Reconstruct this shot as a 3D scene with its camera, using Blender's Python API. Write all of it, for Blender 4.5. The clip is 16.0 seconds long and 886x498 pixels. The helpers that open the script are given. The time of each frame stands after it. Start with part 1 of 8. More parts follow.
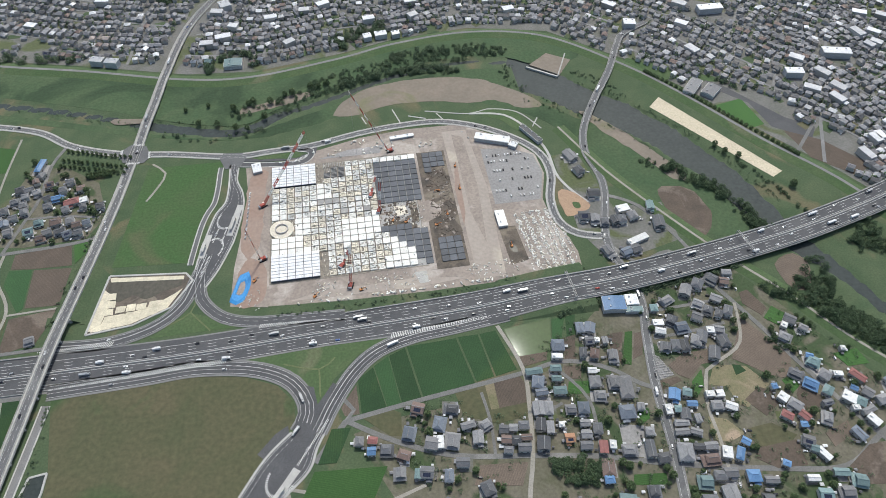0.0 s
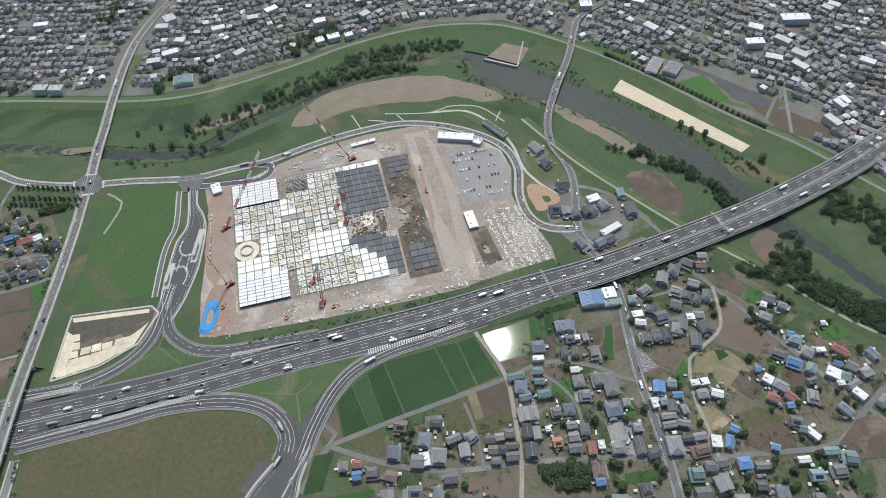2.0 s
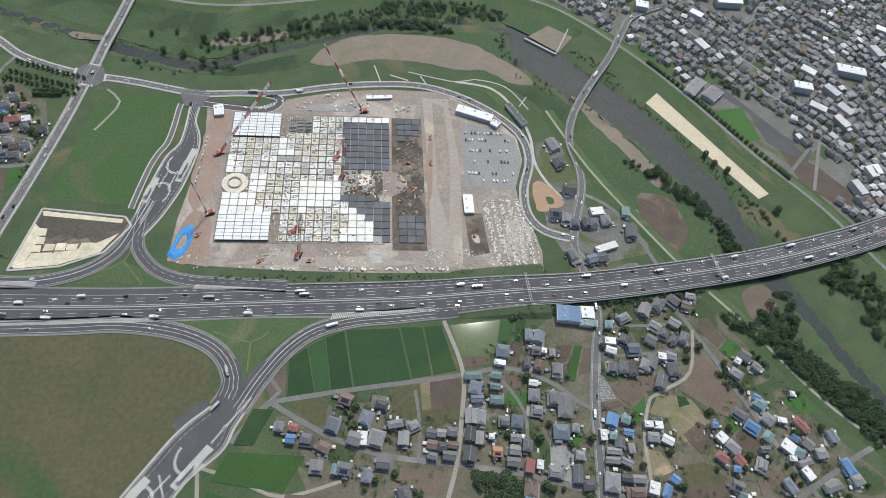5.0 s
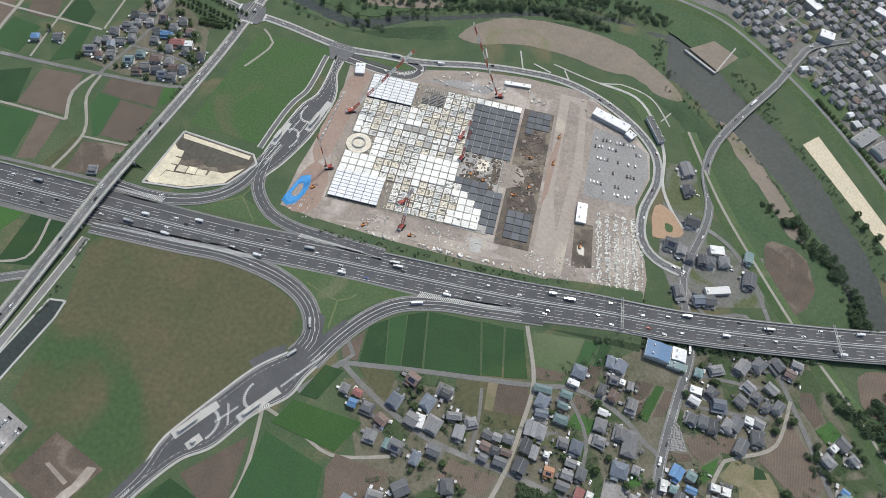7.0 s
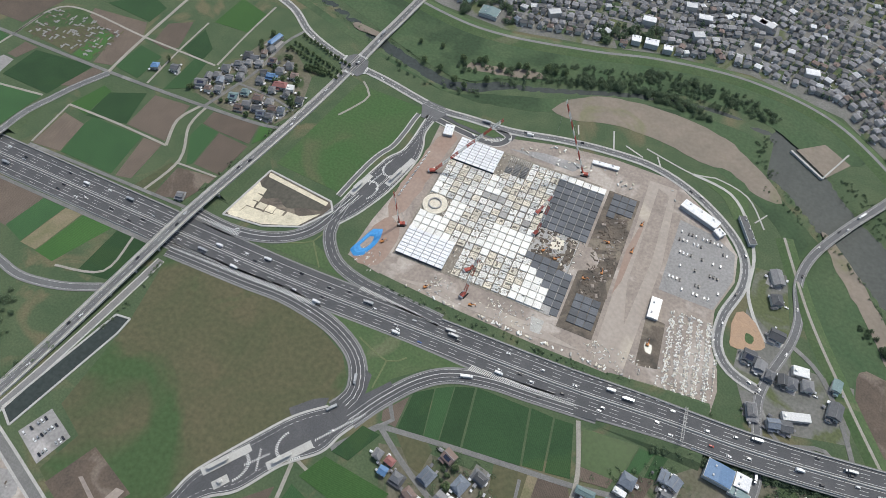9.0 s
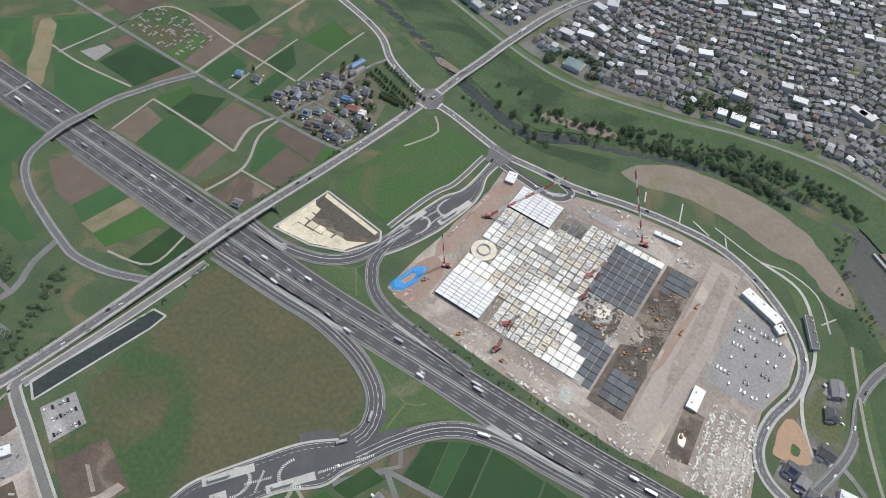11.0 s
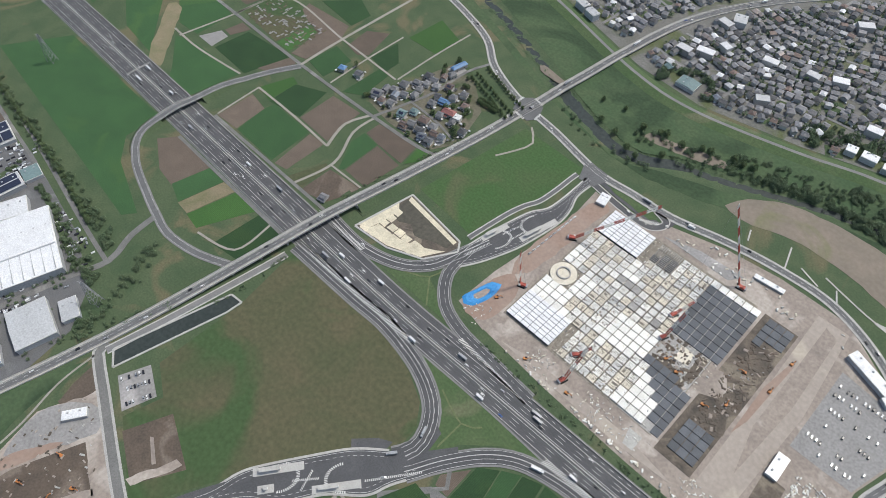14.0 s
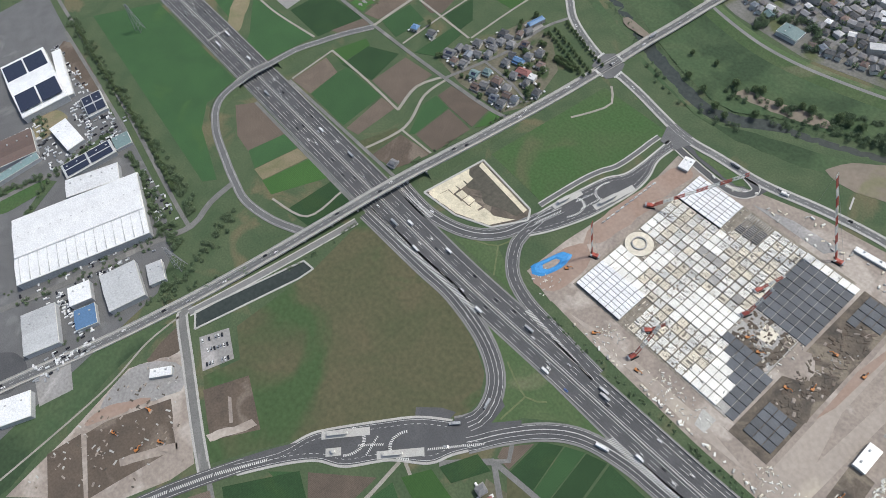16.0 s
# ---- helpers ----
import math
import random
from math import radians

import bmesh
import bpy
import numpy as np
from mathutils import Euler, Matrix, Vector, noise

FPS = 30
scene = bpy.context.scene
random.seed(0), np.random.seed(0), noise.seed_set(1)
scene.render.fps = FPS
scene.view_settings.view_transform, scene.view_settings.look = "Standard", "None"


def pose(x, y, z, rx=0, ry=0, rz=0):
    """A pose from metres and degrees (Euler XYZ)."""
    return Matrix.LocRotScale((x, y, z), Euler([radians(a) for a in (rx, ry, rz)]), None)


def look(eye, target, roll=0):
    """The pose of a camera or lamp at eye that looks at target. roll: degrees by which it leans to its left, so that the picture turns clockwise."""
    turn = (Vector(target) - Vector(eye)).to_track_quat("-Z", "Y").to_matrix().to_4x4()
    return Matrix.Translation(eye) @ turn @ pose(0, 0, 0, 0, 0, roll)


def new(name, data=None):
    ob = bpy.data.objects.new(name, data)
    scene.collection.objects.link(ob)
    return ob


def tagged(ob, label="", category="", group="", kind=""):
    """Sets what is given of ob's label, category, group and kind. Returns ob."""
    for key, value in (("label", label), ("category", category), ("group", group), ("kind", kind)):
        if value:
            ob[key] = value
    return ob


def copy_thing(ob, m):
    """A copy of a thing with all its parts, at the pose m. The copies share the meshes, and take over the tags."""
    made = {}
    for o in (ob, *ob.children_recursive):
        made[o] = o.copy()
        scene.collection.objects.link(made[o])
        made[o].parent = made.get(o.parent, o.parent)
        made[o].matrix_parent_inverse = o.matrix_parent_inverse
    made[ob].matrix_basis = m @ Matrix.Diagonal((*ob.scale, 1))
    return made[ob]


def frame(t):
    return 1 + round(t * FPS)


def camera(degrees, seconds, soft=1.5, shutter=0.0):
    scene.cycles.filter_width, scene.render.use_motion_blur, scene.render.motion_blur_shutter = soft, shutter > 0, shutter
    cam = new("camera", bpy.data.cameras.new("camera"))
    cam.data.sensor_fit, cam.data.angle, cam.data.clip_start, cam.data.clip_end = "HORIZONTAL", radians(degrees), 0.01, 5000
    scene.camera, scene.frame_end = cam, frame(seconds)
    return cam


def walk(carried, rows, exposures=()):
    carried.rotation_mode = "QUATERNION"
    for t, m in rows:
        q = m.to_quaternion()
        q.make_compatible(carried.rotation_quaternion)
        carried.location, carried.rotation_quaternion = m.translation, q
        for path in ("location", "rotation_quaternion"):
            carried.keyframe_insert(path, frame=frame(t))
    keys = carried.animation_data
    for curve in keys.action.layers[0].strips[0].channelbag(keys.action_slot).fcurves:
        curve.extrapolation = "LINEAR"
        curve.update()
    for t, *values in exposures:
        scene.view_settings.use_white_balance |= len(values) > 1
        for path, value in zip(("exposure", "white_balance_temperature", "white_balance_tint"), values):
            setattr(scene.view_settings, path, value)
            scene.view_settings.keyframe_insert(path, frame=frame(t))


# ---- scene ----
cam = camera(68.4, 16.0, soft=0.75)
PATH = [
    (0, (2.74, 2.648, 577.346), (2.938, 3.897, 575.797), 0.0),
    (0.5, (8.226, 9.844, 577.316), (8.398, 11.07, 575.745), -2.7),
    (1, (13.351, 15.815, 578.135), (13.554, 17.018, 576.55), -5.3),
    (1.5, (17.247, 21.971, 577.729), (17.483, 23.18, 576.153), -4.2),
    (2, (21.068, 28.235, 577.996), (21.311, 29.441, 576.419), -3.2),
    (2.5, (25.121, 33.93, 577.312), (25.357, 35.125, 575.726), -2.9),
    (3, (29.78, 39.511, 577.578), (30.009, 40.688, 575.978), -1.6),
    (3.5, (32.626, 44.98, 577.397), (32.872, 46.134, 575.781), 3.4),
    (3.7, (34.265, 48.011, 577.771), (34.516, 49.153, 576.148), 5.3),
    (5.8, (43.809, 68.603, 577.334), (43.98, 69.665, 575.648), 14.5),
    (6, (45.553, 70.043, 578.647), (45.67, 71.093, 576.948), 14.4),
    (6.5, (47.836, 78.626, 580.474), (47.817, 79.635, 578.747), 11.6),
    (7, (49.765, 86.018, 581.973), (49.667, 87.01, 580.239), 8.7),
    (7.5, (52.786, 93.154, 581.213), (52.619, 94.153, 579.489), 6.1),
    (8, (55.707, 99.804, 579.85), (55.47, 100.811, 578.138), 6.3),
    (8.5, (57.879, 107.466, 579.294), (57.568, 108.488, 577.603), 5.9),
    (9, (59.171, 114.875, 578.854), (58.791, 115.912, 577.187), 4.8),
    (9.5, (61.512, 120.683, 577.593), (61.073, 121.721, 575.941), 3.2),
    (10, (63.382, 127.769, 577.402), (62.887, 128.807, 575.765), 4.0),
    (10.2, (64.176, 130.822, 576.68), (63.66, 131.859, 575.05), 4.5),
    (12.3, (66.316, 157.927, 574.926), (65.643, 158.889, 573.307), 6.8),
    (12.5, (67.391, 159.578, 573.857), (66.707, 160.528, 572.235), 6.7),
    (13, (65.018, 165.369, 573.632), (64.308, 166.283, 572.001), 6.5),
    (13.5, (64.205, 172.024, 574.059), (63.454, 172.886, 572.417), 4.1),
    (14, (63.986, 178.149, 573.354), (63.182, 178.954, 571.709), 0.2),
    (14.5, (65.16, 185.244, 573.412), (64.304, 185.967, 571.756), 0.8),
    (15, (64.129, 193.28, 572.808), (63.265, 193.839, 571.093), -2.1),
    (15.5, (63.259, 200.42, 572.985), (62.365, 200.908, 571.264), -8.2),
    (16, (62.784, 209.179, 572.931), (61.887, 209.692, 571.219), -12.2),
]
walk(cam, [(t, look(eye, target, roll)) for t, eye, target, roll in PATH], [(0.0, 0.18, 6400, 5), (1.5, 0.16, 6400, 5), (3.0, 0.09, 6400, 5), (16.0, 0.1, 6450, 6)])

# ---- daylight: hazy sun from beyond the river, wide bright sky ----
SUN_DIR = Vector((0.165, 0.47, 0.87)).normalized()
world = bpy.data.worlds.new("sky")
scene.world = world
world.use_nodes = True
wn = world.node_tree.nodes
sky = wn.new("ShaderNodeTexSky")
sky.sky_type, sky.sun_disc = "NISHITA", False
sky.sun_elevation = math.asin(SUN_DIR.z)
sky.sun_rotation = math.atan2(SUN_DIR.x, SUN_DIR.y)
sky.air_density, sky.dust_density = 1.0, 3.0
world.node_tree.links.new(sky.outputs[0], wn["Background"].inputs[0])
wn["Background"].inputs[1].default_value = 0.15
sun = new("sun", bpy.data.lights.new("sun", "SUN"))
sun.data.energy, sun.data.angle, sun.data.color = 2.45, radians(1.5), (1.0, 0.96, 0.9)
sun.matrix_basis = look(SUN_DIR * 900, (0, 0, 0))


# ---- materials ----
def mat(name, a, b=None, scale=0.1, fine=1.5, rough=0.9, bump=0.3, spots=None, spot_cut=0.6, vary=0.0, metal=0.0, spec=0.3, island=False, stripe=0.0, stripe_dir=0, coat=0.0, grain=0.21):
    """Two-scale noise between colours a and b (metres), fine grain, optional blotches, rows and per-object variation."""
    m = bpy.data.materials.new(name)
    m.use_nodes = True
    nt, n = m.node_tree, m.node_tree.nodes
    p = n["Principled BSDF"]
    b = b or tuple(c * 0.75 for c in a)
    co = n.new("ShaderNodeNewGeometry")

    def noise_at(s, detail=4.0, dist=0.0):
        t = n.new("ShaderNodeTexNoise")
        t.inputs["Scale"].default_value, t.inputs["Detail"].default_value, t.inputs["Distortion"].default_value = s, detail, dist
        nt.links.new(co.outputs["Position"], t.inputs["Vector"])
        return t.outputs["Fac"]

    def ramp(src, lo, hi):
        r = n.new("ShaderNodeMapRange")
        r.inputs["From Min"].default_value, r.inputs["From Max"].default_value = lo, hi
        nt.links.new(src, r.inputs["Value"])
        return r.outputs["Result"]

    def mix(fac, c1, c2, mode="MIX"):
        x = n.new("ShaderNodeMix")
        x.data_type, x.blend_type = "RGBA", mode
        for sock, v in ((x.inputs["Factor"], fac), (x.inputs["A"], c1), (x.inputs["B"], c2)):
            if isinstance(v, (int, float)):
                sock.default_value = v
            elif isinstance(v, tuple):
                sock.default_value = (*v, 1.0)
            else:
                nt.links.new(v, sock)
        return x.outputs["Result"]

    col = mix(ramp(noise_at(scale, 6.0, 0.6), 0.32, 0.68), a, b)
    if spots:
        col = mix(ramp(noise_at(scale * 0.37, 8.0, 1.2), spot_cut, spot_cut + 0.08), col, spots)
    if stripe:
        w = n.new("ShaderNodeTexWave")
        w.bands_direction = "X" if stripe_dir == 0 else "Y"
        w.inputs["Scale"].default_value, w.inputs["Distortion"].default_value = 0.314 / stripe, 1.5
        w.inputs["Detail Scale"].default_value = 0.3
        nt.links.new(co.outputs["Position"], w.inputs["Vector"])
        col = mix(ramp(w.outputs["Fac"], -0.3, 2.2), col, tuple(c * 0.62 for c in b))
    f = noise_at(fine, 5.0)
    g = n.new("ShaderNodeMapRange")
    g.inputs["From Min"].default_value, g.inputs["From Max"].default_value = 0.25, 0.75
    g.inputs["To Min"].default_value, g.inputs["To Max"].default_value = 1 - grain, 1 + grain * 0.95
    nt.links.new(f, g.inputs["Value"])
    col = mix(1.0, col, g.outputs["Result"], "MULTIPLY")
    if vary:
        h = n.new("ShaderNodeHueSaturation")
        r = n.new("ShaderNodeMapRange")
        r.inputs["To Min"].default_value, r.inputs["To Max"].default_value = 1.0 - vary, 1.0 + vary
        if island:
            nt.links.new(co.outputs["Random Per Island"], r.inputs["Value"])
        else:
            oi = n.new("ShaderNodeObjectInfo")
            nt.links.new(oi.outputs["Random"], r.inputs["Value"])
        nt.links.new(r.outputs["Result"], h.inputs["Value"])
        nt.links.new(col, h.inputs["Color"])
        col = h.outputs["Color"]
    nt.links.new(col, p.inputs["Base Color"])
    p.inputs["Roughness"].default_value, p.inputs["Metallic"].default_value = rough, metal
    p.inputs["Specular IOR Level"].default_value = spec
    p.inputs["Coat Weight"].default_value = coat
    if bump:
        bp = n.new("ShaderNodeBump")
        bp.inputs["Strength"].default_value, bp.inputs["Distance"].default_value = bump, 0.4
        nt.links.new(f, bp.inputs["Height"])
        nt.links.new(bp.outputs["Normal"], p.inputs["Normal"])
    return m


ROUGH_GRASS = mat("rough grass", (0.078, 0.103, 0.054), (0.052, 0.082, 0.041), 0.03, 0.5, 0.95, 0.5, (0.12, 0.112, 0.065), 0.56)
MOWN_GRASS = mat("levee grass", (0.058, 0.098, 0.04), (0.08, 0.112, 0.052), 0.03, 0.4, 0.95, 0.4, (0.12, 0.13, 0.075), 0.6)
FLOOD_GRASS = mat("flood plain grass", (0.05, 0.086, 0.041), (0.07, 0.1, 0.05), 0.02, 0.25, 0.95, 0.6, (0.036, 0.06, 0.03), 0.52)
FALLOW = mat("fallow meadow", (0.098, 0.09, 0.052), (0.068, 0.078, 0.04), 0.016, 0.22, 0.95, 0.8, (0.05, 0.084, 0.034), 0.52)
LUSH = mat("lush green meadow", (0.05, 0.1, 0.034), (0.062, 0.098, 0.04), 0.02, 0.35, 0.95, 0.5, (0.085, 0.1, 0.05), 0.6)
WORN_GRASS = mat("worn grass", (0.13, 0.145, 0.075), (0.1, 0.125, 0.06), 0.1, 0.8, 0.95, 0.3)
RICE = mat("rice paddy", (0.03, 0.07, 0.027), (0.038, 0.088, 0.032), 0.03, 0.8, 0.85, 0.3, (0.045, 0.092, 0.03), 0.57, vary=0.3, stripe=1.6)
RICE_LIGHT = mat("light rice paddy", (0.055, 0.125, 0.032), (0.045, 0.108, 0.028), 0.03, 0.8, 0.85, 0.3, vary=0.2, stripe=1.6, stripe_dir=1)
PLOUGHED = mat("ploughed soil", (0.155, 0.122, 0.096), (0.12, 0.096, 0.077), 0.05, 0.9, 0.95, 0.4, vary=0.22, stripe=1.4)
DRY_PLOT = mat("dry plot", (0.2, 0.165, 0.11), (0.14, 0.135, 0.075), 0.04, 0.6, 0.95, 0.4, (0.28, 0.22, 0.16), 0.58, vary=0.18)
ASPHALT = mat("asphalt", (0.086, 0.086, 0.089), (0.068, 0.069, 0.073), 0.04, 0.9, 0.8, 0.1, (0.095, 0.095, 0.097), 0.6)
ROAD_GREY = mat("worn road", (0.2, 0.198, 0.195), (0.165, 0.163, 0.16), 0.05, 0.9, 0.85, 0.1, (0.25, 0.245, 0.24), 0.6)
TRACK = mat("farm track", (0.3, 0.28, 0.25), (0.25, 0.235, 0.2), 0.06, 1.0, 0.9, 0.2)
PAINT = mat("road paint", (0.62, 0.62, 0.6), (0.5, 0.5, 0.48), 0.2, 1.2, 0.7, 0.0)
CONCRETE = mat("concrete", (0.42, 0.41, 0.385), (0.35, 0.34, 0.32), 0.1, 1.0, 0.85, 0.1, vary=0.1)
DIRT = mat("site dirt", (0.3, 0.255, 0.218), (0.235, 0.2, 0.175), 0.035, 0.3, 0.92, 0.1, (0.38, 0.335, 0.295), 0.53, grain=0.2)
HAUL = mat("packed haul road", (0.34, 0.295, 0.255), (0.3, 0.26, 0.225), 0.03, 0.25, 0.9, 0.08, (0.4, 0.35, 0.29), 0.54, grain=0.12)
RED_DIRT = mat("red dirt", (0.27, 0.19, 0.15), (0.3, 0.23, 0.19), 0.03, 0.25, 0.92, 0.1, grain=0.12)
GRAVEL = mat("gravel lot", (0.27, 0.262, 0.255), (0.23, 0.222, 0.215), 0.03, 0.4, 0.9, 0.1, (0.36, 0.34, 0.33), 0.58)
DARK_SOIL = mat("wet dark soil", (0.06, 0.052, 0.045), (0.14, 0.115, 0.09), 0.07, 0.5, 0.85, 0.4, (0.19, 0.16, 0.125), 0.55)
SAND = mat("river sand", (0.225, 0.188, 0.152), (0.18, 0.155, 0.125), 0.03, 0.2, 0.95, 0.1, (0.17, 0.16, 0.1), 0.58, grain=0.12)
PALE_SAND = mat("pale sand strip", (0.55, 0.48, 0.36), (0.48, 0.42, 0.31), 0.04, 0.4, 0.95, 0.3)
TARP = mat("pale sheet lining", (0.62, 0.56, 0.42), (0.5, 0.45, 0.34), 0.12, 0.7, 0.7, 0.3, vary=0.1)
BLUE_TARP = mat("blue tarpaulin", (0.05, 0.26, 0.55), (0.04, 0.2, 0.46), 0.3, 1.0, 0.45, 0.3)
WHITE_SLAB = mat("white slab", (0.74, 0.73, 0.69), (0.66, 0.645, 0.6), 0.12, 0.9, 0.6, 0.1, vary=0.1)
CREAM_SLAB = mat("cream formwork", (0.68, 0.63, 0.53), (0.56, 0.51, 0.41), 0.15, 0.8, 0.75, 0.2, vary=0.14)
GREY_SLAB = mat("grey slab", (0.33, 0.32, 0.3), (0.27, 0.26, 0.25), 0.1, 0.8, 0.75, 0.1, vary=0.15)
DARK_SLAB = mat("dark slab", (0.09, 0.098, 0.112), (0.07, 0.076, 0.088), 0.1, 0.8, 0.6, 0.1, vary=0.25)
REBAR = mat("dark pit floor", (0.2, 0.178, 0.15), (0.36, 0.32, 0.265), 0.25, 0.9, 0.9, 0.5, vary=0.25)
PLASTER = mat("house plaster", (0.52, 0.5, 0.46), (0.45, 0.43, 0.4), 0.3, 1.2, 0.8, 0.1, vary=0.3)
PALE_METAL = mat("pale grey sheet roof", (0.62, 0.625, 0.63), (0.55, 0.55, 0.56), 0.05, 0.5, 0.42, 0.05, vary=0.08)
WHITE_METAL = mat("white sheet roof", (0.7, 0.705, 0.71), (0.62, 0.62, 0.63), 0.08, 0.7, 0.45, 0.05, vary=0.06)
GLOSS_METAL = mat("glossy white membrane", (0.74, 0.74, 0.73), (0.68, 0.68, 0.67), 0.1, 0.6, 0.28, 0.0, spec=0.6)
GREY_METAL = mat("grey sheet roof", (0.42, 0.425, 0.43), (0.37, 0.375, 0.38), 0.06, 0.6, 0.5, 0.05, vary=0.1)
STEEL = mat("weathered steel", (0.3, 0.3, 0.31), (0.24, 0.24, 0.25), 0.4, 1.5, 0.5, 0.1)
BLACK_PANEL = mat("solar panel", (0.03, 0.035, 0.06), (0.025, 0.03, 0.05), 0.3, 1.0, 0.25, 0.0)
GLASS = mat("dark window glass", (0.03, 0.035, 0.045), (0.02, 0.025, 0.03), 0.5, 2.0, 0.1, 0.0, spec=0.6)
RUBBER = mat("tyre rubber", (0.02, 0.02, 0.02), None, 1.0, 5.0, 0.8, 0.0)
CRANE_RED = mat("crane red", (0.42, 0.1, 0.07), (0.36, 0.08, 0.06), 0.5, 2.0, 0.5, 0.0)
MACHINE = mat("machine orange", (0.5, 0.2, 0.06), (0.42, 0.16, 0.05), 0.5, 2.0, 0.5, 0.0)
ORANGE_PAVE = mat("orange paving", (0.37, 0.25, 0.165), (0.32, 0.225, 0.155), 0.15, 1.0, 0.9, 0.1)
BARK = mat("bark", (0.1, 0.075, 0.055), None, 1.0, 3.0, 0.95, 0.4)
LEAF = mat("tree leaves", (0.06, 0.095, 0.04), (0.085, 0.115, 0.05), 0.15, 1.0, 0.8, 0.3, vary=0.35, island=True)
LEAF_WOOD = mat("wood leaves", (0.05, 0.08, 0.04), (0.072, 0.104, 0.052), 0.06, 0.8, 0.85, 0.3, vary=0.35, island=True)
LEAF_DARK = mat("thicket leaves", (0.075, 0.112, 0.06), (0.098, 0.13, 0.072), 0.06, 0.8, 0.85, 0.3, vary=0.35, island=True)
ROOFS = [
    mat("dark tile roof", (0.11, 0.112, 0.118), (0.085, 0.087, 0.093), 0.4, 1.6, 0.55, 0.3, vary=0.4),
    mat("blue grey roof", (0.15, 0.17, 0.2), (0.12, 0.137, 0.165), 0.4, 1.6, 0.5, 0.3, vary=0.25),
    mat("brown roof", (0.15, 0.105, 0.09), (0.12, 0.09, 0.078), 0.4, 1.6, 0.6, 0.3, vary=0.3),
    mat("teal roof", (0.17, 0.24, 0.24), (0.14, 0.2, 0.2), 0.4, 1.6, 0.5, 0.2, vary=0.25),
    mat("blue roof", (0.12, 0.22, 0.38), (0.1, 0.19, 0.33), 0.4, 1.6, 0.5, 0.2, vary=0.2),
    mat("white roof", (0.62, 0.62, 0.61), (0.54, 0.54, 0.53), 0.3, 1.2, 0.5, 0.1, vary=0.15),
    mat("orange roof", (0.36, 0.2, 0.12), (0.31, 0.17, 0.1), 0.4, 1.6, 0.6, 0.2),
    mat("red roof", (0.26, 0.11, 0.1), (0.22, 0.1, 0.09), 0.4, 1.6, 0.6, 0.2),
    mat("grey roof", (0.215, 0.213, 0.215), (0.165, 0.165, 0.17), 0.4, 1.6, 0.55, 0.3, vary=0.3),
]
ROOF_WORDS = ["dark grey tile", "blue-grey metal", "brown tile", "teal metal", "bright blue metal", "white flat", "orange tile", "red metal", "light grey tile"]
# base grey lifted about a tenth to stand in for haze over the town
FAR_ROOF = mat("town roofs", (0.185, 0.182, 0.187), (0.135, 0.135, 0.145), 0.05, 1.2, 0.55, 0.3, (0.24, 0.2, 0.18), 0.6, vary=0.6, island=True)
FAR_ROOF_PALE = mat("pale town roofs", (0.58, 0.58, 0.58), (0.48, 0.48, 0.49), 0.1, 1.2, 0.5, 0.1, vary=0.3, island=True)
FAR_WALL = mat("town walls", (0.46, 0.44, 0.41), (0.38, 0.36, 0.33), 0.05, 1.2, 0.8, 0.1, vary=0.3, island=True)
TOWN_GROUND = mat("town lots", (0.165, 0.16, 0.15), (0.125, 0.125, 0.11), 0.035, 0.35, 0.9, 0.3, (0.09, 0.105, 0.05), 0.52)
VILLAGE_GROUND = mat("village lots", (0.15, 0.135, 0.105), (0.095, 0.095, 0.06), 0.05, 0.35, 0.92, 0.4, (0.05, 0.075, 0.034), 0.54)
CAR_PAINTS = [mat("white car paint", (0.72, 0.72, 0.72), None, 0.5, 2, 0.25, 0, coat=0.4), mat("silver car paint", (0.4, 0.41, 0.42), None, 0.5, 2, 0.3, 0, metal=0.4),
              mat("black car paint", (0.03, 0.03, 0.035), None, 0.5, 2, 0.25, 0, coat=0.4), mat("red car paint", (0.4, 0.05, 0.04), None, 0.5, 2, 0.3, 0),
              mat("blue car paint", (0.06, 0.12, 0.32), None, 0.5, 2, 0.3, 0)]
CAR_WORDS = ["white", "silver", "black", "red", "blue"]


def water_mat(name, col, rough, wave, spec=0.35):
    m = mat(name, col, tuple(c * 0.85 for c in col), 0.02, 0.25, rough, 0.0, spec=spec)
    n, nt = m.node_tree.nodes, m.node_tree
    t, b = n.new("ShaderNodeTexNoise"), n.new("ShaderNodeBump")
    t.inputs["Scale"].default_value, t.inputs["Detail"].default_value = 0.9, 3.0
    b.inputs["Strength"].default_value, b.inputs["Distance"].default_value = wave, 0.15
    nt.links.new(n.new("ShaderNodeNewGeometry").outputs["Position"], t.inputs["Vector"])
    nt.links.new(t.outputs["Fac"], b.inputs["Height"])
    nt.links.new(b.outputs["Normal"], n["Principled BSDF"].inputs["Normal"])
    return m


RIVER = water_mat("river water", (0.045, 0.054, 0.05), 0.25, 0.06, 0.2)
WET_PADDY = water_mat("flooded paddy", (0.045, 0.085, 0.03), 0.05, 0.0, 0.2)
POND = water_mat("murky pond water", (0.095, 0.088, 0.07), 0.25, 0.1, 0.2)
WORN = mat("worn pale asphalt", (0.135, 0.135, 0.137), (0.11, 0.11, 0.112), 0.05, 0.9, 0.85, 0.1, (0.16, 0.16, 0.16), 0.6)
TURNED = mat("turned brown earth", (0.115, 0.09, 0.07), (0.085, 0.068, 0.055), 0.05, 0.5, 0.95, 0.3, (0.16, 0.13, 0.105), 0.56)


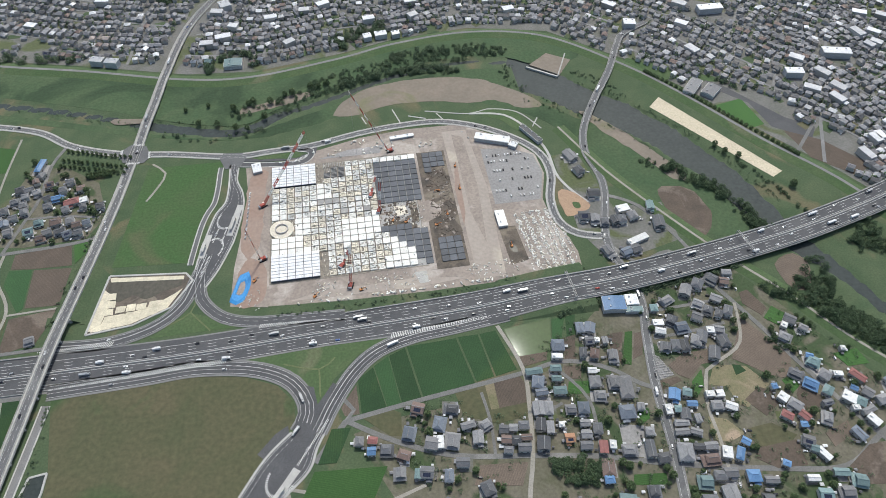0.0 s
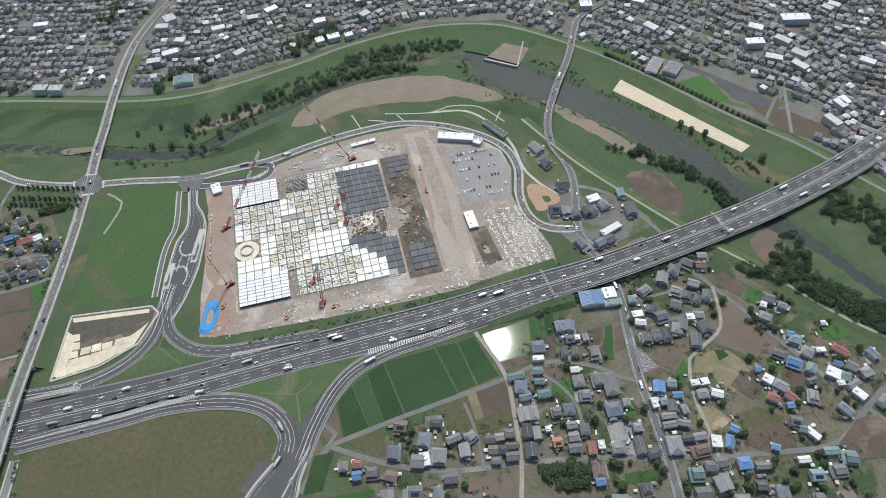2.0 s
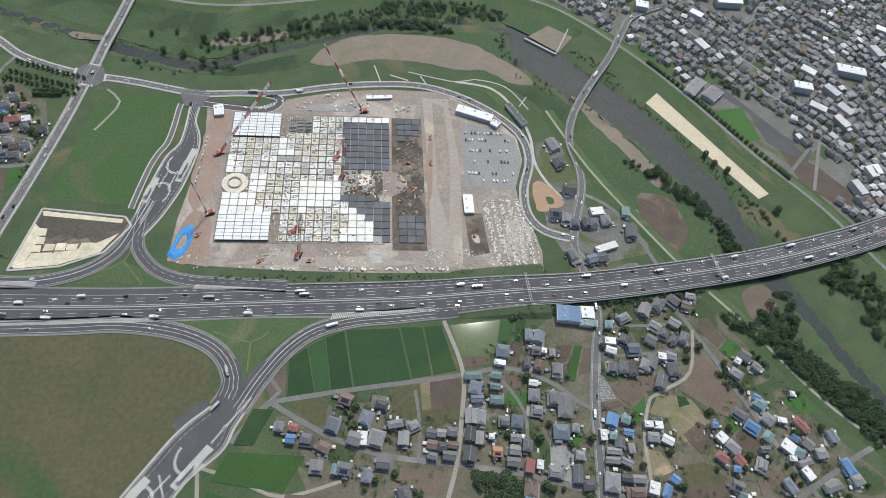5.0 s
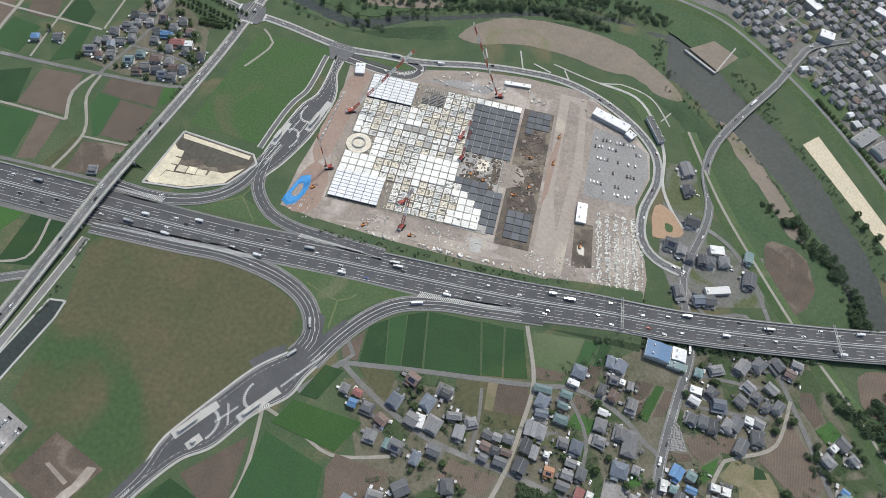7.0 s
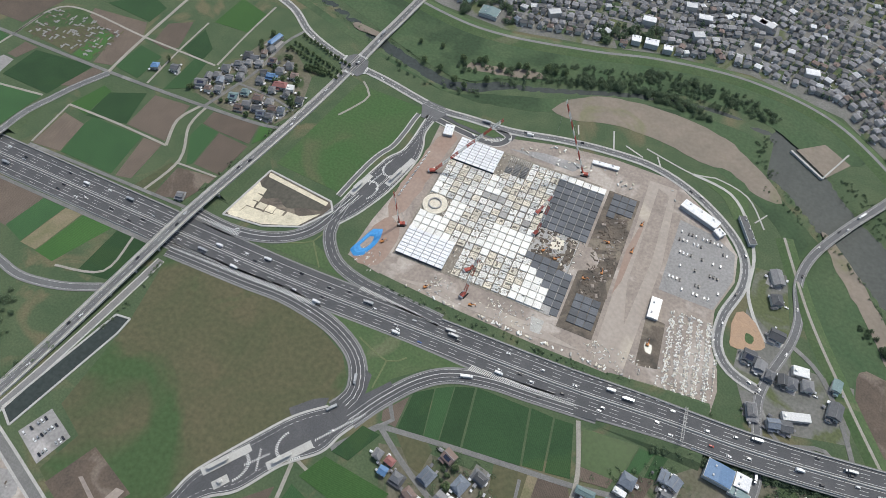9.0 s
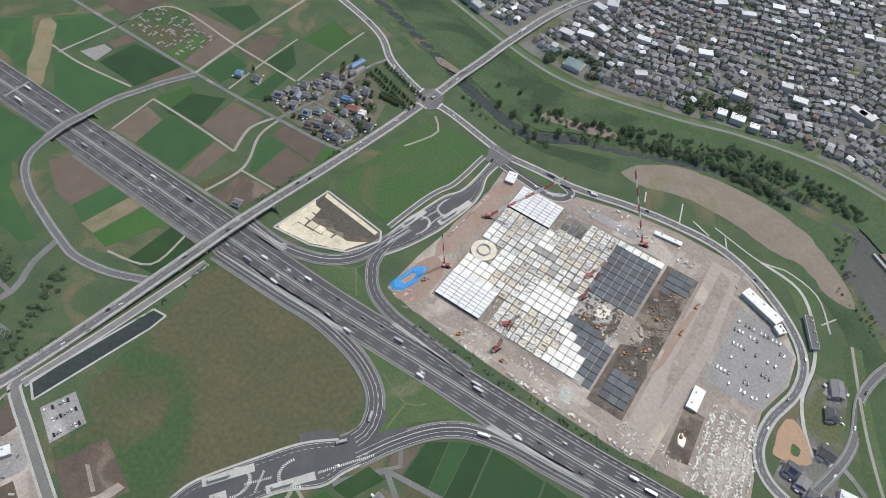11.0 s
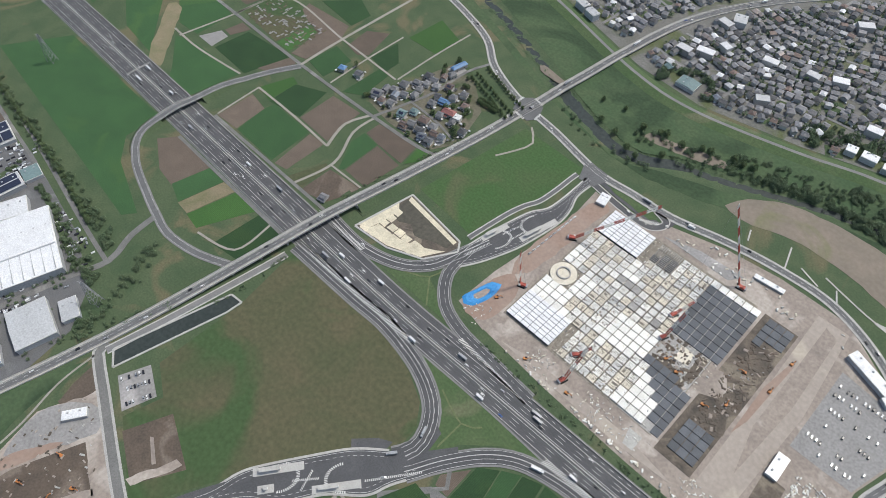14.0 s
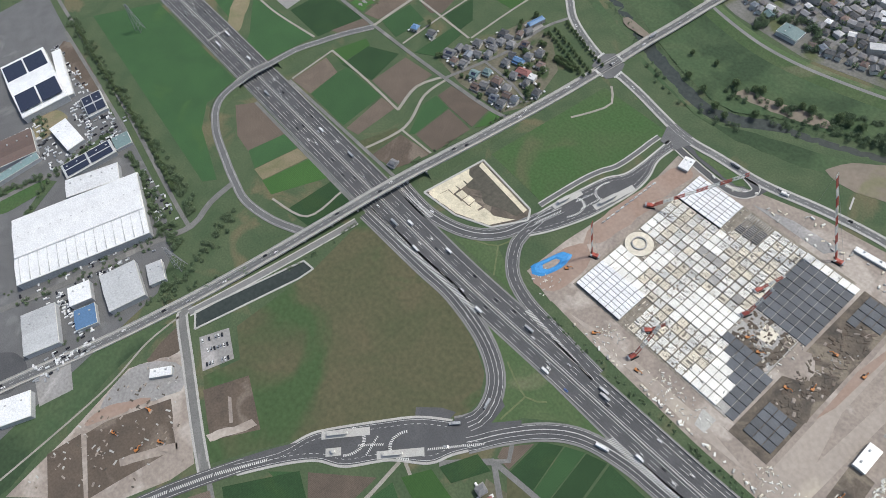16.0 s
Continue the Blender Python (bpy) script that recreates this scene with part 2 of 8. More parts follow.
# ---- builders ----
def mesh(name, verts, faces, material, parent=None, smooth=False):
    me = bpy.data.meshes.new(name)
    me.from_pydata([tuple(v) for v in verts], [], faces)
    me.update()
    for m in material if isinstance(material, (list, tuple)) else (material,):
        me.materials.append(m)
    if smooth:
        me.shade_smooth()
    ob = new(name, me)
    ob.parent = parent
    return ob


def part(name, data, material, parent, label=""):
    ob = mesh(name, data[0], data[1], material, parent)
    return tagged(ob, label=label)


def thing(name, label, category, at=(0, 0, 0), turn=0.0, group="", kind=""):
    ob = new(name)
    ob.matrix_basis = pose(*at, 0, 0, turn)
    return tagged(ob, label, category, group, kind)


def join(*bits):
    vs, fs = [], []
    for v, f in bits:
        k = len(vs)
        vs += list(v)
        fs += [tuple(i + k for i in q) for q in f]
    return vs, fs


def shift(data, x=0.0, y=0.0, z=0.0, turn=0.0):
    c, s = math.cos(radians(turn)), math.sin(radians(turn))
    return [(x + c * v[0] - s * v[1], y + s * v[0] + c * v[1], z + v[2]) for v in data[0]], data[1]


BOX_F = [(0, 3, 2, 1), (4, 5, 6, 7), (0, 1, 5, 4), (1, 2, 6, 5), (2, 3, 7, 6), (3, 0, 4, 7)]


def box(x0, x1, y0, y1, z0, z1, inset=0.0):
    i = inset
    return [(x0, y0, z0), (x1, y0, z0), (x1, y1, z0), (x0, y1, z0), (x0 + i, y0 + i, z1), (x1 - i, y0 + i, z1), (x1 - i, y1 - i, z1), (x0 + i, y1 - i, z1)], BOX_F


def slab(x0, x1, y0, y1, z0, z1, b=0.12):
    """A box with a chamfered upper edge."""
    low, top = box(x0, x1, y0, y1, z0, z1 - b)[0], box(x0 + b, x1 - b, y0 + b, y1 - b, z0, z1)[0][4:]
    f = [(0, 3, 2, 1), (0, 1, 5, 4), (1, 2, 6, 5), (2, 3, 7, 6), (3, 0, 4, 7), (4, 5, 9, 8), (5, 6, 10, 9), (6, 7, 11, 10), (7, 4, 8, 11), (8, 9, 10, 11)]
    return low + top, f


def prism(pts, z0, z1):
    n = len(pts)
    area = sum(pts[i][0] * pts[(i + 1) % n][1] - pts[(i + 1) % n][0] * pts[i][1] for i in range(n))
    pts = pts if area > 0 else pts[::-1]
    v = [(x, y, z0) for x, y in pts] + [(x, y, z1) for x, y in pts]
    return v, [tuple(range(n, 2 * n))] + [(i, (i + 1) % n, n + (i + 1) % n, n + i) for i in range(n)]


def tube(r, z0, z1, n=10, r2=None, x=0.0, y=0.0):
    r2 = r if r2 is None else r2
    v = [(x + r * math.cos(math.tau * i / n), y + r * math.sin(math.tau * i / n), z0) for i in range(n)]
    v += [(x + r2 * math.cos(math.tau * i / n), y + r2 * math.sin(math.tau * i / n), z1) for i in range(n)]
    return v, [tuple(range(n - 1, -1, -1)), tuple(range(n, 2 * n))] + [(i, (i + 1) % n, n + (i + 1) % n, n + i) for i in range(n)]


def beam(a, b, r):
    a, b = Vector(a), Vector(b)
    q = (b - a).to_track_quat("Z", "Y").to_matrix()
    v = [a + q @ Vector((sx * r, sy * r, 0)) for sx, sy in ((-1, -1), (1, -1), (1, 1), (-1, 1))]
    v += [p + (b - a) for p in v]
    return [tuple(p) for p in v], BOX_F


def curve(pts, step=8.0, closed=False):
    """Catmull-Rom through plan points, resampled."""
    p = [Vector(q) for q in pts]
    n = len(p)
    out = []
    for i in range(n if closed else n - 1):
        if closed:
            a, b, c, d = p[i - 1], p[i], p[(i + 1) % n], p[(i + 2) % n]
        else:
            a, b, c, d = p[max(i - 1, 0)], p[i], p[i + 1], p[min(i + 2, n - 1)]
        k = max(1, int((c - b).length / step))
        for j in range(k):
            t = j / k
            out.append(0.5 * (2 * b + (c - a) * t + (2 * a - 5 * b + 4 * c - d) * t * t + (3 * b - a - 3 * c + d) * t ** 3))
    if not closed:
        out.append(p[-1])
    return out


def normals(line):
    out = []
    for i in range(len(line)):
        d = line[min(i + 1, len(line) - 1)] - line[max(i - 1, 0)]
        d = Vector((d.x, d.y)).normalized()
        out.append(Vector((-d.y, d.x)))
    return out


def val(f, i, p):
    return f(p) if callable(f) else f


def ribbon(line, left, right, z, depth=0.3):
    """A band beside a line: left and right are offsets (left positive), z the height of its top."""
    nn, v, f = normals(line), [], []
    for i, (p, q) in enumerate(zip(line, nn)):
        l, r, h = val(left, i, p), val(right, i, p), val(z, i, p)
        v += [(p.x + q.x * l, p.y + q.y * l, h), (p.x + q.x * r, p.y + q.y * r, h), (p.x + q.x * l, p.y + q.y * l, h - depth), (p.x + q.x * r, p.y + q.y * r, h - depth)]
        if i:
            a, b = 4 * i - 4, 4 * i
            f += [(a, a + 1, b + 1, b), (a + 2, a, b, b + 2), (a + 1, a + 3, b + 3, b + 1)]
    k = len(v) - 4
    return v, f + [(0, 2, 3, 1), (k, k + 1, k + 3, k + 2)]


def profile(line, prof, z=0.0):
    """Sweeps a cross-section [(offset, height), ...], left to right, along a line."""
    nn, v, f, m = normals(line), [], [], len(prof)
    for i, (p, q) in enumerate(zip(line, nn)):
        v += [(p.x + q.x * o, p.y + q.y * o, val(z, i, p) + h) for o, h in prof]
        if i:
            f += [((i - 1) * m + j, (i - 1) * m + j + 1, i * m + j + 1, i * m + j) for j in range(m - 1)]
    return v, f


def dashes(line, off, z, w=0.2, on=8.0, gap=12.0):
    """Painted strokes along a line at an offset."""
    v, f = [], []
    nn = normals(line)
    s, period = 0.0, on + gap
    for i in range(len(line) - 1):
        a, b = line[i], line[i + 1]
        o1, o2 = val(off, i, a), val(off, i + 1, b)
        A, B = a + nn[i] * o1, b + nn[i + 1] * o2
        z1, z2 = val(z, i, a), val(z, i + 1, b)
        d = B - A
        L = d.length
        if L < 1e-6:
            continue
        q = Vector((-d.y, d.x)) / L * w * 0.72
        e = 0.0
        while e < L:
            ph = (s + e) % period
            if gap <= 0:
                st, en = 0.0, L
            elif ph < on:
                st, en = e, min(L, e + on - ph)
            else:
                e += period - ph
                continue
            k = len(v)
            for t, sg in ((st, 1), (st, -1), (en, -1), (en, 1)):
                c = A + d * (t / L)
                v.append((c.x + q.x * sg, c.y + q.y * sg, z1 + (z2 - z1) * t / L))
            f.append((k, k + 1, k + 2, k + 3))
            e = en if gap > 0 else L
            if gap > 0:
                e += 1e-4
        s += L
    return v, f


def structure(name, data, material, label="", category=""):
    return tagged(mesh(name, data[0], data[1], material), label, category, kind="structure")


def inside(pt, poly):
    x, y = pt
    r = False
    for i in range(len(poly)):
        x1, y1 = poly[i - 1]
        x2, y2 = poly[i]
        if (y1 > y) != (y2 > y) and x < (x2 - x1) * (y - y1) / (y2 - y1) + x1:
            r = not r
    return r


def dist_line(pt, line):
    best = 1e9
    px, py = pt
    for i in range(len(line) - 1):
        ax, ay, bx, by = *line[i], *line[i + 1]
        t = max(0.0, min(1.0, ((px - ax) * (bx - ax) + (py - ay) * (by - ay)) / ((bx - ax) ** 2 + (by - ay) ** 2 + 1e-9)))
        best = min(best, math.hypot(px - ax - t * (bx - ax), py - ay - t * (by - ay)))
    return best


# ---- plan of the roads and the river ----
EXPRESSWAY = [(-1300, 376), (-813, 376), (-500, 374), (-300, 372), (-190, 372), (-82, 376), (35, 380), (98, 383), (172, 388), (261, 393), (373, 408), (475, 426), (560, 447), (621, 465), (760, 514), (980, 600)]
OVERPASS = [(-500, -330), (-450, -150), (-420, -35), (-390, 75), (-365, 195), (-347, 305), (-335, 393), (-317, 505), (-301, 621), (-293, 686), (-280, 780), (-270, 863), (-249, 978), (-207, 1073), (-130, 1180), (0, 1330)]
RAMP_A = [(-330, 351), (-240, 353), (-190, 355), (-137, 347), (-102, 331), (-85, 310), (-81, 289), (-90, 271), (-108, 250), (-124, 228)]
RAMP_B = [(-112, 226), (-90, 248), (-73, 269), (-57, 298), (-35, 328), (-9, 348), (28, 359), (68, 363), (130, 370)]
TOLL_SOUTH = [(-300, -200), (-260, -77), (-232, 1), (-217, 46), (-202, 84), (-184, 125), (-168, 155), (-145, 188), (-118, 222), (-101, 243)]
RAMP_C = [(-340, 402), (-283, 399), (-238, 411), (-211, 434), (-199, 466), (-188, 502), (-176, 537), (-166, 583), (-165, 630), (-167, 661)]
RAMP_D = [(-194, 480), (-193, 450), (-186, 432), (-166, 412), (-136, 402), (-97, 399), (-40, 396)]
RIVER_ROAD = [(-640, 800), (-531, 783), (-430, 753), (-376, 715), (-310, 690), (-244, 679), (-168, 663), (-118, 665), (-67, 668), (-7, 682), (49, 690), (105, 690), (156, 672), (201, 640), (226, 606), (230, 568), (218, 525), (219, 489), (236, 467), (269, 457)]
WEST_ROAD = [(-558, 533), (-580, 490), (-596, 440), (-598, 396), (-600, 356), (-594, 317), (-561, 291), (-506, 274), (-472, 266), (-440, 261), (-397, 269), (-358, 286)]
EAST_ROAD = [(470, 880), (420, 850), (397, 815), (367, 759), (327, 699), (295, 643), (284, 600), (290, 556), (286, 522), (270, 473), (266, 439), (276, 373), (265, 318), (255, 267), (248, 199), (240, 150), (225, 60)]
RIVER_LINE = [(-1100, 980), (-700, 870), (-480, 815), (-360, 775), (-270, 738), (-164, 710), (-112, 737), (-57, 755), (60, 802), (150, 818), (225, 808), (258, 770), (290, 727), (356, 663), (400, 605), (440, 535), (470, 455), (488, 407), (503, 384), (518, 346), (540, 292), (600, 210), (760, 120), (1000, -40)]
LEVEE_NORTH = [(-1100, 1090), (-700, 965), (-517, 912), (-391, 880), (-241, 836), (-144, 828), (-20, 853), (68, 879), (185, 892), (296, 864), (387, 781), (451, 698), (523, 584), (580, 505), (650, 380), (760, 280), (1000, 100)]


def river_half(x):
    return 2.5 if x < -290 else 5.5 if x < -100 else 1.5 if x < 235 else 31.0 - (x - 240) * 0.06 if x < 470 else max(4.0, 16.0 - (x - 470) * 0.3)


def exp_z(p):
    """The expressway climbs from the ground to its river viaduct."""
    t = max(0.0, min(1.0, (p.x - 90) / 150))
    return 0.5 + 6.0 * t * t * (3 - 2 * t)


def over_z(p):
    """The flyover: up over the expressway, down to the levee crossing and level over the river."""
    a = max(0.0, 1 - abs(p.y - 380) / 280)
    up = 8.2 * a * a * (3 - 2 * a)
    lev = max(0.0, min(1.0, (p.y - 700) / 45)) * max(0.0, min(1.0, (1050 - p.y) / 150))
    return max(0.62, up, 3.6 * lev)


exp_line = curve(EXPRESSWAY, 10)
over_line = curve(OVERPASS, 8)
river_pts = [tuple(p) for p in curve(RIVER_LINE, 25)]

# ---- ground: one sheet to the horizon, cut by the river bed ----
gx = sorted({-4500, -3000, -2000, -1500, *np.arange(-1150, 1060, 9).tolist(), 1500, 2000, 3000, 4500})
gy = sorted({-4500, -3000, -1500, -700, -400, *np.arange(-80, 1100, 9).tolist(), 1300, 1700, 2500, 3500, 4500})


def bed(x, y):
    if not (-1150 < x < 1060 and -80 < y < 1100):
        return 0.0
    d = dist_line((x, y), river_pts)
    if d > 75:
        return 0.0
    w = river_half(x) * (1 + 0.35 * noise.noise((x * 0.02, y * 0.02, 3.0)))
    t = max(0.0, min(1.0, (w + 9 - d) / 14))
    return -3.0 * t * t * (3 - 2 * t)


gv = [(x, y, bed(x, y)) for y in gy for x in gx]
W = len(gx)
gf = [(j * W + i, j * W + i + 1, (j + 1) * W + i + 1, (j + 1) * W + i) for j in range(len(gy) - 1) for i in range(W - 1)]
ground = mesh("ground", gv, gf, ROUGH_GRASS)
ground.data.shade_smooth()
tagged(ground, "rough green and brown grassland of a flat river plain", "ground", kind="structure")
structure("water", ([(-1140, -70, -1.3), (1050, -70, -1.3), (1050, 1090, -1.3), (-1140, 1090, -1.3)], [(0, 1, 2, 3)]), RIVER, "calm grey-green river water", "river")


def patch(name, pts, z, material, label, category="field", step=0, depth=0.3):
    if step:
        pts = [(p.x + 2.5 * noise.noise((p.x * 0.07, p.y * 0.07, 1.0)), p.y + 2.5 * noise.noise((p.x * 0.07, p.y * 0.07, 9.0))) for p in curve(pts, step, True)]
    return structure(name, prism(pts, z - depth, z), material, label, category)


# flood plain and levees
patch("flood_plain", [(-900, 985), (-517, 905), (-391, 872), (-241, 828), (-144, 820), (-20, 845), (68, 871), (185, 884), (292, 857), (340, 815), (300, 790), (262, 800), (225, 822), (150, 832), (60, 815), (-57, 768), (-112, 750), (-164, 724), (-270, 752), (-360, 790), (-600, 870), (-900, 950)], 0.1, FLOOD_GRASS, "lush green flood plain grass", "flood plain", 14)
patch("flood_plain_meadow", [(-900, 890), (-600, 815), (-440, 770), (-290, 722), (-165, 695), (-80, 705), (20, 735), (140, 730), (225, 690), (268, 640), (278, 600), (300, 540), (330, 470), (395, 440), (440, 430), (425, 505), (390, 560), (330, 635), (270, 690), (225, 740), (215, 790), (150, 800), (60, 786), (-57, 738), (-112, 718), (-164, 698), (-270, 722), (-480, 795), (-900, 905)], 0.09, FLOOD_GRASS, "green meadow along the river bank", "flood plain", 14)
patch("sand_bar", [(-35, 724), (-13, 760), (29, 781), (100, 789), (174, 777), (203, 757), (236, 730), (252, 702), (225, 702), (190, 724), (160, 722), (101, 735), (41, 735), (0, 722)], 0.2, SAND, "broad brown sand and gravel bar", "sand bar", 9)
patch("sand_bar", [(300, 682), (330, 655), (372, 590), (398, 540), (380, 535), (350, 590), (318, 640)], 0.2, SAND, "narrow brown sand bar in the river", "sand bar", 9)
patch("sand_bar", [(-165, 748), (-110, 756), (-60, 775), (-70, 783), (-120, 770), (-160, 760)], 0.2, SAND, "narrow brown sand bar in the river", "sand bar", 8)
patch("sand_bar", [(-330, 765), (-290, 757), (-285, 749), (-330, 752)], 0.2, SAND, "small brown sand bar in the river", "sand bar", 6)
patch("sand_field", [(400, 675), (420, 694), (521, 527), (505, 519)], 0.25, PALE_SAND, "long pale sand sports strip on the river bank", "sand field", 0)
patch("brown_bank", [(441, 389), (468, 400), (478, 376), (458, 350), (441, 360)], 0.16, PLOUGHED, "bare brown plots on the flood plain", "bank", 8)
patch("brown_bank", [(352, 520), (392, 515), (402, 470), (380, 440), (360, 450)], 0.16, TURNED, "bare brown river bank plot", "bank", 9)
levee_line = curve(LEVEE_NORTH, 14)
structure("levee_north", profile(levee_line, [(13, -0.2), (3, 3.0), (-3, 3.0), (-15, -0.2)]), MOWN_GRASS, "long grassy river levee", "levee")
structure("levee_path", ribbon(levee_line, 2.2, -2.2, 3.12, 0.1), ROAD_GREY, "narrow asphalt path on the levee crest", "path")
lev_s = curve([(262, 652), (300, 560), (345, 480), (390, 408), (434, 348), (476, 281), (520, 232), (620, 140), (800, 10)], 14)
structure("levee_south", profile(lev_s, [(12, -0.2), (2.5, 2.2), (-2.5, 2.2), (-10, -0.2)]), MOWN_GRASS, "grassy river levee with a crest path", "levee")
structure("levee_path", ribbon(lev_s, 1.5, -1.5, 2.32, 0.1), TRACK, "pale track on the levee crest", "path")


# ---- fields ----
FIELDS = [
    (RICE, 1, [(-880, 268), (-830, 350), (-650, 350), (-606, 351), (-606, 304), (-573, 278), (-490, 252), (-500, 238)]),
    (PLOUGHED, 0, [(-575, 328), (-560, 348), (-490, 348), (-499, 301), (-530, 304)]),
    (RICE, 1, [(-500, 302), (-490, 346), (-461, 346), (-472, 293)]),
    (DRY_PLOT, 0, [(-471, 292), (-460, 346), (-439, 347), (-451, 291)]),
    (RICE_LIGHT, 1, [(-450, 290), (-437, 347), (-399, 347), (-426, 287)]),
    (RICE, 1, [(-396, 288), (-392, 350), (-354, 350), (-361, 294)]),
    (PLOUGHED, 0, [(-720, 560), (-800, 560), (-810, 640), (-700, 640)]),
    (RICE, 1, [(-900, 540), (-815, 545), (-825, 640), (-900, 640)]),
    (RICE_LIGHT, 1, [(-500, 675), (-495, 735), (-445, 720), (-448, 677)]),
    (RICE, 1, [(-1100, 400), (-880, 405), (-900, 520), (-1100, 520)]),
    (PLOUGHED, 0, [(-558, 403), (-558, 456), (-526, 451), (-522, 406)]),
    (RICE, 1, [(-520, 406), (-526, 453), (-523, 465), (-454, 465), (-449, 405)]),
    (PLOUGHED, 0, [(-443, 405), (-451, 464), (-426, 466), (-425, 409)]),
    (RICE, 1, [(-533, 463), (-535, 506), (-494, 525), (-483, 473)]),
    (PLOUGHED, 0, [(-482, 473), (-483, 527), (-435, 531), (-434, 513), (-427, 471)]),
    (RICE_LIGHT, 1, [(-563, 470), (-548, 513), (-534, 509), (-535, 464)]),
    (RICE, 1, [(-383, 452), (-406, 492), (-405, 512), (-380, 510), (-378, 456)]),
    (PLOUGHED, 0, [(-404, 514), (-404, 535), (-344, 542), (-338, 510), (-379, 511)]),
    (PLOUGHED, 0, [(-376, 457), (-378, 509), (-337, 506), (-341, 456)]),
    (RICE_LIGHT, 1, [(-335, 511), (-341, 541), (-327, 548), (-325, 527)]),
    (TURNED, 0, [(-389, 401), (-389, 445), (-342, 451), (-349, 425), (-355, 410)]),
    (FALLOW, 2, [(-416, 403), (-400, 448), (-391, 446), (-391, 403)]),
    (RICE, 1, [(-675, 410), (-731, 450), (-699, 460), (-602, 466), (-613, 398), (-648, 383)]),
    (RICE, 1, [(-671, 474), (-666, 526), (-583, 535), (-599, 471)]),
    (GRAVEL, 0, [(-707, 472), (-695, 501), (-678, 500), (-676, 472)]),
    (PLOUGHED, 0, [(-693, 505), (-689, 532), (-668, 531), (-678, 504)]),
    (PLOUGHED, 0, [(-595, 490), (-580, 537), (-566, 531), (-584, 494)]),
    (RICE, 1, [(-797, 497), (-758, 537), (-716, 532), (-712, 473), (-751, 469)]),
    (RICE, 1, [(-852, 442), (-814, 480), (-724, 406), (-798, 413)]),
    (PLOUGHED, 0, [(-588, 540), (-597, 593), (-652, 606), (-658, 626), (-578, 633), (-559, 597), (-565, 546)]),
    (RICE_LIGHT, 1, [(-620, 540), (-619, 593), (-600, 593), (-593, 540)]),
    (FALLOW, 2, [(-712, 549), (-709, 586), (-673, 619), (-622, 596), (-623, 540)]),
    (RICE, 1, [(-559, 547), (-556, 593), (-519, 587), (-521, 541)]),
    (RICE, 1, [(-650, 643), (-611, 685), (-574, 670), (-576, 636)]),
    (PLOUGHED, 0, [(-547, 605), (-552, 644), (-525, 662), (-511, 611), (-523, 601)]),
    (RICE, 1, [(-481, 540), (-480, 607), (-462, 603), (-457, 554)]),
    (RICE, 1, [(-505, 611), (-502, 657), (-471, 629), (-470, 604)]),
]
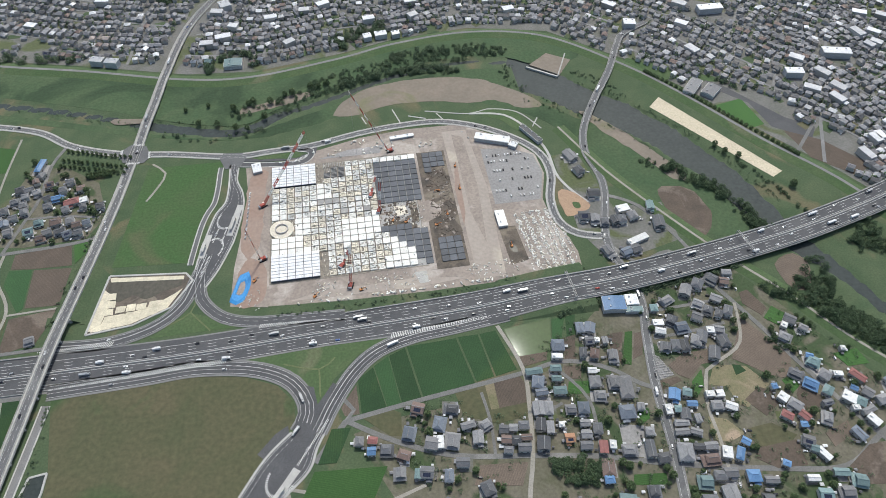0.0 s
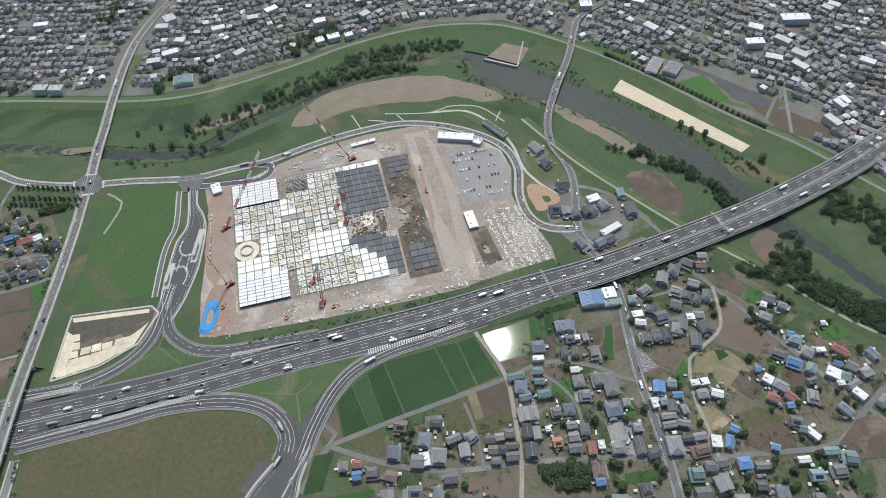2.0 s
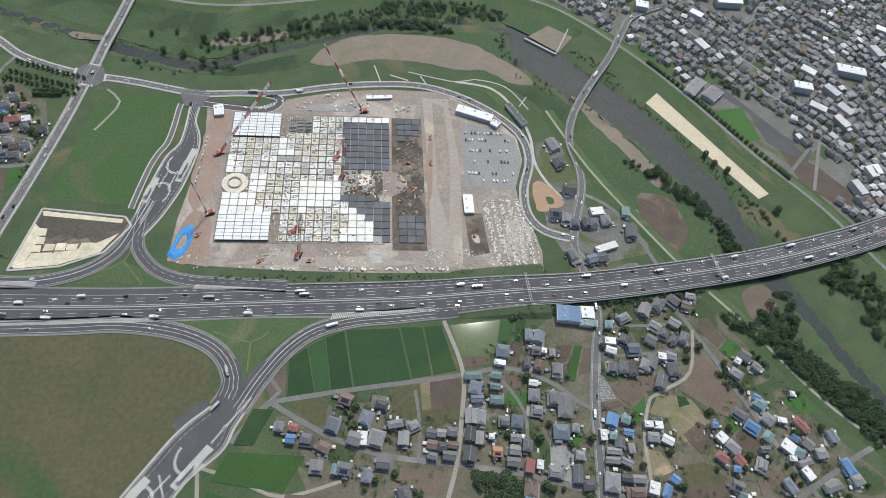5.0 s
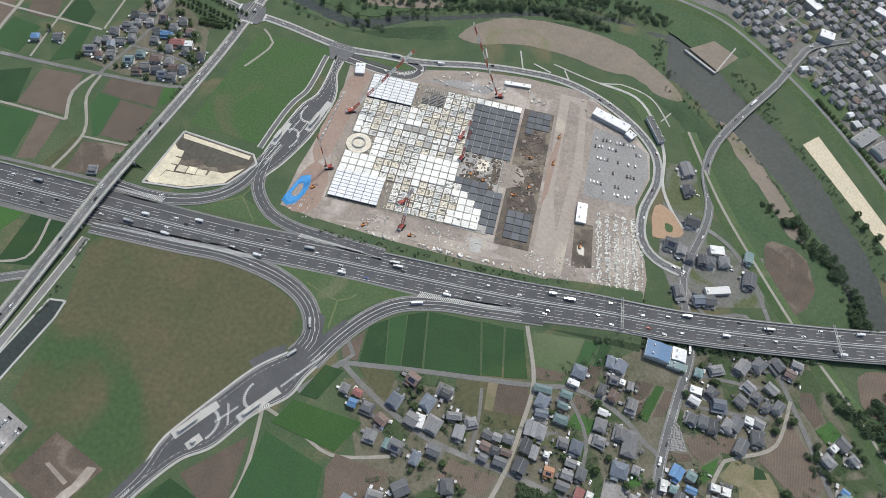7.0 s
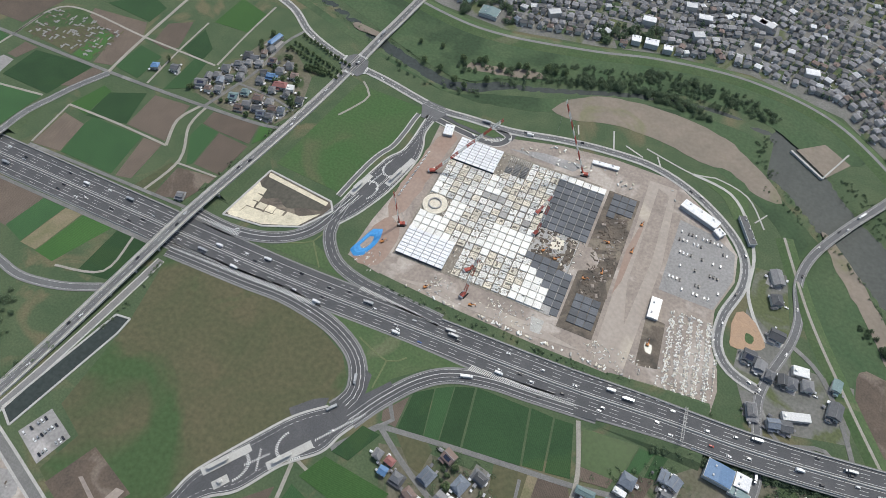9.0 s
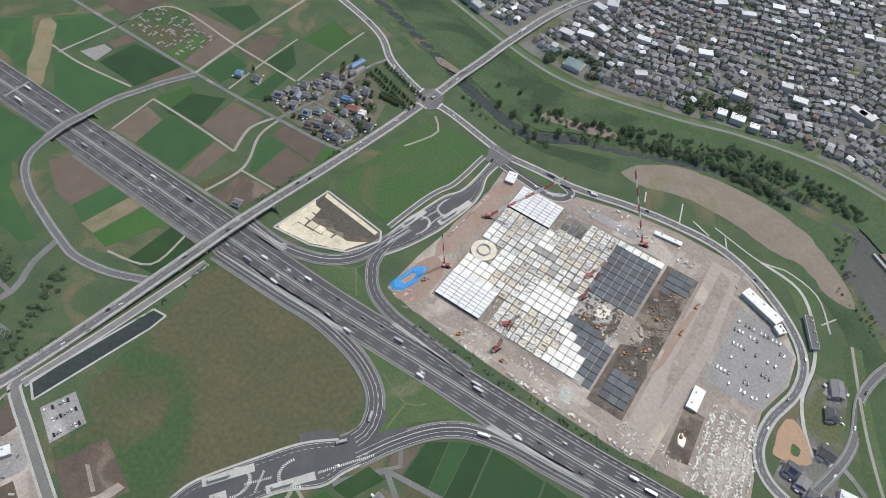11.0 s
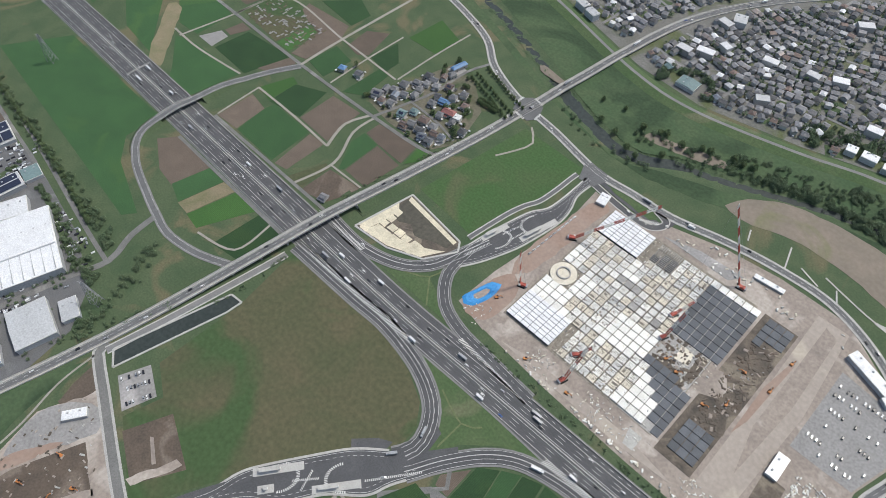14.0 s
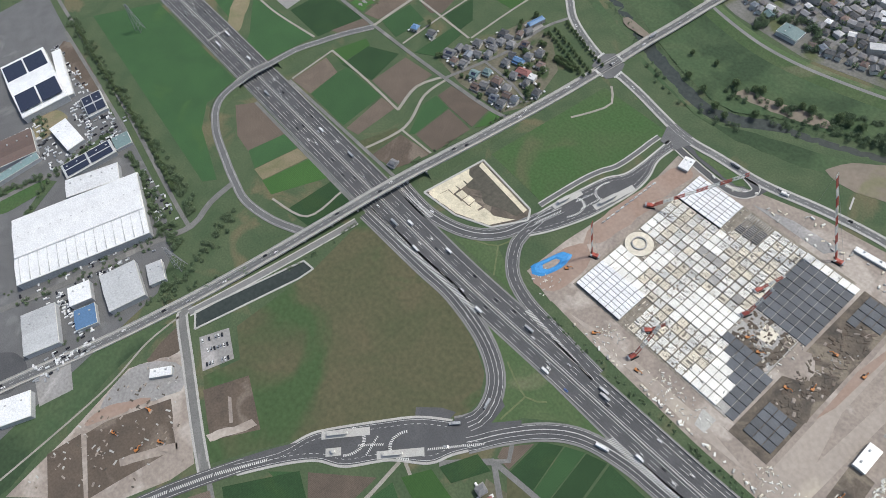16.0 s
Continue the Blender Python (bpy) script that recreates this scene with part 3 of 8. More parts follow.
SOUTH_FIELDS = [
    (RICE, 1, [(-32, 317), (-16, 329), (-7, 283), (-31, 280)]),
    (RICE, 1, [(-15, 330), (0, 339), (7, 286), (-6, 283)]),
    (RICE, 1, [(1, 339), (18, 346), (27, 289), (8, 286)]),
    (RICE, 1, [(20, 347), (71, 349), (81, 296), (29, 289)]),
    (RICE, 1, [(73, 350), (94, 350), (101, 300), (83, 297)]),
    (RICE, 1, [(96, 350), (113, 352), (125, 304), (103, 300)]),
    (PLOUGHED, 0, [(-50, 290), (-34, 312), (-33, 281), (-47, 281)]),
    (FALLOW, 2, [(-30, 276), (-2, 281), (6, 276), (4, 253), (-7, 255)]),
    (FALLOW, 2, [(60, 288), (90, 292), (91, 266), (64, 264)]),
    (DRY_PLOT, 0, [(90, 292), (99, 293), (99, 265), (91, 266)]),
    (PLOUGHED, 0, [(99, 293), (126, 296), (129, 289), (126, 268), (99, 265)]),
    (FALLOW, 2, [(64, 264), (126, 268), (125, 255), (95, 251)]),
    (PLOUGHED, 0, [(70, 215), (114, 211), (104, 191), (62, 198)]),
    (PLOUGHED, 0, [(130, 318), (160, 319), (157, 310), (132, 306)]),
    (RICE, 1, [(174, 356), (188, 357), (179, 333), (168, 331)]),
    (RICE, 1, [(189, 357), (200, 358), (193, 335), (184, 332)]),
    (PLOUGHED, 0, [(180, 332), (193, 334), (186, 306), (175, 307)]),
    (TURNED, 0, [(226, 329), (243, 330), (230, 295), (227, 296), (224, 321)]),
    (RICE_LIGHT, 1, [(245, 329), (253, 329), (239, 291), (231, 294)]),
    (PLOUGHED, 0, [(254, 326), (264, 327), (254, 301), (243, 297)]),
    (PLOUGHED, 0, [(172, 301), (189, 298), (185, 284), (170, 287)]),
    (RICE_LIGHT, 1, [(172, 283), (192, 281), (189, 268), (167, 270)]),
    (TURNED, 0, [(257, 269), (279, 272), (282, 267), (260, 260)]),
    (PLOUGHED, 0, [(275, 285), (295, 296), (322, 296), (326, 282), (308, 281), (291, 267), (281, 273)]),
    (RICE_LIGHT, 1, [(291, 264), (306, 276), (301, 258), (289, 247)]),
    (GRAVEL, 0, [(206, 233), (229, 228), (219, 199), (212, 200), (204, 215)]),
    (RICE_LIGHT, 1, [(228, 245), (240, 244), (237, 234), (225, 228)]),
    (RICE_LIGHT, 1, [(204, 185), (233, 182), (231, 172), (201, 176)]),
    (PLOUGHED, 0, [(370, 329), (380, 313), (401, 276), (388, 251), (369, 260), (354, 273), (341, 282), (360, 311)]),
    (DRY_PLOT, 0, [(320, 279), (351, 272), (365, 250), (334, 230), (326, 234), (323, 254), (306, 258)]),
    (TURNED, 0, [(334, 238), (353, 249), (365, 242), (364, 229), (347, 219)]),
    (DRY_PLOT, 0, [(292, 227), (308, 222), (319, 206), (302, 200), (287, 205)]),
    (FALLOW, 2, [(324, 210), (348, 212), (366, 197), (354, 189), (324, 192)]),
    (TURNED, 0, [(323, 191), (364, 193), (362, 169), (334, 170), (319, 182)]),
    (PLOUGHED, 0, [(395, 246), (410, 229), (400, 219), (384, 220), (386, 236)]),
    (PLOUGHED, 0, [(393, 195), (420, 203), (419, 190), (395, 181)]),
    (TURNED, 0, [(398, 162), (427, 178), (449, 179), (452, 155), (442, 139), (398, 146)]),
    (PLOUGHED, 0, [(384, 358), (394, 360), (404, 334), (395, 326), (381, 344)]),
    (RICE_LIGHT, 1, [(395, 323), (410, 336), (420, 325), (408, 310)]),
    (RICE_LIGHT, 1, [(379, 252), (391, 256), (394, 244), (383, 237)]),
    (RICE_LIGHT, 1, [(444, 272), (471, 274), (475, 256), (452, 256)]),
    (RICE, 1, [(338, 276), (346, 274), (349, 267), (337, 264)]),
    (RICE, 1, [(-74, 238), (-60, 270), (-42, 269), (-57, 237)]),
    (RICE_LIGHT, 1, [(-89, 208), (-77, 232), (-12, 227), (-28, 197)]),
    (RICE, 1, [(-97, 141), (-91, 200), (-33, 182), (-31, 157)]),
    (PLOUGHED, 0, [(-31, 183), (-26, 196), (23, 191), (13, 167), (-25, 158)]),
    (PLOUGHED, 0, [(-147, 149), (-103, 192), (-101, 139), (-124, 133)]),
    (RICE, 1, [(-172, 122), (-153, 143), (-134, 131)]),
    (RICE, 1, [(-188, 84), (-153, 144), (-122, 133), (-166, 75)]),
    (PLOUGHED, 0, [(-215, 23), (-193, 74), (-175, 69)]),
]
for i, (material, k, pts) in enumerate(FIELDS + SOUTH_FIELDS):
    patch("field", pts, 0.15 + 0.003 * i, material, ["brown ploughed vegetable field", "green rice paddy with drill rows", "fallow grassy plot"][k])
patch("dirt_track", [(-801, 483), (-760, 440), (-718, 400), (-690, 400), (-712, 425), (-745, 458), (-780, 490)], 0.3, DRY_PLOT, "pale worn gravel spread between paddies", "track", 9)
patch("wet_paddy", [(122, 352), (173, 358), (164, 319), (130, 318)], 0.12, WET_PADDY, "flooded rice paddy with thin green shoots", "field")
patch("meadow", [(-326, 346), (-248, 347), (-190, 346), (-140, 337), (-110, 323), (-94, 303), (-93, 285), (-103, 268), (-124, 246), (-148, 208), (-175, 162), (-196, 122), (-213, 85), (-290, 122), (-280, 158), (-313, 174), (-312, 265)], 0.15, FALLOW, "wide fallow meadow of green and brown grass", "meadow")
patch("meadow", [(-293, 499), (-272, 657), (-177, 655), (-183, 628), (-184, 590), (-196, 560), (-206, 530), (-209, 493)], 0.15, LUSH, "level green meadow beside the toll road", "meadow")
patch("junction_green", [(-60, 372), (-150, 357), (-115, 345), (-92, 322), (-72, 290), (-57, 320), (-30, 345), (10, 362)], 0.14, MOWN_GRASS, "mown green wedge between ramps with worn footpaths", "grass")
patch("junction_green", [(-205, 425), (-180, 415), (-150, 398), (-240, 398)], 0.14, MOWN_GRASS, "mown green wedge between ramps with worn footpaths", "grass")
TOWN = [(-1100, 1105), (-700, 980), (-517, 928), (-391, 896), (-241, 852), (-144, 844), (-20, 869), (68, 895), (185, 908), (306, 880), (401, 791), (465, 708), (537, 594), (594, 515), (664, 390), (780, 290), (1300, 400), (1300, 1500), (300, 1700), (-600, 1700), (-1100, 1500)]
patch("town_ground", TOWN, 0.12, TOWN_GROUND, "grey paved lots and gardens of a dense town", "town ground")
patch("village_ground", [(-40, 262), (0, 272), (60, 276), (128, 288), (160, 300), (200, 340), (226, 362), (390, 392), (470, 250), (560, 150), (520, 60), (200, 60), (60, 130), (0, 180)], 0.06, VILLAGE_GROUND, "mixed gardens and bare lots of a village", "village ground")
patch("hamlet_ground", [(-455, 555), (-435, 612), (-415, 690), (-395, 690), (-330, 640), (-312, 580), (-330, 548), (-400, 545)], 0.12, VILLAGE_GROUND, "gardens and yards of a small hamlet", "village ground")
patch("hamlet_ground", [(240, 600), (272, 604), (280, 560), (290, 500), (350, 500), (350, 440), (262, 418), (238, 470)], 0.12, TOWN_GROUND, "paved yards beside the river road", "village ground")
patch("park_green", [(404, 790), (440, 772), (505, 740), (520, 715), (470, 728), (436, 735), (412, 760)], 0.2, MOWN_GRASS, "mown green strip behind the levee", "grass", 10)
patch("school_lot", [(500, 722), (520, 705), (575, 625), (606, 600), (590, 578), (548, 610), (540, 662), (505, 700)], 0.22, ASPHALT, "grey asphalt school parking lot", "parking lot")
patch("bare_plot", [(560, 600), (600, 575), (640, 520), (610, 505), (570, 545)], 0.23, PLOUGHED, "brown ploughed plot by the levee", "field")
patch("school_field", [(482, 662), (533, 673), (541, 616), (511, 609)], 0.2, RICE_LIGHT, "bright green sports field", "field")
patch("industrial_ground", [(-1000, 240), (-880, 226), (-690, 214), (-515, 192), (-440, 168), (-405, 130), (-370, -60), (-400, -300), (-1000, -300)], 0.14, WORN, "grey asphalt yards of an industrial estate", "industrial ground")
patch("stream_bank", [(-400, -90), (-392, 40), (-362, 126), (-358, 64), (-341, 0), (-322, -95)], 0.13, FLOOD_GRASS, "lush green bank of a ditch", "bank", 12)
structure("bank_path", ribbon(curve([(-330, -110), (-338, -20), (-347, 48), (-361, 95), (-364, 134)], 8), 1.0, -1.0, 0.3, 0.2), TRACK, "pale narrow path on the ditch bank", "path")
patch("yard", [(-315, -73), (-321, -43), (-328, -6), (-349, 69), (-330, 117), (-290, 103), (-223, 75), (-225, 51), (-240, 9)], 0.2, DIRT, "pale trampled earth of a works yard", "yard")
patch("yard", [(-318, 9), (-315, 30), (-292, 87), (-249, 70), (-248, 62), (-257, 11), (-261, -15)], 0.26, TURNED, "dark brown dug earthwork in the yard", "yard")
patch("yard", [(-325, -28), (-321, 5), (-264, -17), (-286, -43)], 0.26, TURNED, "dark brown dug earthwork in the yard", "yard")
patch("yard", [(-348, 69), (-322, 109), (-293, 99), (-324, 34), (-332, 29)], 0.27, GRAVEL, "pale gravel yard", "yard", 9)
patch("yard", [(-327, 11), (-329, 33), (-306, 74), (-304, 68), (-320, 22)], 0.32, RED_DIRT, "reddish bare strip of the yard", "yard", 6)
patch("yard_strip", [(-274, 23), (-251, 71), (-245, 69), (-268, 21)], 0.333, DIRT, "pale earth strip in the yard", "yard", 6)
patch("yard_strip", [(-319, 6), (-317, 9), (-261, -14), (-264, -17)], 0.333, DIRT, "pale earth strip in the yard", "yard")
patch("yard_strip", [(-294, 90), (-290, 94), (-239, 73), (-244, 67)], 0.333, DIRT, "pale earth strip in the yard", "yard", 6)
patch("yard_plot", [(-346, 87), (-354, 130), (-330, 120), (-341, 88)], 0.24, TURNED, "brown planted triangle of earth", "yard", 6)
patch("parking_lot", [(-329, 139), (-317, 167), (-285, 154), (-295, 124)], 0.22, GRAVEL, "pale gravel parking lot", "parking lot")
patch("bare_plot", [(-278, 115), (-260, 156), (-208, 137), (-231, 96)], 0.22, TURNED, "bare reddish-brown earth plot in the meadow", "yard")
patch("bare_strip", [(-256, 130), (-253, 132), (-231, 121), (-233, 118)], 0.3, DIRT, "pale earth strip on a bare plot", "yard")
patch("bare_strip", [(-237, 97), (-220, 136), (-213, 136), (-230, 96)], 0.3, DIRT, "pale earth strip on a bare plot", "yard", 6)
patch("factory_parking", [(-413, -7), (-398, 27), (-368, 17), (-375, -16)], 0.24, GRAVEL, "grey brown gravel parking ground", "parking lot")
patch("asphalt_bay", [(-128, 256), (-112, 273), (-100, 280), (-98, 262), (-117, 246)], 0.56, ASPHALT, "asphalt lay-by beside the slip road", "road")
yard_line = curve([(-368, 150), (-364, 138), (-315, 118), (-249, 92), (-207, 77)], 6)
structure("yard_pavement", ribbon(yard_line, 6.2, -6.2, 0.3, 0.3), CONCRETE, "pale pavements beside the yard road", "pavement")
structure("frontage_pavement", ribbon([p + n * -14 for p, n in zip(over_line, normals(over_line)) if 140 < p.y < 345], 4.6, -4.6, 0.38, 0.4), CONCRETE, "pale pavements beside the side road", "pavement")

# ---- roads ----
paint = []


def road(name, pts, left, right, z, material, label, edge=0.5, centre=None, step=8, line_w=0.18):
    line = curve(pts, step)
    structure(name, ribbon(line, left, right, z, 0.6), material, label, "road")
    up = (lambda p: val(z, 0, p) + 0.04)
    if edge is not None:
        paint.append(dashes(line, left - edge, up, line_w, 1, 0))
        paint.append(dashes(line, right + edge, up, line_w, 1, 0))
    for c in centre or ():
        paint.append(dashes(line, c, up, 0.14, 6, 6))
    return line


def table(rows):
    xs, ys = zip(*rows)
    return lambda p: float(np.interp(p.x, xs, ys))


EXP_LEFT = table([(-700, 22), (-320, 21), (-200, 20), (0, 20), (130, 19), (220, 16.5), (300, 16), (600, 16)])
EXP_RIGHT = table([(-700, -20), (-320, -21), (-260, -19), (-200, -15), (-60, -14.5), (20, -17), (110, -20), (200, -16), (600, -16)])
ew = structure("expressway", ribbon(exp_line, EXP_LEFT, EXP_RIGHT, exp_z, 1.2), ASPHALT, "dark asphalt expressway with many lanes", "expressway")
structure("expressway_shoulder", ribbon(exp_line, lambda p: EXP_LEFT(p) + 1.8, lambda p: EXP_RIGHT(p) - 1.8, lambda p: exp_z(p) - 0.15, 1.2), ROAD_GREY, "pale concrete shoulder of the expressway", "shoulder")
ez = lambda p: exp_z(p) + 0.05
for o in (2.4, -2.4, 13.4, -13.4):
    paint.append(dashes(exp_line, o, ez, 0.22, 1, 0))
for o in (6.1, 9.7, -6.1, -9.7):
    paint.append(dashes(exp_line, o, ez, 0.2, 8, 12))
east = [p for p in exp_line if -60 < p.x < 250]
paint.append(dashes([p for p in exp_line if -150 < p.x < 230], 16.6, ez, 0.25, 4, 5))
paint.append(dashes([p for p in exp_line if 90 < p.x < 230], -16.2, ez, 0.25, 4, 5))
paint.append(dashes([p for p in exp_line if p.x < -330], 17.0, ez, 0.2, 8, 12))
paint.append(dashes([p for p in exp_line if p.x < -330], -16.8, ez, 0.2, 8, 12))
structure("median_barrier", profile(exp_line, [(0.9, 0.0), (0.5, 0.9), (-0.5, 0.9), (-0.9, 0.0)], exp_z), CONCRETE, "low concrete median barrier", "barrier")
for off, nm in ((EXP_LEFT, "north"), (EXP_RIGHT, "south")):
    side = [p + n * (off(p) - math.copysign(0.2, off(p))) for p, n in zip(exp_line, normals(exp_line))]
    side = [p for p in side if p.x > 205 or (nm == "north" and p.x > -40) or p.x < -345]
    runs, cur = [], [side[0]]
    for p in side[1:]:
        if (p - cur[-1]).length > 40:
            runs.append(cur)
            cur = []
        cur.append(p)
    runs.append(cur)
    for r in runs:
        if len(r) > 2:
            structure("parapet", profile(r, [(0.2, -1.0), (0.2, 1.2), (-0.2, 1.2), (-0.2, -1.0)], exp_z), CONCRETE, "grey concrete parapet wall along the expressway", "parapet")
# embankment shoulders
structure("embankment", profile([p for p in exp_line if p.x < 232], [(36, -6.4), (30, -0.6), (21, 0.12), (-20, 0.12), (-26, -0.9), (-33, -6.4)], lambda p: max(0, exp_z(p) - 0.75)), ROUGH_GRASS, "grassy expressway embankment", "embankment")
for p in [p for p in exp_line if p.x > 225][::4]:
    pier = thing("bridge_pier", "grey concrete wall pier under the expressway viaduct", "pier", (p.x, p.y, 0), 10, "viaduct piers")
    part("pier_wall", slab(-1.2, 1.2, -11, 11, -2.5, exp_z(p) - 2.2, 0.2), CONCRETE, pier)
    part("pier_cap", slab(-1.5, 1.5, -14.5, 14.5, exp_z(p) - 2.2, exp_z(p) - 1.1, 0.2), CONCRETE, pier)

structure("ramp_southwest", ribbon(curve(RAMP_A[:-2]), 6.2, -8.0, 0.62, 0.6), ASPHALT, "curving asphalt slip road", "road")
structure("ramp_southeast", ribbon(curve(RAMP_B[2:]), 5.6, -7.6, lambda p: 0.64 if p.x < 20 else max(0.64, exp_z(p) - 0.06), 0.6), ASPHALT, "curving asphalt slip road", "road")
for line, offs in (([p for p in curve(RAMP_A) if p.y > 272], (5.4, 1.7, 1.2, -2.4, -6.9)), ([p for p in curve(RAMP_B) if p.y > 262], (4.9, 1.2, 0.8, -2.8, -6.6)), (curve(RAMP_C[:6]), (5.0, 1.2, 0.8, -5.0)), (curve(RAMP_D), (4.6, 0.6, -4.6))):
    for o in offs:
        solid = abs(o) > 2.2 or o in (1.2, 0.8)
        paint.append(dashes(line, o, 0.72, 0.2, 1 if solid else 5, 0 if solid else 5))
for pts_, l_, r_ in ((RAMP_A[:-2], 8.2, -10), (RAMP_B[2:], 7.2, -9.4), (RAMP_C[:6], 7.6, -7.6), (RAMP_D, 7.2, -7.2)):
    structure("ramp_shoulder", ribbon(curve(pts_), l_, r_, 0.5, 0.5), ROAD_GREY, "pale shoulder of a slip road", "shoulder")
structure("ramp_northwest", ribbon(curve(RAMP_C[:6]), 6.0, -6.0, 0.63, 0.6), ASPHALT, "curving asphalt slip road", "road")
structure("ramp_northeast", ribbon(curve(RAMP_D), 5.6, -5.6, 0.61, 0.6), ASPHALT, "curving asphalt slip road", "road")
toll_s = curve(TOLL_SOUTH)
structure("toll_road_south", ribbon(toll_s, 6.5, -6.5, 0.62, 0.6), ASPHALT, "widening asphalt toll plaza", "road")
north_w, north_e = curve([(-200, 469), (-198, 493), (-190, 533), (-182, 563), (-172, 580), (-169, 606), (-169, 647)], 5), curve([(-189, 455), (-177, 476), (-165, 506), (-159, 527), (-152, 570), (-154, 596), (-161, 617), (-160, 642)], 5)
structure("toll_plaza", prism([tuple(p) for p in north_w] + [tuple(p) for p in north_e[::-1]], 0.2, 0.66), ASPHALT, "wide asphalt toll plaza", "road")
structure("plaza_kerb", ribbon(north_w, 2.0, -0.2, 0.6, 0.5), CONCRETE, "pale kerb along the toll plaza", "kerb")
structure("plaza_kerb", ribbon(north_e, 0.2, -2.0, 0.6, 0.5), CONCRETE, "pale kerb along the toll plaza", "kerb")
lay_line = curve([(-207, 489), (-205, 505), (-199, 544), (-193, 566), (-186, 582), (-183, 608), (-182, 633), (-181, 644)], 5)
structure("service_road", ribbon(lay_line, 3.4, -3.4, 0.4, 0.4), CONCRETE, "pale kerbs of a narrow service road", "road")
structure("service_road", ribbon(lay_line, 2.3, -2.3, 0.46, 0.2), WORN, "narrow grey service road beside the toll plaza", "road")
paint += [dashes(north_w, -1.2, 0.74, 0.2, 1, 0), dashes(north_w, -4.8, 0.74, 0.2, 3, 3), dashes(north_e, 1.2, 0.74, 0.2, 1, 0), dashes(north_e, 4.8, 0.74, 0.2, 3, 3), dashes(lay_line, 2.1, 0.5, 0.15, 1, 0)]
PLAZA_WEST = [(-198, 103), (-179, 140), (-173, 166), (-165, 183), (-139, 223), (-119, 251), (-96, 272)]
PLAZA_EAST = [(-189, 100), (-169, 136), (-151, 161), (-130, 177), (-108, 210), (-83, 234), (-75, 254), (-63, 276)]
plaza_w, plaza_e = curve(PLAZA_WEST, 5), curve(PLAZA_EAST, 5)
structure("toll_plaza", prism([tuple(p) for p in plaza_w] + [(-88, 299), (-87, 320), (-75, 316), (-72, 297), (-56, 318), (-45, 308)] + [tuple(p) for p in plaza_e[::-1]], 0.2, 0.66), ASPHALT, "wide asphalt toll plaza", "road")
structure("plaza_kerb", ribbon(plaza_w, 2.2, -0.2, 0.6, 0.5), CONCRETE, "pale kerb along the toll plaza", "kerb")
structure("plaza_kerb", ribbon(plaza_e, 0.2, -2.2, 0.6, 0.5), CONCRETE, "pale kerb along the toll plaza", "kerb")
paint += [dashes(plaza_w, -1.2, 0.74, 0.2, 1, 0), dashes(plaza_w, -5.0, 0.74, 0.2, 3, 3), dashes(plaza_e, 1.2, 0.74, 0.2, 1, 0), dashes(plaza_e, 5.0, 0.74, 0.2, 3, 3)]
paint += [dashes([p for p in toll_s if p.y < 110], o, 0.74, 0.2, 1, 0) for o in (5, -5)]
structure("river_road", ribbon(curve(RIVER_ROAD), 5.6, -5.6, 0.5, 0.6), CONCRETE, "two-lane road along the river with pale pavements", "road")
rr = curve(RIVER_ROAD)
structure("river_road_lane", ribbon(rr, 3.4, -3.4, 0.56, 0.3), WORN, "dark asphalt carriageway", "road")
paint += [dashes(rr, 3.1, 0.62, 0.14, 1, 0), dashes(rr, -3.1, 0.62, 0.14, 1, 0), dashes(rr, 0, 0.62, 0.14, 5, 5)]

over_w = lambda p: 6.6
structure("flyover", ribbon(over_line, 6.6, -6.6, over_z, 1.3), CONCRETE, "long two-lane concrete flyover", "flyover")
structure("flyover_lane", ribbon(over_line, 3.6, -3.6, lambda p: over_z(p) + 0.06, 0.1), WORN, "dark asphalt carriageway on the flyover", "road")
paint += [dashes(over_line, o, lambda p: over_z(p) + 0.11, 0.15, 1, 0) for o in (3.2, -3.2)] + [dashes(over_line, 0, lambda p: over_z(p) + 0.11, 0.13, 5, 5)]
for o in (6.5, -6.5, 3.9, -3.9):
    edge = [p + n * o for p, n in zip(over_line, normals(over_line))]
    structure("flyover_parapet", profile(edge, [(0.15, -1.0), (0.15, 1.0), (-0.15, 1.0), (-0.15, -1.0)], over_z), CONCRETE, "pale concrete flyover parapet", "parapet")
for i, p in enumerate(over_line):
    if i % 4 == 0 and (over_z(p) > 4 or 700 < p.y < 850) and abs(p.y - 374) > 20:
        pier = thing("bridge_pier", "grey concrete pier under the flyover", "pier", (p.x, p.y, 0), -8, "flyover piers")
        part("pier_wall", slab(-5, 5, -0.9, 0.9, -3, over_z(p) - 1.1, 0.2), CONCRETE, pier)
# embankment of the flyover
structure("flyover_embankment", profile([p for p in over_line if 430 < p.y < 690], [(21, -9.0), (7, -0.9), (-7, -0.9), (-21, -9.0)], lambda p: over_z(p) - 0.4), ROUGH_GRASS, "grassy flyover embankment", "embankment")
ends = [p for p in over_line if 430 < p.y < 690]
structure("flyover_abutment", shift(slab(-7.5, 7.5, -0.8, 0.8, -1, over_z(ends[0]) - 1.0), ends[0].x, ends[0].y, 0, -9), CONCRETE, "grey concrete flyover abutment wall", "abutment")
structure("flyover_abutment", prism([(ends[0].x - 20, ends[0].y - 1), (ends[0].x + 20, ends[0].y - 5), (ends[0].x + 20, ends[0].y + 6), (ends[0].x - 20, ends[0].y + 9)], -0.2, 0.6), ROUGH_GRASS, "grassy foot of the flyover abutment", "embankment")
structure("frontage_road", ribbon([p + n * -14 for p, n in zip(over_line, normals(over_line)) if 140 < p.y < 345], 3.2, -3.2, 0.45, 0.5), ROAD_GREY, "narrow concrete side road beneath the flyover", "road")

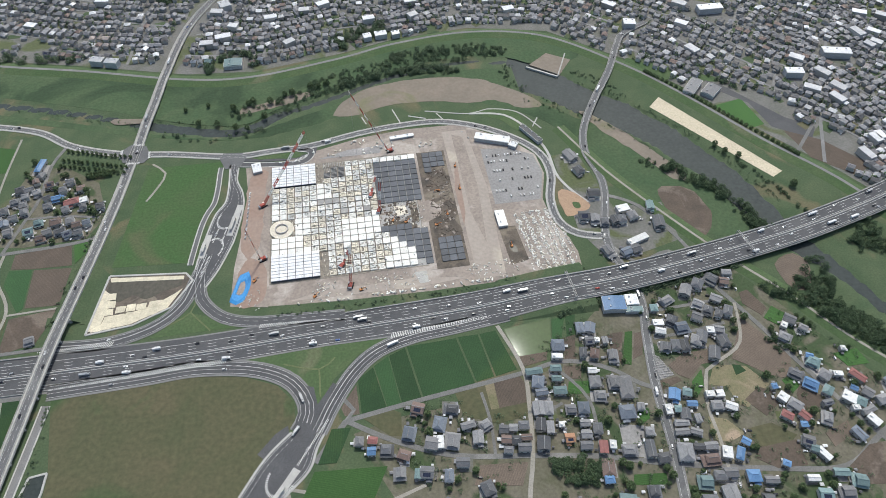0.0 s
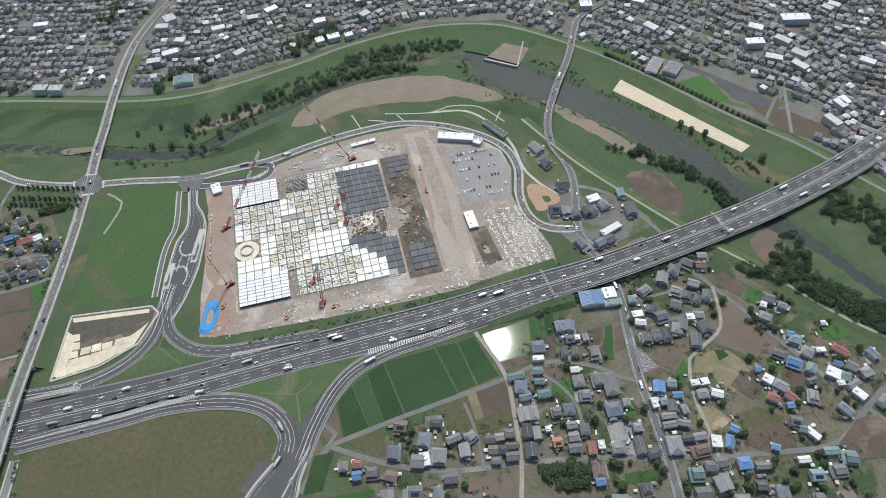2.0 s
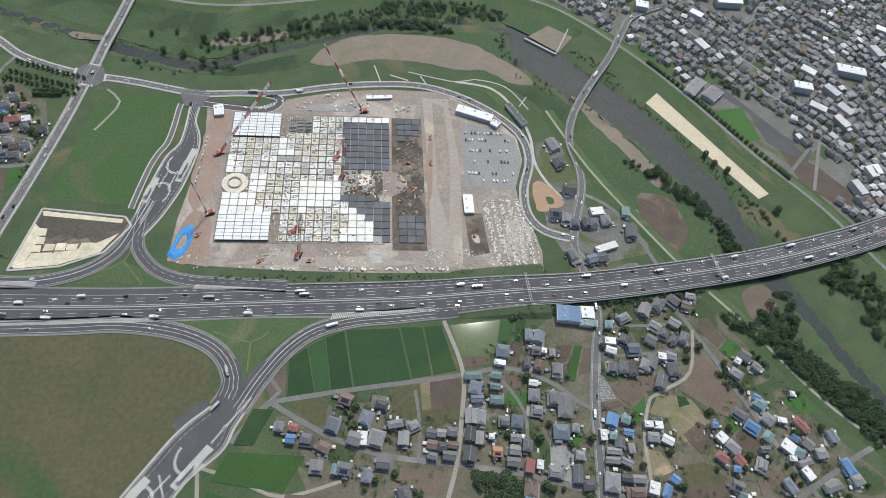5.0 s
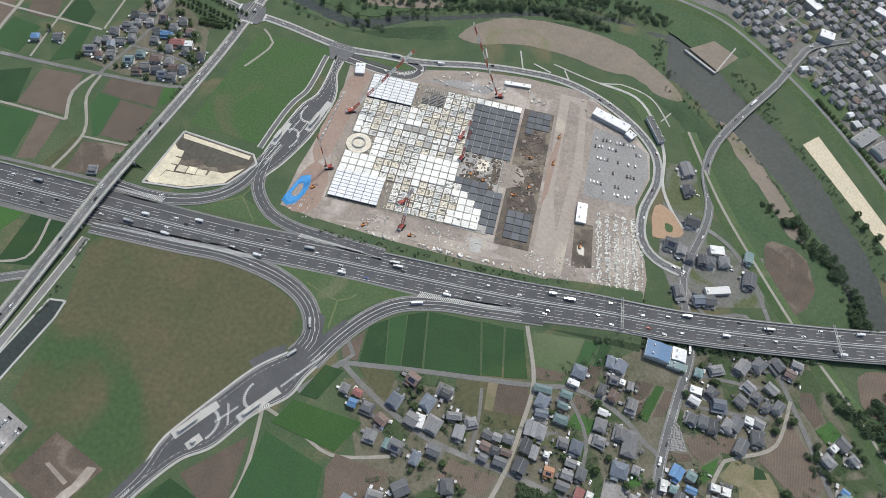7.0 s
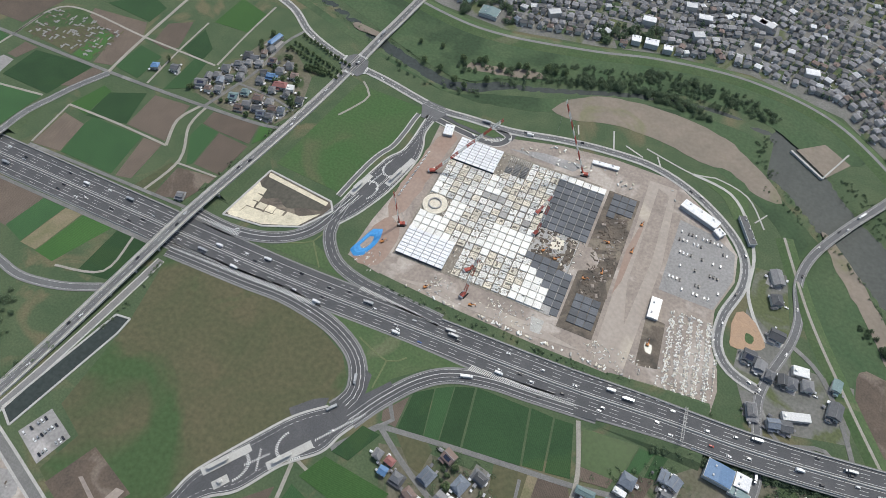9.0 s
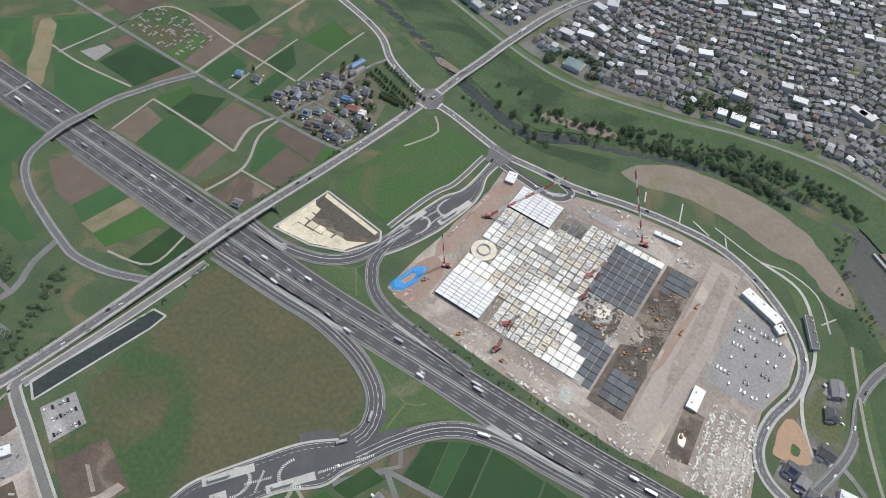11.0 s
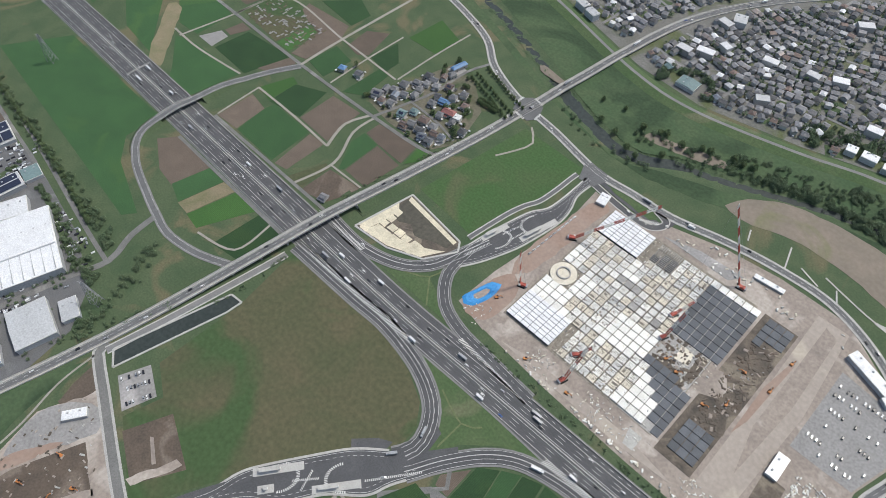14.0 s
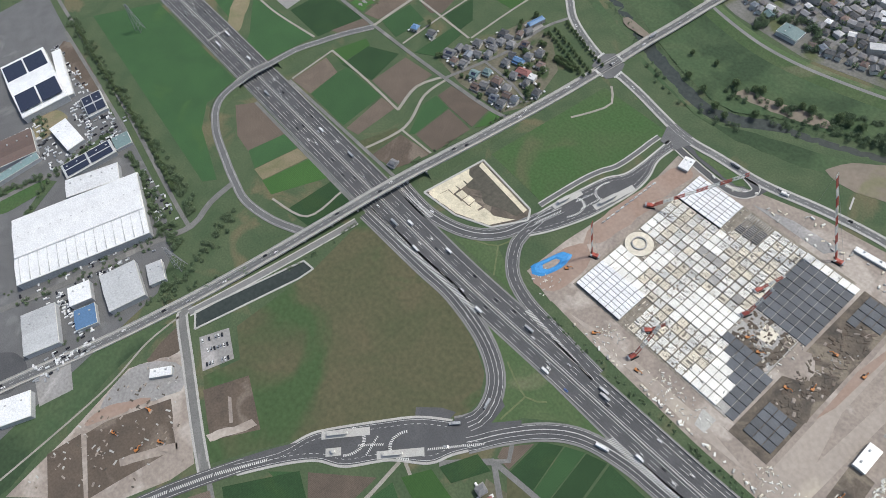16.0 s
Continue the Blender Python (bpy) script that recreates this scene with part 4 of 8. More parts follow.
west_z = lambda p: max(0.45, 7.0 * max(0.0, 1 - abs(p.y - 374) / 95) ** 0.8) if p.x < -570 else 0.45
wl = curve(WEST_ROAD)
structure("west_bridge_road", ribbon(wl, 5.0, -5.0, west_z, 0.9), ROAD_GREY, "winding two-lane road with a bridge over the expressway", "road")
structure("west_bridge_lane", ribbon(wl, 3.2, -3.2, lambda p: west_z(p) + 0.05, 0.1), WORN, "worn asphalt carriageway", "road")
paint += [dashes(wl, o, lambda p: west_z(p) + 0.1, 0.13, 1, 0) for o in (3.0, -3.0)]
structure("west_bridge_embankment", profile([p for p in wl if p.x < -560 and abs(p.y - 374) > 27 and p.y < 374], [(18, -8.0), (5.2, -0.3), (-5.2, -0.3), (-18, -8.0)], west_z), ROUGH_GRASS, "grassy bridge ramp", "embankment")
structure("west_bridge_embankment", profile([p for p in wl if p.x < -560 and p.y > 400], [(18, -8.0), (5.2, -0.3), (-5.2, -0.3), (-18, -8.0)], west_z), ROUGH_GRASS, "grassy bridge ramp", "embankment")
for o in (4.9, -4.9):
    e = [p + n * o for p, n in zip(wl, normals(wl)) if abs(p.y - 374) < 30 and p.x < -560]
    structure("bridge_parapet", profile(e, [(0.2, -0.8), (0.2, 1.1), (-0.2, 1.1), (-0.2, -0.8)], west_z), CONCRETE, "concrete bridge parapet", "parapet")

el = curve(EAST_ROAD)
east_z = lambda p: 0.5 + 4.0 * max(0.0, min(1.0, (p.y - 560) / 90)) * max(0.0, min(1.0, (880 - p.y) / 60))
structure("east_road", ribbon(el, 5.0, -5.0, east_z, 1.0), ROAD_GREY, "two-lane road and river bridge", "road")
structure("east_road_lane", ribbon(el, 3.2, -3.2, lambda p: east_z(p) + 0.05, 0.1), WORN, "worn asphalt carriageway", "road")
paint += [dashes(el, o, lambda p: east_z(p) + 0.1, 0.13, 1, 0) for o in (3.0, -3.0)]
for o in (4.9, -4.9):
    e = [p + n * o for p, n in zip(el, normals(el)) if p.y > 600]
    structure("bridge_parapet", profile(e, [(0.15, -0.8), (0.15, 1.0), (-0.15, 1.0), (-0.15, -0.8)], east_z), CONCRETE, "pale bridge railing wall", "parapet")
for p in [p for p in el if 650 < p.y < 800][::4]:
    pier = thing("bridge_pier", "grey concrete pier in the river", "pier", (p.x, p.y, 0), 35, "river bridge piers")
    part("pier_wall", slab(-1, 1, -4, 4, -4, east_z(p) - 0.9, 0.2), CONCRETE, pier)

LANES = [
    ([(-46, 276), (16, 285), (71, 292), (128, 299), (169, 306), (196, 300), (219, 289), (240, 271), (255, 262)], 2.6, ROAD_GREY),
    ([(-46, 276), (-2, 249), (51, 227), (120, 216), (179, 206), (246, 188), (335, 170), (396, 163), (440, 184), (511, 218), (600, 250)], 2.7, ROAD_GREY),
    ([(116, 357), (131, 304), (127, 259), (119, 215), (108, 180), (95, 120)], 2.2, TRACK),
    ([(352, 392), (387, 314), (420, 234), (466, 142), (510, 60)], 2.8, ROAD_GREY),
    ([(373, 346), (358, 300), (325, 281), (311, 274), (297, 240), (294, 205), (290, 176)], 1.8, TRACK),
    ([(-46, 276), (-58, 262), (-76, 240)], 3.0, ROAD_GREY), ([(-46, 276), (-38, 286), (-48, 300)], 2.2, ROAD_GREY),
    ([(-745, 458), (-686, 457), (-602, 467)], 1.6, TRACK), ([(-563, 469), (-490, 469), (-421, 466)], 1.6, TRACK), ([(-560, 404), (-563, 469)], 1.3, TRACK), ([(-727, 454), (-714, 531), (-709, 586)], 1.6, TRACK), ([(-421, 466), (-434, 505), (-423, 537)], 2.0, TRACK), ([(-900, 538), (-722, 537), (-559, 535), (-420, 538), (-324, 546), (-311, 570)], 2.6, ROAD_GREY),
    ([(-560, 535), (-562, 605), (-559, 790)], 2.2, TRACK), ([(-416, 540), (-416, 503), (-394, 455), (-403, 400)], 1.8, TRACK),
    ([(-505, 540), (-507, 605), (-506, 670)], 1.3, TRACK), ([(-448, 606), (-448, 676), (-445, 740)], 1.4, TRACK), ([(-714, 534), (-692, 612), (-560, 608), (-450, 604)], 1.6, TRACK),
    ([(-419, 540), (-405, 590), (-397, 623), (-395, 680), (-384, 713)], 2.3, ROAD_GREY), ([(-405, 590), (-360, 588), (-320, 580)], 1.8, ROAD_GREY),
    ([(-472, 266), (-467, 231), (-454, 198), (-466, 155), (-487, 62), (-508, -9), (-540, -120)], 4.0, ROAD_GREY), ([(-1000, 250), (-899, 241), (-692, 224), (-515, 202), (-456, 196)], 2.6, ROAD_GREY),
    ([(-368, 150), (-364, 138), (-315, 118), (-249, 92), (-207, 77)], 4.2, ROAD_GREY), ([(-620, 200), (-650, 80), (-665, -60)], 3.4, ROAD_GREY), ([(-880, 225), (-640, 206)], 2.4, ROAD_GREY),
    ([(-217, 83), (-160, 64), (-80, 40)], 2.6, ROAD_GREY), ([(-394, 450), (-340, 452)], 1.3, TRACK),
    ([(-345, 402), (-560, 400)], 2.2, ROAD_GREY), ([(-354, 348), (-560, 349)], 2.2, ROAD_GREY), ([(-420, 285), (-372, 300), (-372, 346)], 1.4, TRACK),
    ([(-120, 226), (-70, 210), (-30, 194), (20, 205)], 1.6, TRACK), ([(-100, 215), (-96, 150), (-120, 90)], 1.8, TRACK), ([(270, 440), (290, 415), (330, 425), (352, 400)], 2.2, ROAD_GREY),
    ([(286, 522), (318, 500), (345, 450), (360, 400), (352, 392)], 2.6, ROAD_GREY), ([(150, 700), (196, 690), (222, 655), (236, 610), (238, 560), (262, 515), (284, 520)], 1.9, CONCRETE),
    ([(90, 715), (150, 700), (175, 706), (215, 694), (240, 655)], 1.0, CONCRETE), ([(395, 782), (430, 740), (490, 645), (545, 560), (590, 498)], 2.2, ROAD_GREY), ([(560, 560), (600, 600), (640, 640)], 2.4, ROAD_GREY),
    ([(-268, 598), (-256, 622), (-250, 645), (-268, 664)], 1.4, TRACK), ([(-104, 346), (-69, 335), (-53, 346)], 0.9, WORN_GRASS), ([(-69, 335), (-69, 305)], 0.9, WORN_GRASS), ([(-225, 410), (-201, 424), (-195, 451)], 0.9, WORN_GRASS), ([(-201, 424), (-179, 398)], 0.9, WORN_GRASS),
]
LANES += [([(272, 349), (320, 351), (364, 353)], 1.9, ROAD_GREY), ([(272, 317), (320, 320), (352, 324)], 1.9, ROAD_GREY), ([(125, 258), (145, 256), (160, 262)], 1.6, ROAD_GREY), ([(163, 300), (186, 262), (182, 210)], 1.8, ROAD_GREY), ([(85, 285), (88, 255), (86, 222)], 1.6, ROAD_GREY)]
LANES.append(([(-160, 655), (-120, 649), (-82, 648), (-64, 654), (-62, 664)], 3.2, ASPHALT))
LANE_GREY = mat("village lane", (0.17, 0.167, 0.16), (0.135, 0.133, 0.128), 0.06, 0.8, 0.88, 0.1, (0.21, 0.205, 0.195), 0.58)
lane_lines = []
for i, (pts, half, material) in enumerate(LANES):
    line = curve(pts, 9)
    lane_lines.append([tuple(p) for p in line])
    structure("lane", ribbon(line, half * 0.92, -half * 0.92, 0.34 + 0.008 * (i % 7), 0.5), LANE_GREY if material is ROAD_GREY else material, "narrow pale farm lane" if material is TRACK else "worn footpath in the grass" if material is WORN_GRASS else "narrow local road", "road")


for a, b in (((46, 725), (54, 695)), ((66, 708), (89, 699)), ((105, 708), (112, 694)), ((3, 715), (8, 700)), ((240, 677), (229, 660))):
    structure("bank_steps", ribbon([Vector(a), (Vector(a) + Vector(b)) / 2, Vector(b)], 0.8, -0.8, 0.6, 0.5), CONCRETE, "pale concrete steps down the river bank", "steps")
loop_line = curve([(-160, 646), (-120, 640), (-84, 638), (-70, 646), (-68, 658), (-84, 664)], 4)
structure("loop_road", ribbon(loop_line, 4.6, -4.6, 0.42, 0.4), CONCRETE, "pale kerb of a small turning loop", "road")
structure("loop_road", ribbon(loop_line, 3.4, -3.4, 0.5, 0.2), ASPHALT, "small asphalt turning loop", "road")
patch("loop_island", [(-140, 654), (-100, 648), (-82, 648), (-78, 654), (-84, 658), (-120, 658)], 0.55, MOWN_GRASS, "small green traffic island", "grass", 5)

# zebra gores and toll islands
def hatch(a, b, w0, w1, z, pitch=1.8, lean=0.8):
    a, b = Vector(a), Vector(b)
    d = b - a
    L = d.length
    d /= L
    q = Vector((-d.y, d.x))
    v, f = [], []
    for i in range(int(L / pitch)):
        s = i * pitch
        w = w0 + (w1 - w0) * s / L
        c = a + d * s
        k = len(v)
        for along, side in ((0, -1), (0.8, -1), (0.8 + lean * w, 1), (lean * w, 1)):
            r = c + d * along + q * side * w
            v.append((r.x, r.y, z))
        f.append((k, k + 1, k + 2, k + 3))
    return v, f


paint += [hatch((-92, 640), (-72, 650), 1.6, 2.2, 0.58), hatch((-60, 393), (-130, 395), 0.6, 2.6, 0.72), hatch((-335, 353), (-160, 359), 0.3, 2.6, 0.72), hatch((110, 370), (5, 362), 0.5, 3.2, 0.78), hatch((-350, 398), (-275, 397), 0.5, 2.5, 0.72),
          hatch((-246, -35), (-217, 46), 1.4, 1.4, 0.75), hatch((-217, 46), (-202, 84), 1.4, 1.5, 0.75), hatch((-202, 84), (-180, 128), 1.5, 1.2, 0.75), hatch((-136, 196), (-121, 214), 1.0, 1.0, 0.76), hatch((-124, 196), (-131, 216), 1.0, 1.0, 0.76), hatch((-92, 240), (-62, 281), 1.0, 1.0, 0.76), hatch((-194, 470), (-186, 500), 1.2, 1.0, 0.76)]


def arc_hatch(cx, cy, rx, ry, turn, a0, a1, z):
    v, f = [], []
    for i in range(26):
        a = radians(a0 + (a1 - a0) * i / 26)
        b = a + radians(abs(a1 - a0) / 26 * 0.5)
        k = len(v)
        for r, t in ((1, a), (1.2, a), (1.2, b), (1, b)):
            x, y = rx * r * math.cos(t), ry * r * math.sin(t)
            c, s = math.cos(radians(turn)), math.sin(radians(turn))
            v.append((cx + c * x - s * y, cy + s * x + c * y, z))
        f.append((k, k + 1, k + 2, k + 3))
    return v, f


paint += [arc_hatch(-146, 190, 15, 11, 57, -100, 70, 0.77), arc_hatch(-106, 230, 15, 11, 57, 90, 270, 0.77), arc_hatch(-184, 508, 15, 10, 66, -110, 70, 0.77), arc_hatch(-168, 554, 15, 10, 66, 80, 260, 0.77), hatch((-184, 518), (-178, 539), 0.9, 0.9, 0.76), hatch((-174, 515), (-169, 538), 0.9, 0.9, 0.76)]
patch("crossroads", [(-306, 672), (-280, 668), (-272, 680), (-280, 700), (-300, 706), (-314, 692)], 0.7, WORN, "wide asphalt crossroads at the river", "road")
patch("crossroads", [(-176, 640), (-158, 640), (-150, 658), (-156, 668), (-180, 670), (-184, 660)], 0.6, WORN, "asphalt junction of the toll road", "road")
paint += [hatch((-300, 670), (-284, 668), 1.6, 1.6, 0.76, 1.2, 0), hatch((-298, 706), (-282, 703), 1.6, 1.6, 0.76, 1.2, 0), hatch((-311, 680), (-310, 698), 1.4, 1.4, 0.76, 1.2, 0), hatch((-274, 676), (-275, 690), 1.4, 1.4, 0.76, 1.2, 0)]
tagged(mesh("road_marking", *join(*paint), PAINT), "white painted lane lines and hatching on the roads", "road marking", kind="stuff")


def toll_gate(x, y, turn, length):
    t = thing("toll_gate", "pale toll booth island under a long flat canopy", "toll gate", (x, y, 0.66), turn, "toll gates")
    part("island", slab(-length / 2, length / 2, -3.6, 3.6, 0, 0.3), CONCRETE, t)
    part("canopy", slab(-length / 2 + 6, 2, -2.0, 2.0, 4.6, 5.0), CONCRETE, t, "flat pale canopy")
    for px in (-length / 2 + 7, -length / 5, 1):
        part("post", tube(0.25, 0.3, 5.0, 8, x=px), STEEL, t)
    booth = part("booth", slab(-2, 2, -0.9, 0.9, 0.3, 2.9), WHITE_SLAB, t)
    part("window", box(-1.6, 1.6, -0.95, 0.95, 1.4, 2.3), GLASS, booth)


for x, y, a, l in ((-152, 194, 54, 44), (-105, 220, 53, 42), (-192, 514, 78, 35), (-160, 550, 77, 49), (-146, 176, 54, 14)):
    toll_gate(x, y, a, l)


# ---- houses ----
def hip_roof(w, d, z, rise, over=0.7, ridge=0.45, thick=0.25):
    """A hipped or gabled tile roof: ridge is the share of the long side that the ridge keeps (1: gable)."""
    a, b = w / 2 + over, d / 2 + over
    e = [(-a, -b, z), (a, -b, z), (a, b, z), (-a, b, z)]
    lo = [(x, y, z - thick) for x, y, _ in e]
    if w >= d:
        r = (a - b) + b * ridge if ridge < 1 else a
        top = [(-r, 0, z + rise), (r, 0, z + rise)]
        f = [(0, 1, 5, 4), (2, 3, 4, 5), (1, 2, 5), (3, 0, 4)]
    else:
        r = (b - a) + a * ridge if ridge < 1 else b
        top = [(0, -r, z + rise), (0, r, z + rise)]
        f = [(1, 2, 5, 4), (3, 0, 4, 5), (0, 1, 4), (2, 3, 5)]
    f += [(6, 7, 1, 0), (7, 8, 2, 1), (8, 9, 3, 2), (9, 6, 0, 3), (9, 8, 7, 6)]
    return e + top + lo, f


def flat_roof(w, d, z):
    v, f = slab(-w / 2 - 0.2, w / 2 + 0.2, -d / 2 - 0.2, d / 2 + 0.2, z - 0.1, z + 0.5, 0.25)
    return v, f


def ridge_cap(w, d, z, rise, ridge, over=0.7):
    a, b = w / 2 + over, d / 2 + over
    if w >= d:
        r = (a - b) + b * ridge if ridge < 1 else a
        return box(-r, r, -0.3, 0.3, z + rise - 0.2, z + rise + 0.3, 0.1)
    r = (b - a) + a * ridge if ridge < 1 else b
    return box(-0.3, 0.3, -r, r, z + rise - 0.2, z + rise + 0.3, 0.1)


PANE = bpy.data.meshes.new("window")
PANE.from_pydata(*[*slab(-0.9, 0.9, -0.06, 0.06, -0.6, 0.6, 0.05)][:1], [], slab(-0.9, 0.9, -0.06, 0.06, -0.6, 0.6, 0.05)[1])
PANE.materials.append(GLASS)


def window(parent, x, y, z, turn):
    o = new("window", PANE)
    o.parent = parent
    o.matrix_basis = pose(x, y, z, 0, 0, turn)


rng = random.Random(5)


def house(x, y, w, d, turn, code, windows=True, group="village houses"):
    flat = code == 5 and rng.random() < 0.6
    big = w * d > 180
    tall = 5.6 if not big or rng.random() < 0.5 else 4.4
    shape = "flat-roofed" if flat else "hipped" if rng.random() < 0.55 else "gabled"
    t = thing("house", f"{'large' if big else 'small'} {shape} house with {ROOF_WORDS[code]} roof and plaster walls", "house", (x, y, 0.1), turn + rng.uniform(-4, 4), group)
    k = rng.random()
    rm = ROOFS[code]
    if flat:
        part("wall", box(-w / 2, w / 2, -d / 2, d / 2, 0, tall), PLASTER, t)
        part("roof", flat_roof(w, d, tall), rm, t)
        part("roof_hatch", slab(-w / 2 + 1, -w / 2 + 3.4, -1.2, 1.2, tall + 0.4, tall + 1.9), WHITE_SLAB, t)
    elif k < 0.4 and min(w, d) > 8:
        # broad ground floor with a skirt roof and a smaller upper floor
        part("wall", box(-w / 2, w / 2, -d / 2, d / 2, 0, 3.0), PLASTER, t)
        part("lower_roof", hip_roof(w, d, 3.0, 1.7, 0.8, 0.5), rm, t)
        uw, ud = w * 0.72, d * 0.68
        ox, oy = rng.choice((-1, 1)) * w * 0.08, rng.choice((-1, 1)) * d * 0.06
        part("upper_wall", shift(box(-uw / 2, uw / 2, -ud / 2, ud / 2, 2.6, 5.6), ox, oy), PLASTER, t)
        r = 0.4 if shape == "hipped" else 1
        up = part("upper_roof", shift(hip_roof(uw, ud, 5.6, min(uw, ud) * 0.26, 0.8, r), ox, oy), rm, t)
        part("ridge", shift(ridge_cap(uw, ud, 5.6, min(uw, ud) * 0.26, r, 0.8), ox, oy), ROOFS[8] if code in (0, 1, 2) else rm, up)
    else:
        part("wall", box(-w / 2, w / 2, -d / 2, d / 2, 0, tall), PLASTER, t)
        r = 0.35 if shape == "hipped" else 1
        rise = min(w, d) * rng.uniform(0.2, 0.28)
        rf = part("roof", hip_roof(w, d, tall, rise, 0.6, r), rm, t)
        part("ridge", ridge_cap(w, d, tall, rise, r, 0.6), ROOFS[8] if code in (0, 1, 2) else rm, rf)
        if k > 0.62 and min(w, d) > 7:
            ww, dd = w * 0.45, d * 0.5
            s = rng.choice((-1, 1))
            part("porch_wall", shift(box(-ww / 2, ww / 2, -dd / 2, dd / 2, 0, 2.9), s * w * 0.2, -d / 2), PLASTER, t)
            part("porch_roof", shift(hip_roof(ww, dd, 2.9, 1.0, 0.4, 1), s * w * 0.2, -d / 2), rm, t)
        if k > 0.75 and code != 5 and w > 7.5 and shape == "gabled":
            s = 0.5 * w if d > w else 0.5 * d
            sl = rise / (s + 0.6)
            if w >= d:
                q = [(-w * 0.3, -1.2), (w * 0.3, -1.2), (w * 0.3, -s + 0.6), (-w * 0.3, -s + 0.6)]
                part("solar_panel", ([(a, b, tall + rise - sl * abs(b) + 0.15) for a, b in q] + [(a, b, tall + rise - sl * abs(b) + 0.02) for a, b in q], [(3, 2, 1, 0), (0, 1, 5, 4), (1, 2, 6, 5), (2, 3, 7, 6), (3, 0, 4, 7)]), BLACK_PANEL, t, "black rooftop solar panels")
    if windows:
        for sx in (-0.26, 0.26):
            window(t, sx * w, -d / 2 - 0.03, 1.6, 0)
            window(t, sx * w, d / 2 + 0.03, 1.6, 180)
    return t


VILLAGE_WEST = [(22, 276, 11, 10, -24, 2), (11, 253, 11, 13, -21, 1), (40, 258, 11, 14, -19, 1), (53, 271, 13, 9, -14, 0), (30, 240, 11, 11, -14, 8), (38, 240, 6, 12, -9, 5), (49, 240, 13, 15, -14, 8), (66, 252, 13, 6, 7, 8), (73, 239, 9, 11, -9, 8), (82, 250, 10, 9, 22, 8), (55, 218, 11, 8, -9, 0), (-35, 252, 7, 8, -9, 8), (-23, 251, 8, 6, -14, 7), (-25, 241, 7, 7, -9, 4), (-11, 240, 11, 11, -9, 0), (4, 233, 11, 8, -23, 2)]
VILLAGE_WEST_A = [(-2, 217, 10, 11, -9, 8), (14, 214, 5, 8, -9, 3), (22, 214, 11, 10, -9, 0), (41, 208, 7, 11, -9, 1), (98, 243, 8, 7, -9, 0), (107, 243, 7, 6, -9, 8), (117, 244, 9, 7, -9, 0), (98, 233, 8, 7, -9, 2), (107, 231, 8, 7, -9, 0), (117, 232, 9, 5, -9, 2), (113, 223, 11, 7, -9, 0), (98, 223, 8, 5, -9, 0)]
VILLAGE_MIDDLE = [(140, 297, 16, 6, 2, 3), (162, 297, 10, 6, -8, 3), (160, 286, 9, 5, -8, 3), (141, 285, 11, 12, -19, 1), (142, 274, 11, 6, -3, 1), (160, 273, 12, 7, -8, 3), (135, 258, 10, 13, -3, 8), (144, 257, 8, 13, -9, 8), (165, 253, 9, 9, -8, 8), (133, 242, 8, 12, -9, 0), (141, 238, 6, 11, -9, 8), (131, 224, 11, 12, -12, 0), (152, 239, 5, 5, -9, 5), (156, 225, 8, 8, -9, 6), (177, 252, 10, 11, -8, 1), (174, 237, 9, 6, -9, 8)]
VILLAGE_MIDDLE_A = [(172, 226, 9, 7, -9, 8), (169, 216, 10, 7, -9, 0), (184, 230, 8, 10, -9, 0), (184, 212, 7, 11, -9, 7), (193, 213, 6, 8, -9, 5), (197, 262, 10, 10, -8, 8), (196, 277, 10, 11, -8, 8), (197, 289, 8, 5, -8, 5), (199, 339, 7, 11, -8, 1), (209, 337, 10, 11, -17, 1), (204, 322, 8, 8, -8, 0), (194, 310, 6, 10, -8, 0), (205, 307, 8, 10, -17, 2), (223, 302, 9, 14, -8, 8), (220, 320, 5, 7, -8, 8), (171, 322, 12, 12, -8, 1)]
VILLAGE_MIDDLE_B = [(167, 310, 11, 5, -8, 5), (212, 322, 5, 5, -8, 5), (224, 267, 12, 23, -5, 8), (217, 242, 14, 13, -3, 1), (214, 274, 10, 14, -8, 8), (231, 245, 6, 7, -8, 8), (231, 220, 7, 7, -9, 8), (226, 204, 7, 15, -9, 0), (235, 194, 10, 8, 1, 0), (207, 206, 13, 10, -9, 8), (182, 193, 11, 15, -9, 2), (180, 183, 8, 7, -9, 4)]
ESTATE = [(301, 358, 14, 9, 22, 8), (325, 367, 11, 13, -33, 8), (341, 373, 11, 13, -40, 0), (283, 350, 7, 8, -8, 3), (281, 332, 11, 7, -3, 5), (280, 322, 10, 6, -20, 5), (297, 334, 10, 12, -32, 0), (304, 323, 14, 13, 3, 1), (332, 348, 11, 10, -33, 8), (324, 333, 10, 9, -32, 8), (339, 339, 10, 11, -33, 0), (279, 304, 9, 11, -20, 0), (289, 304, 8, 11, -8, 0), (298, 302, 8, 13, -8, 0), (312, 306, 10, 11, -26, 8), (324, 289, 10, 14, -26, 0)]
ESTATE_A = [(331, 315, 8, 7, -8, 5), (267, 252, 10, 11, -19, 4), (280, 252, 8, 7, -25, 3), (280, 240, 9, 5, -8, 4), (256, 238, 6, 10, -8, 5), (265, 237, 6, 6, -8, 3), (270, 231, 8, 10, -9, 0), (280, 225, 5, 8, -4, 8), (263, 223, 13, 5, -9, 8), (260, 215, 12, 5, -9, 8), (273, 213, 10, 5, -24, 8), (256, 196, 13, 16, -9, 8), (270, 199, 10, 5, -9, 0), (281, 198, 11, 6, -9, 8), (276, 186, 16, 10, -4, 2), (278, 171, 10, 8, -9, 0)]
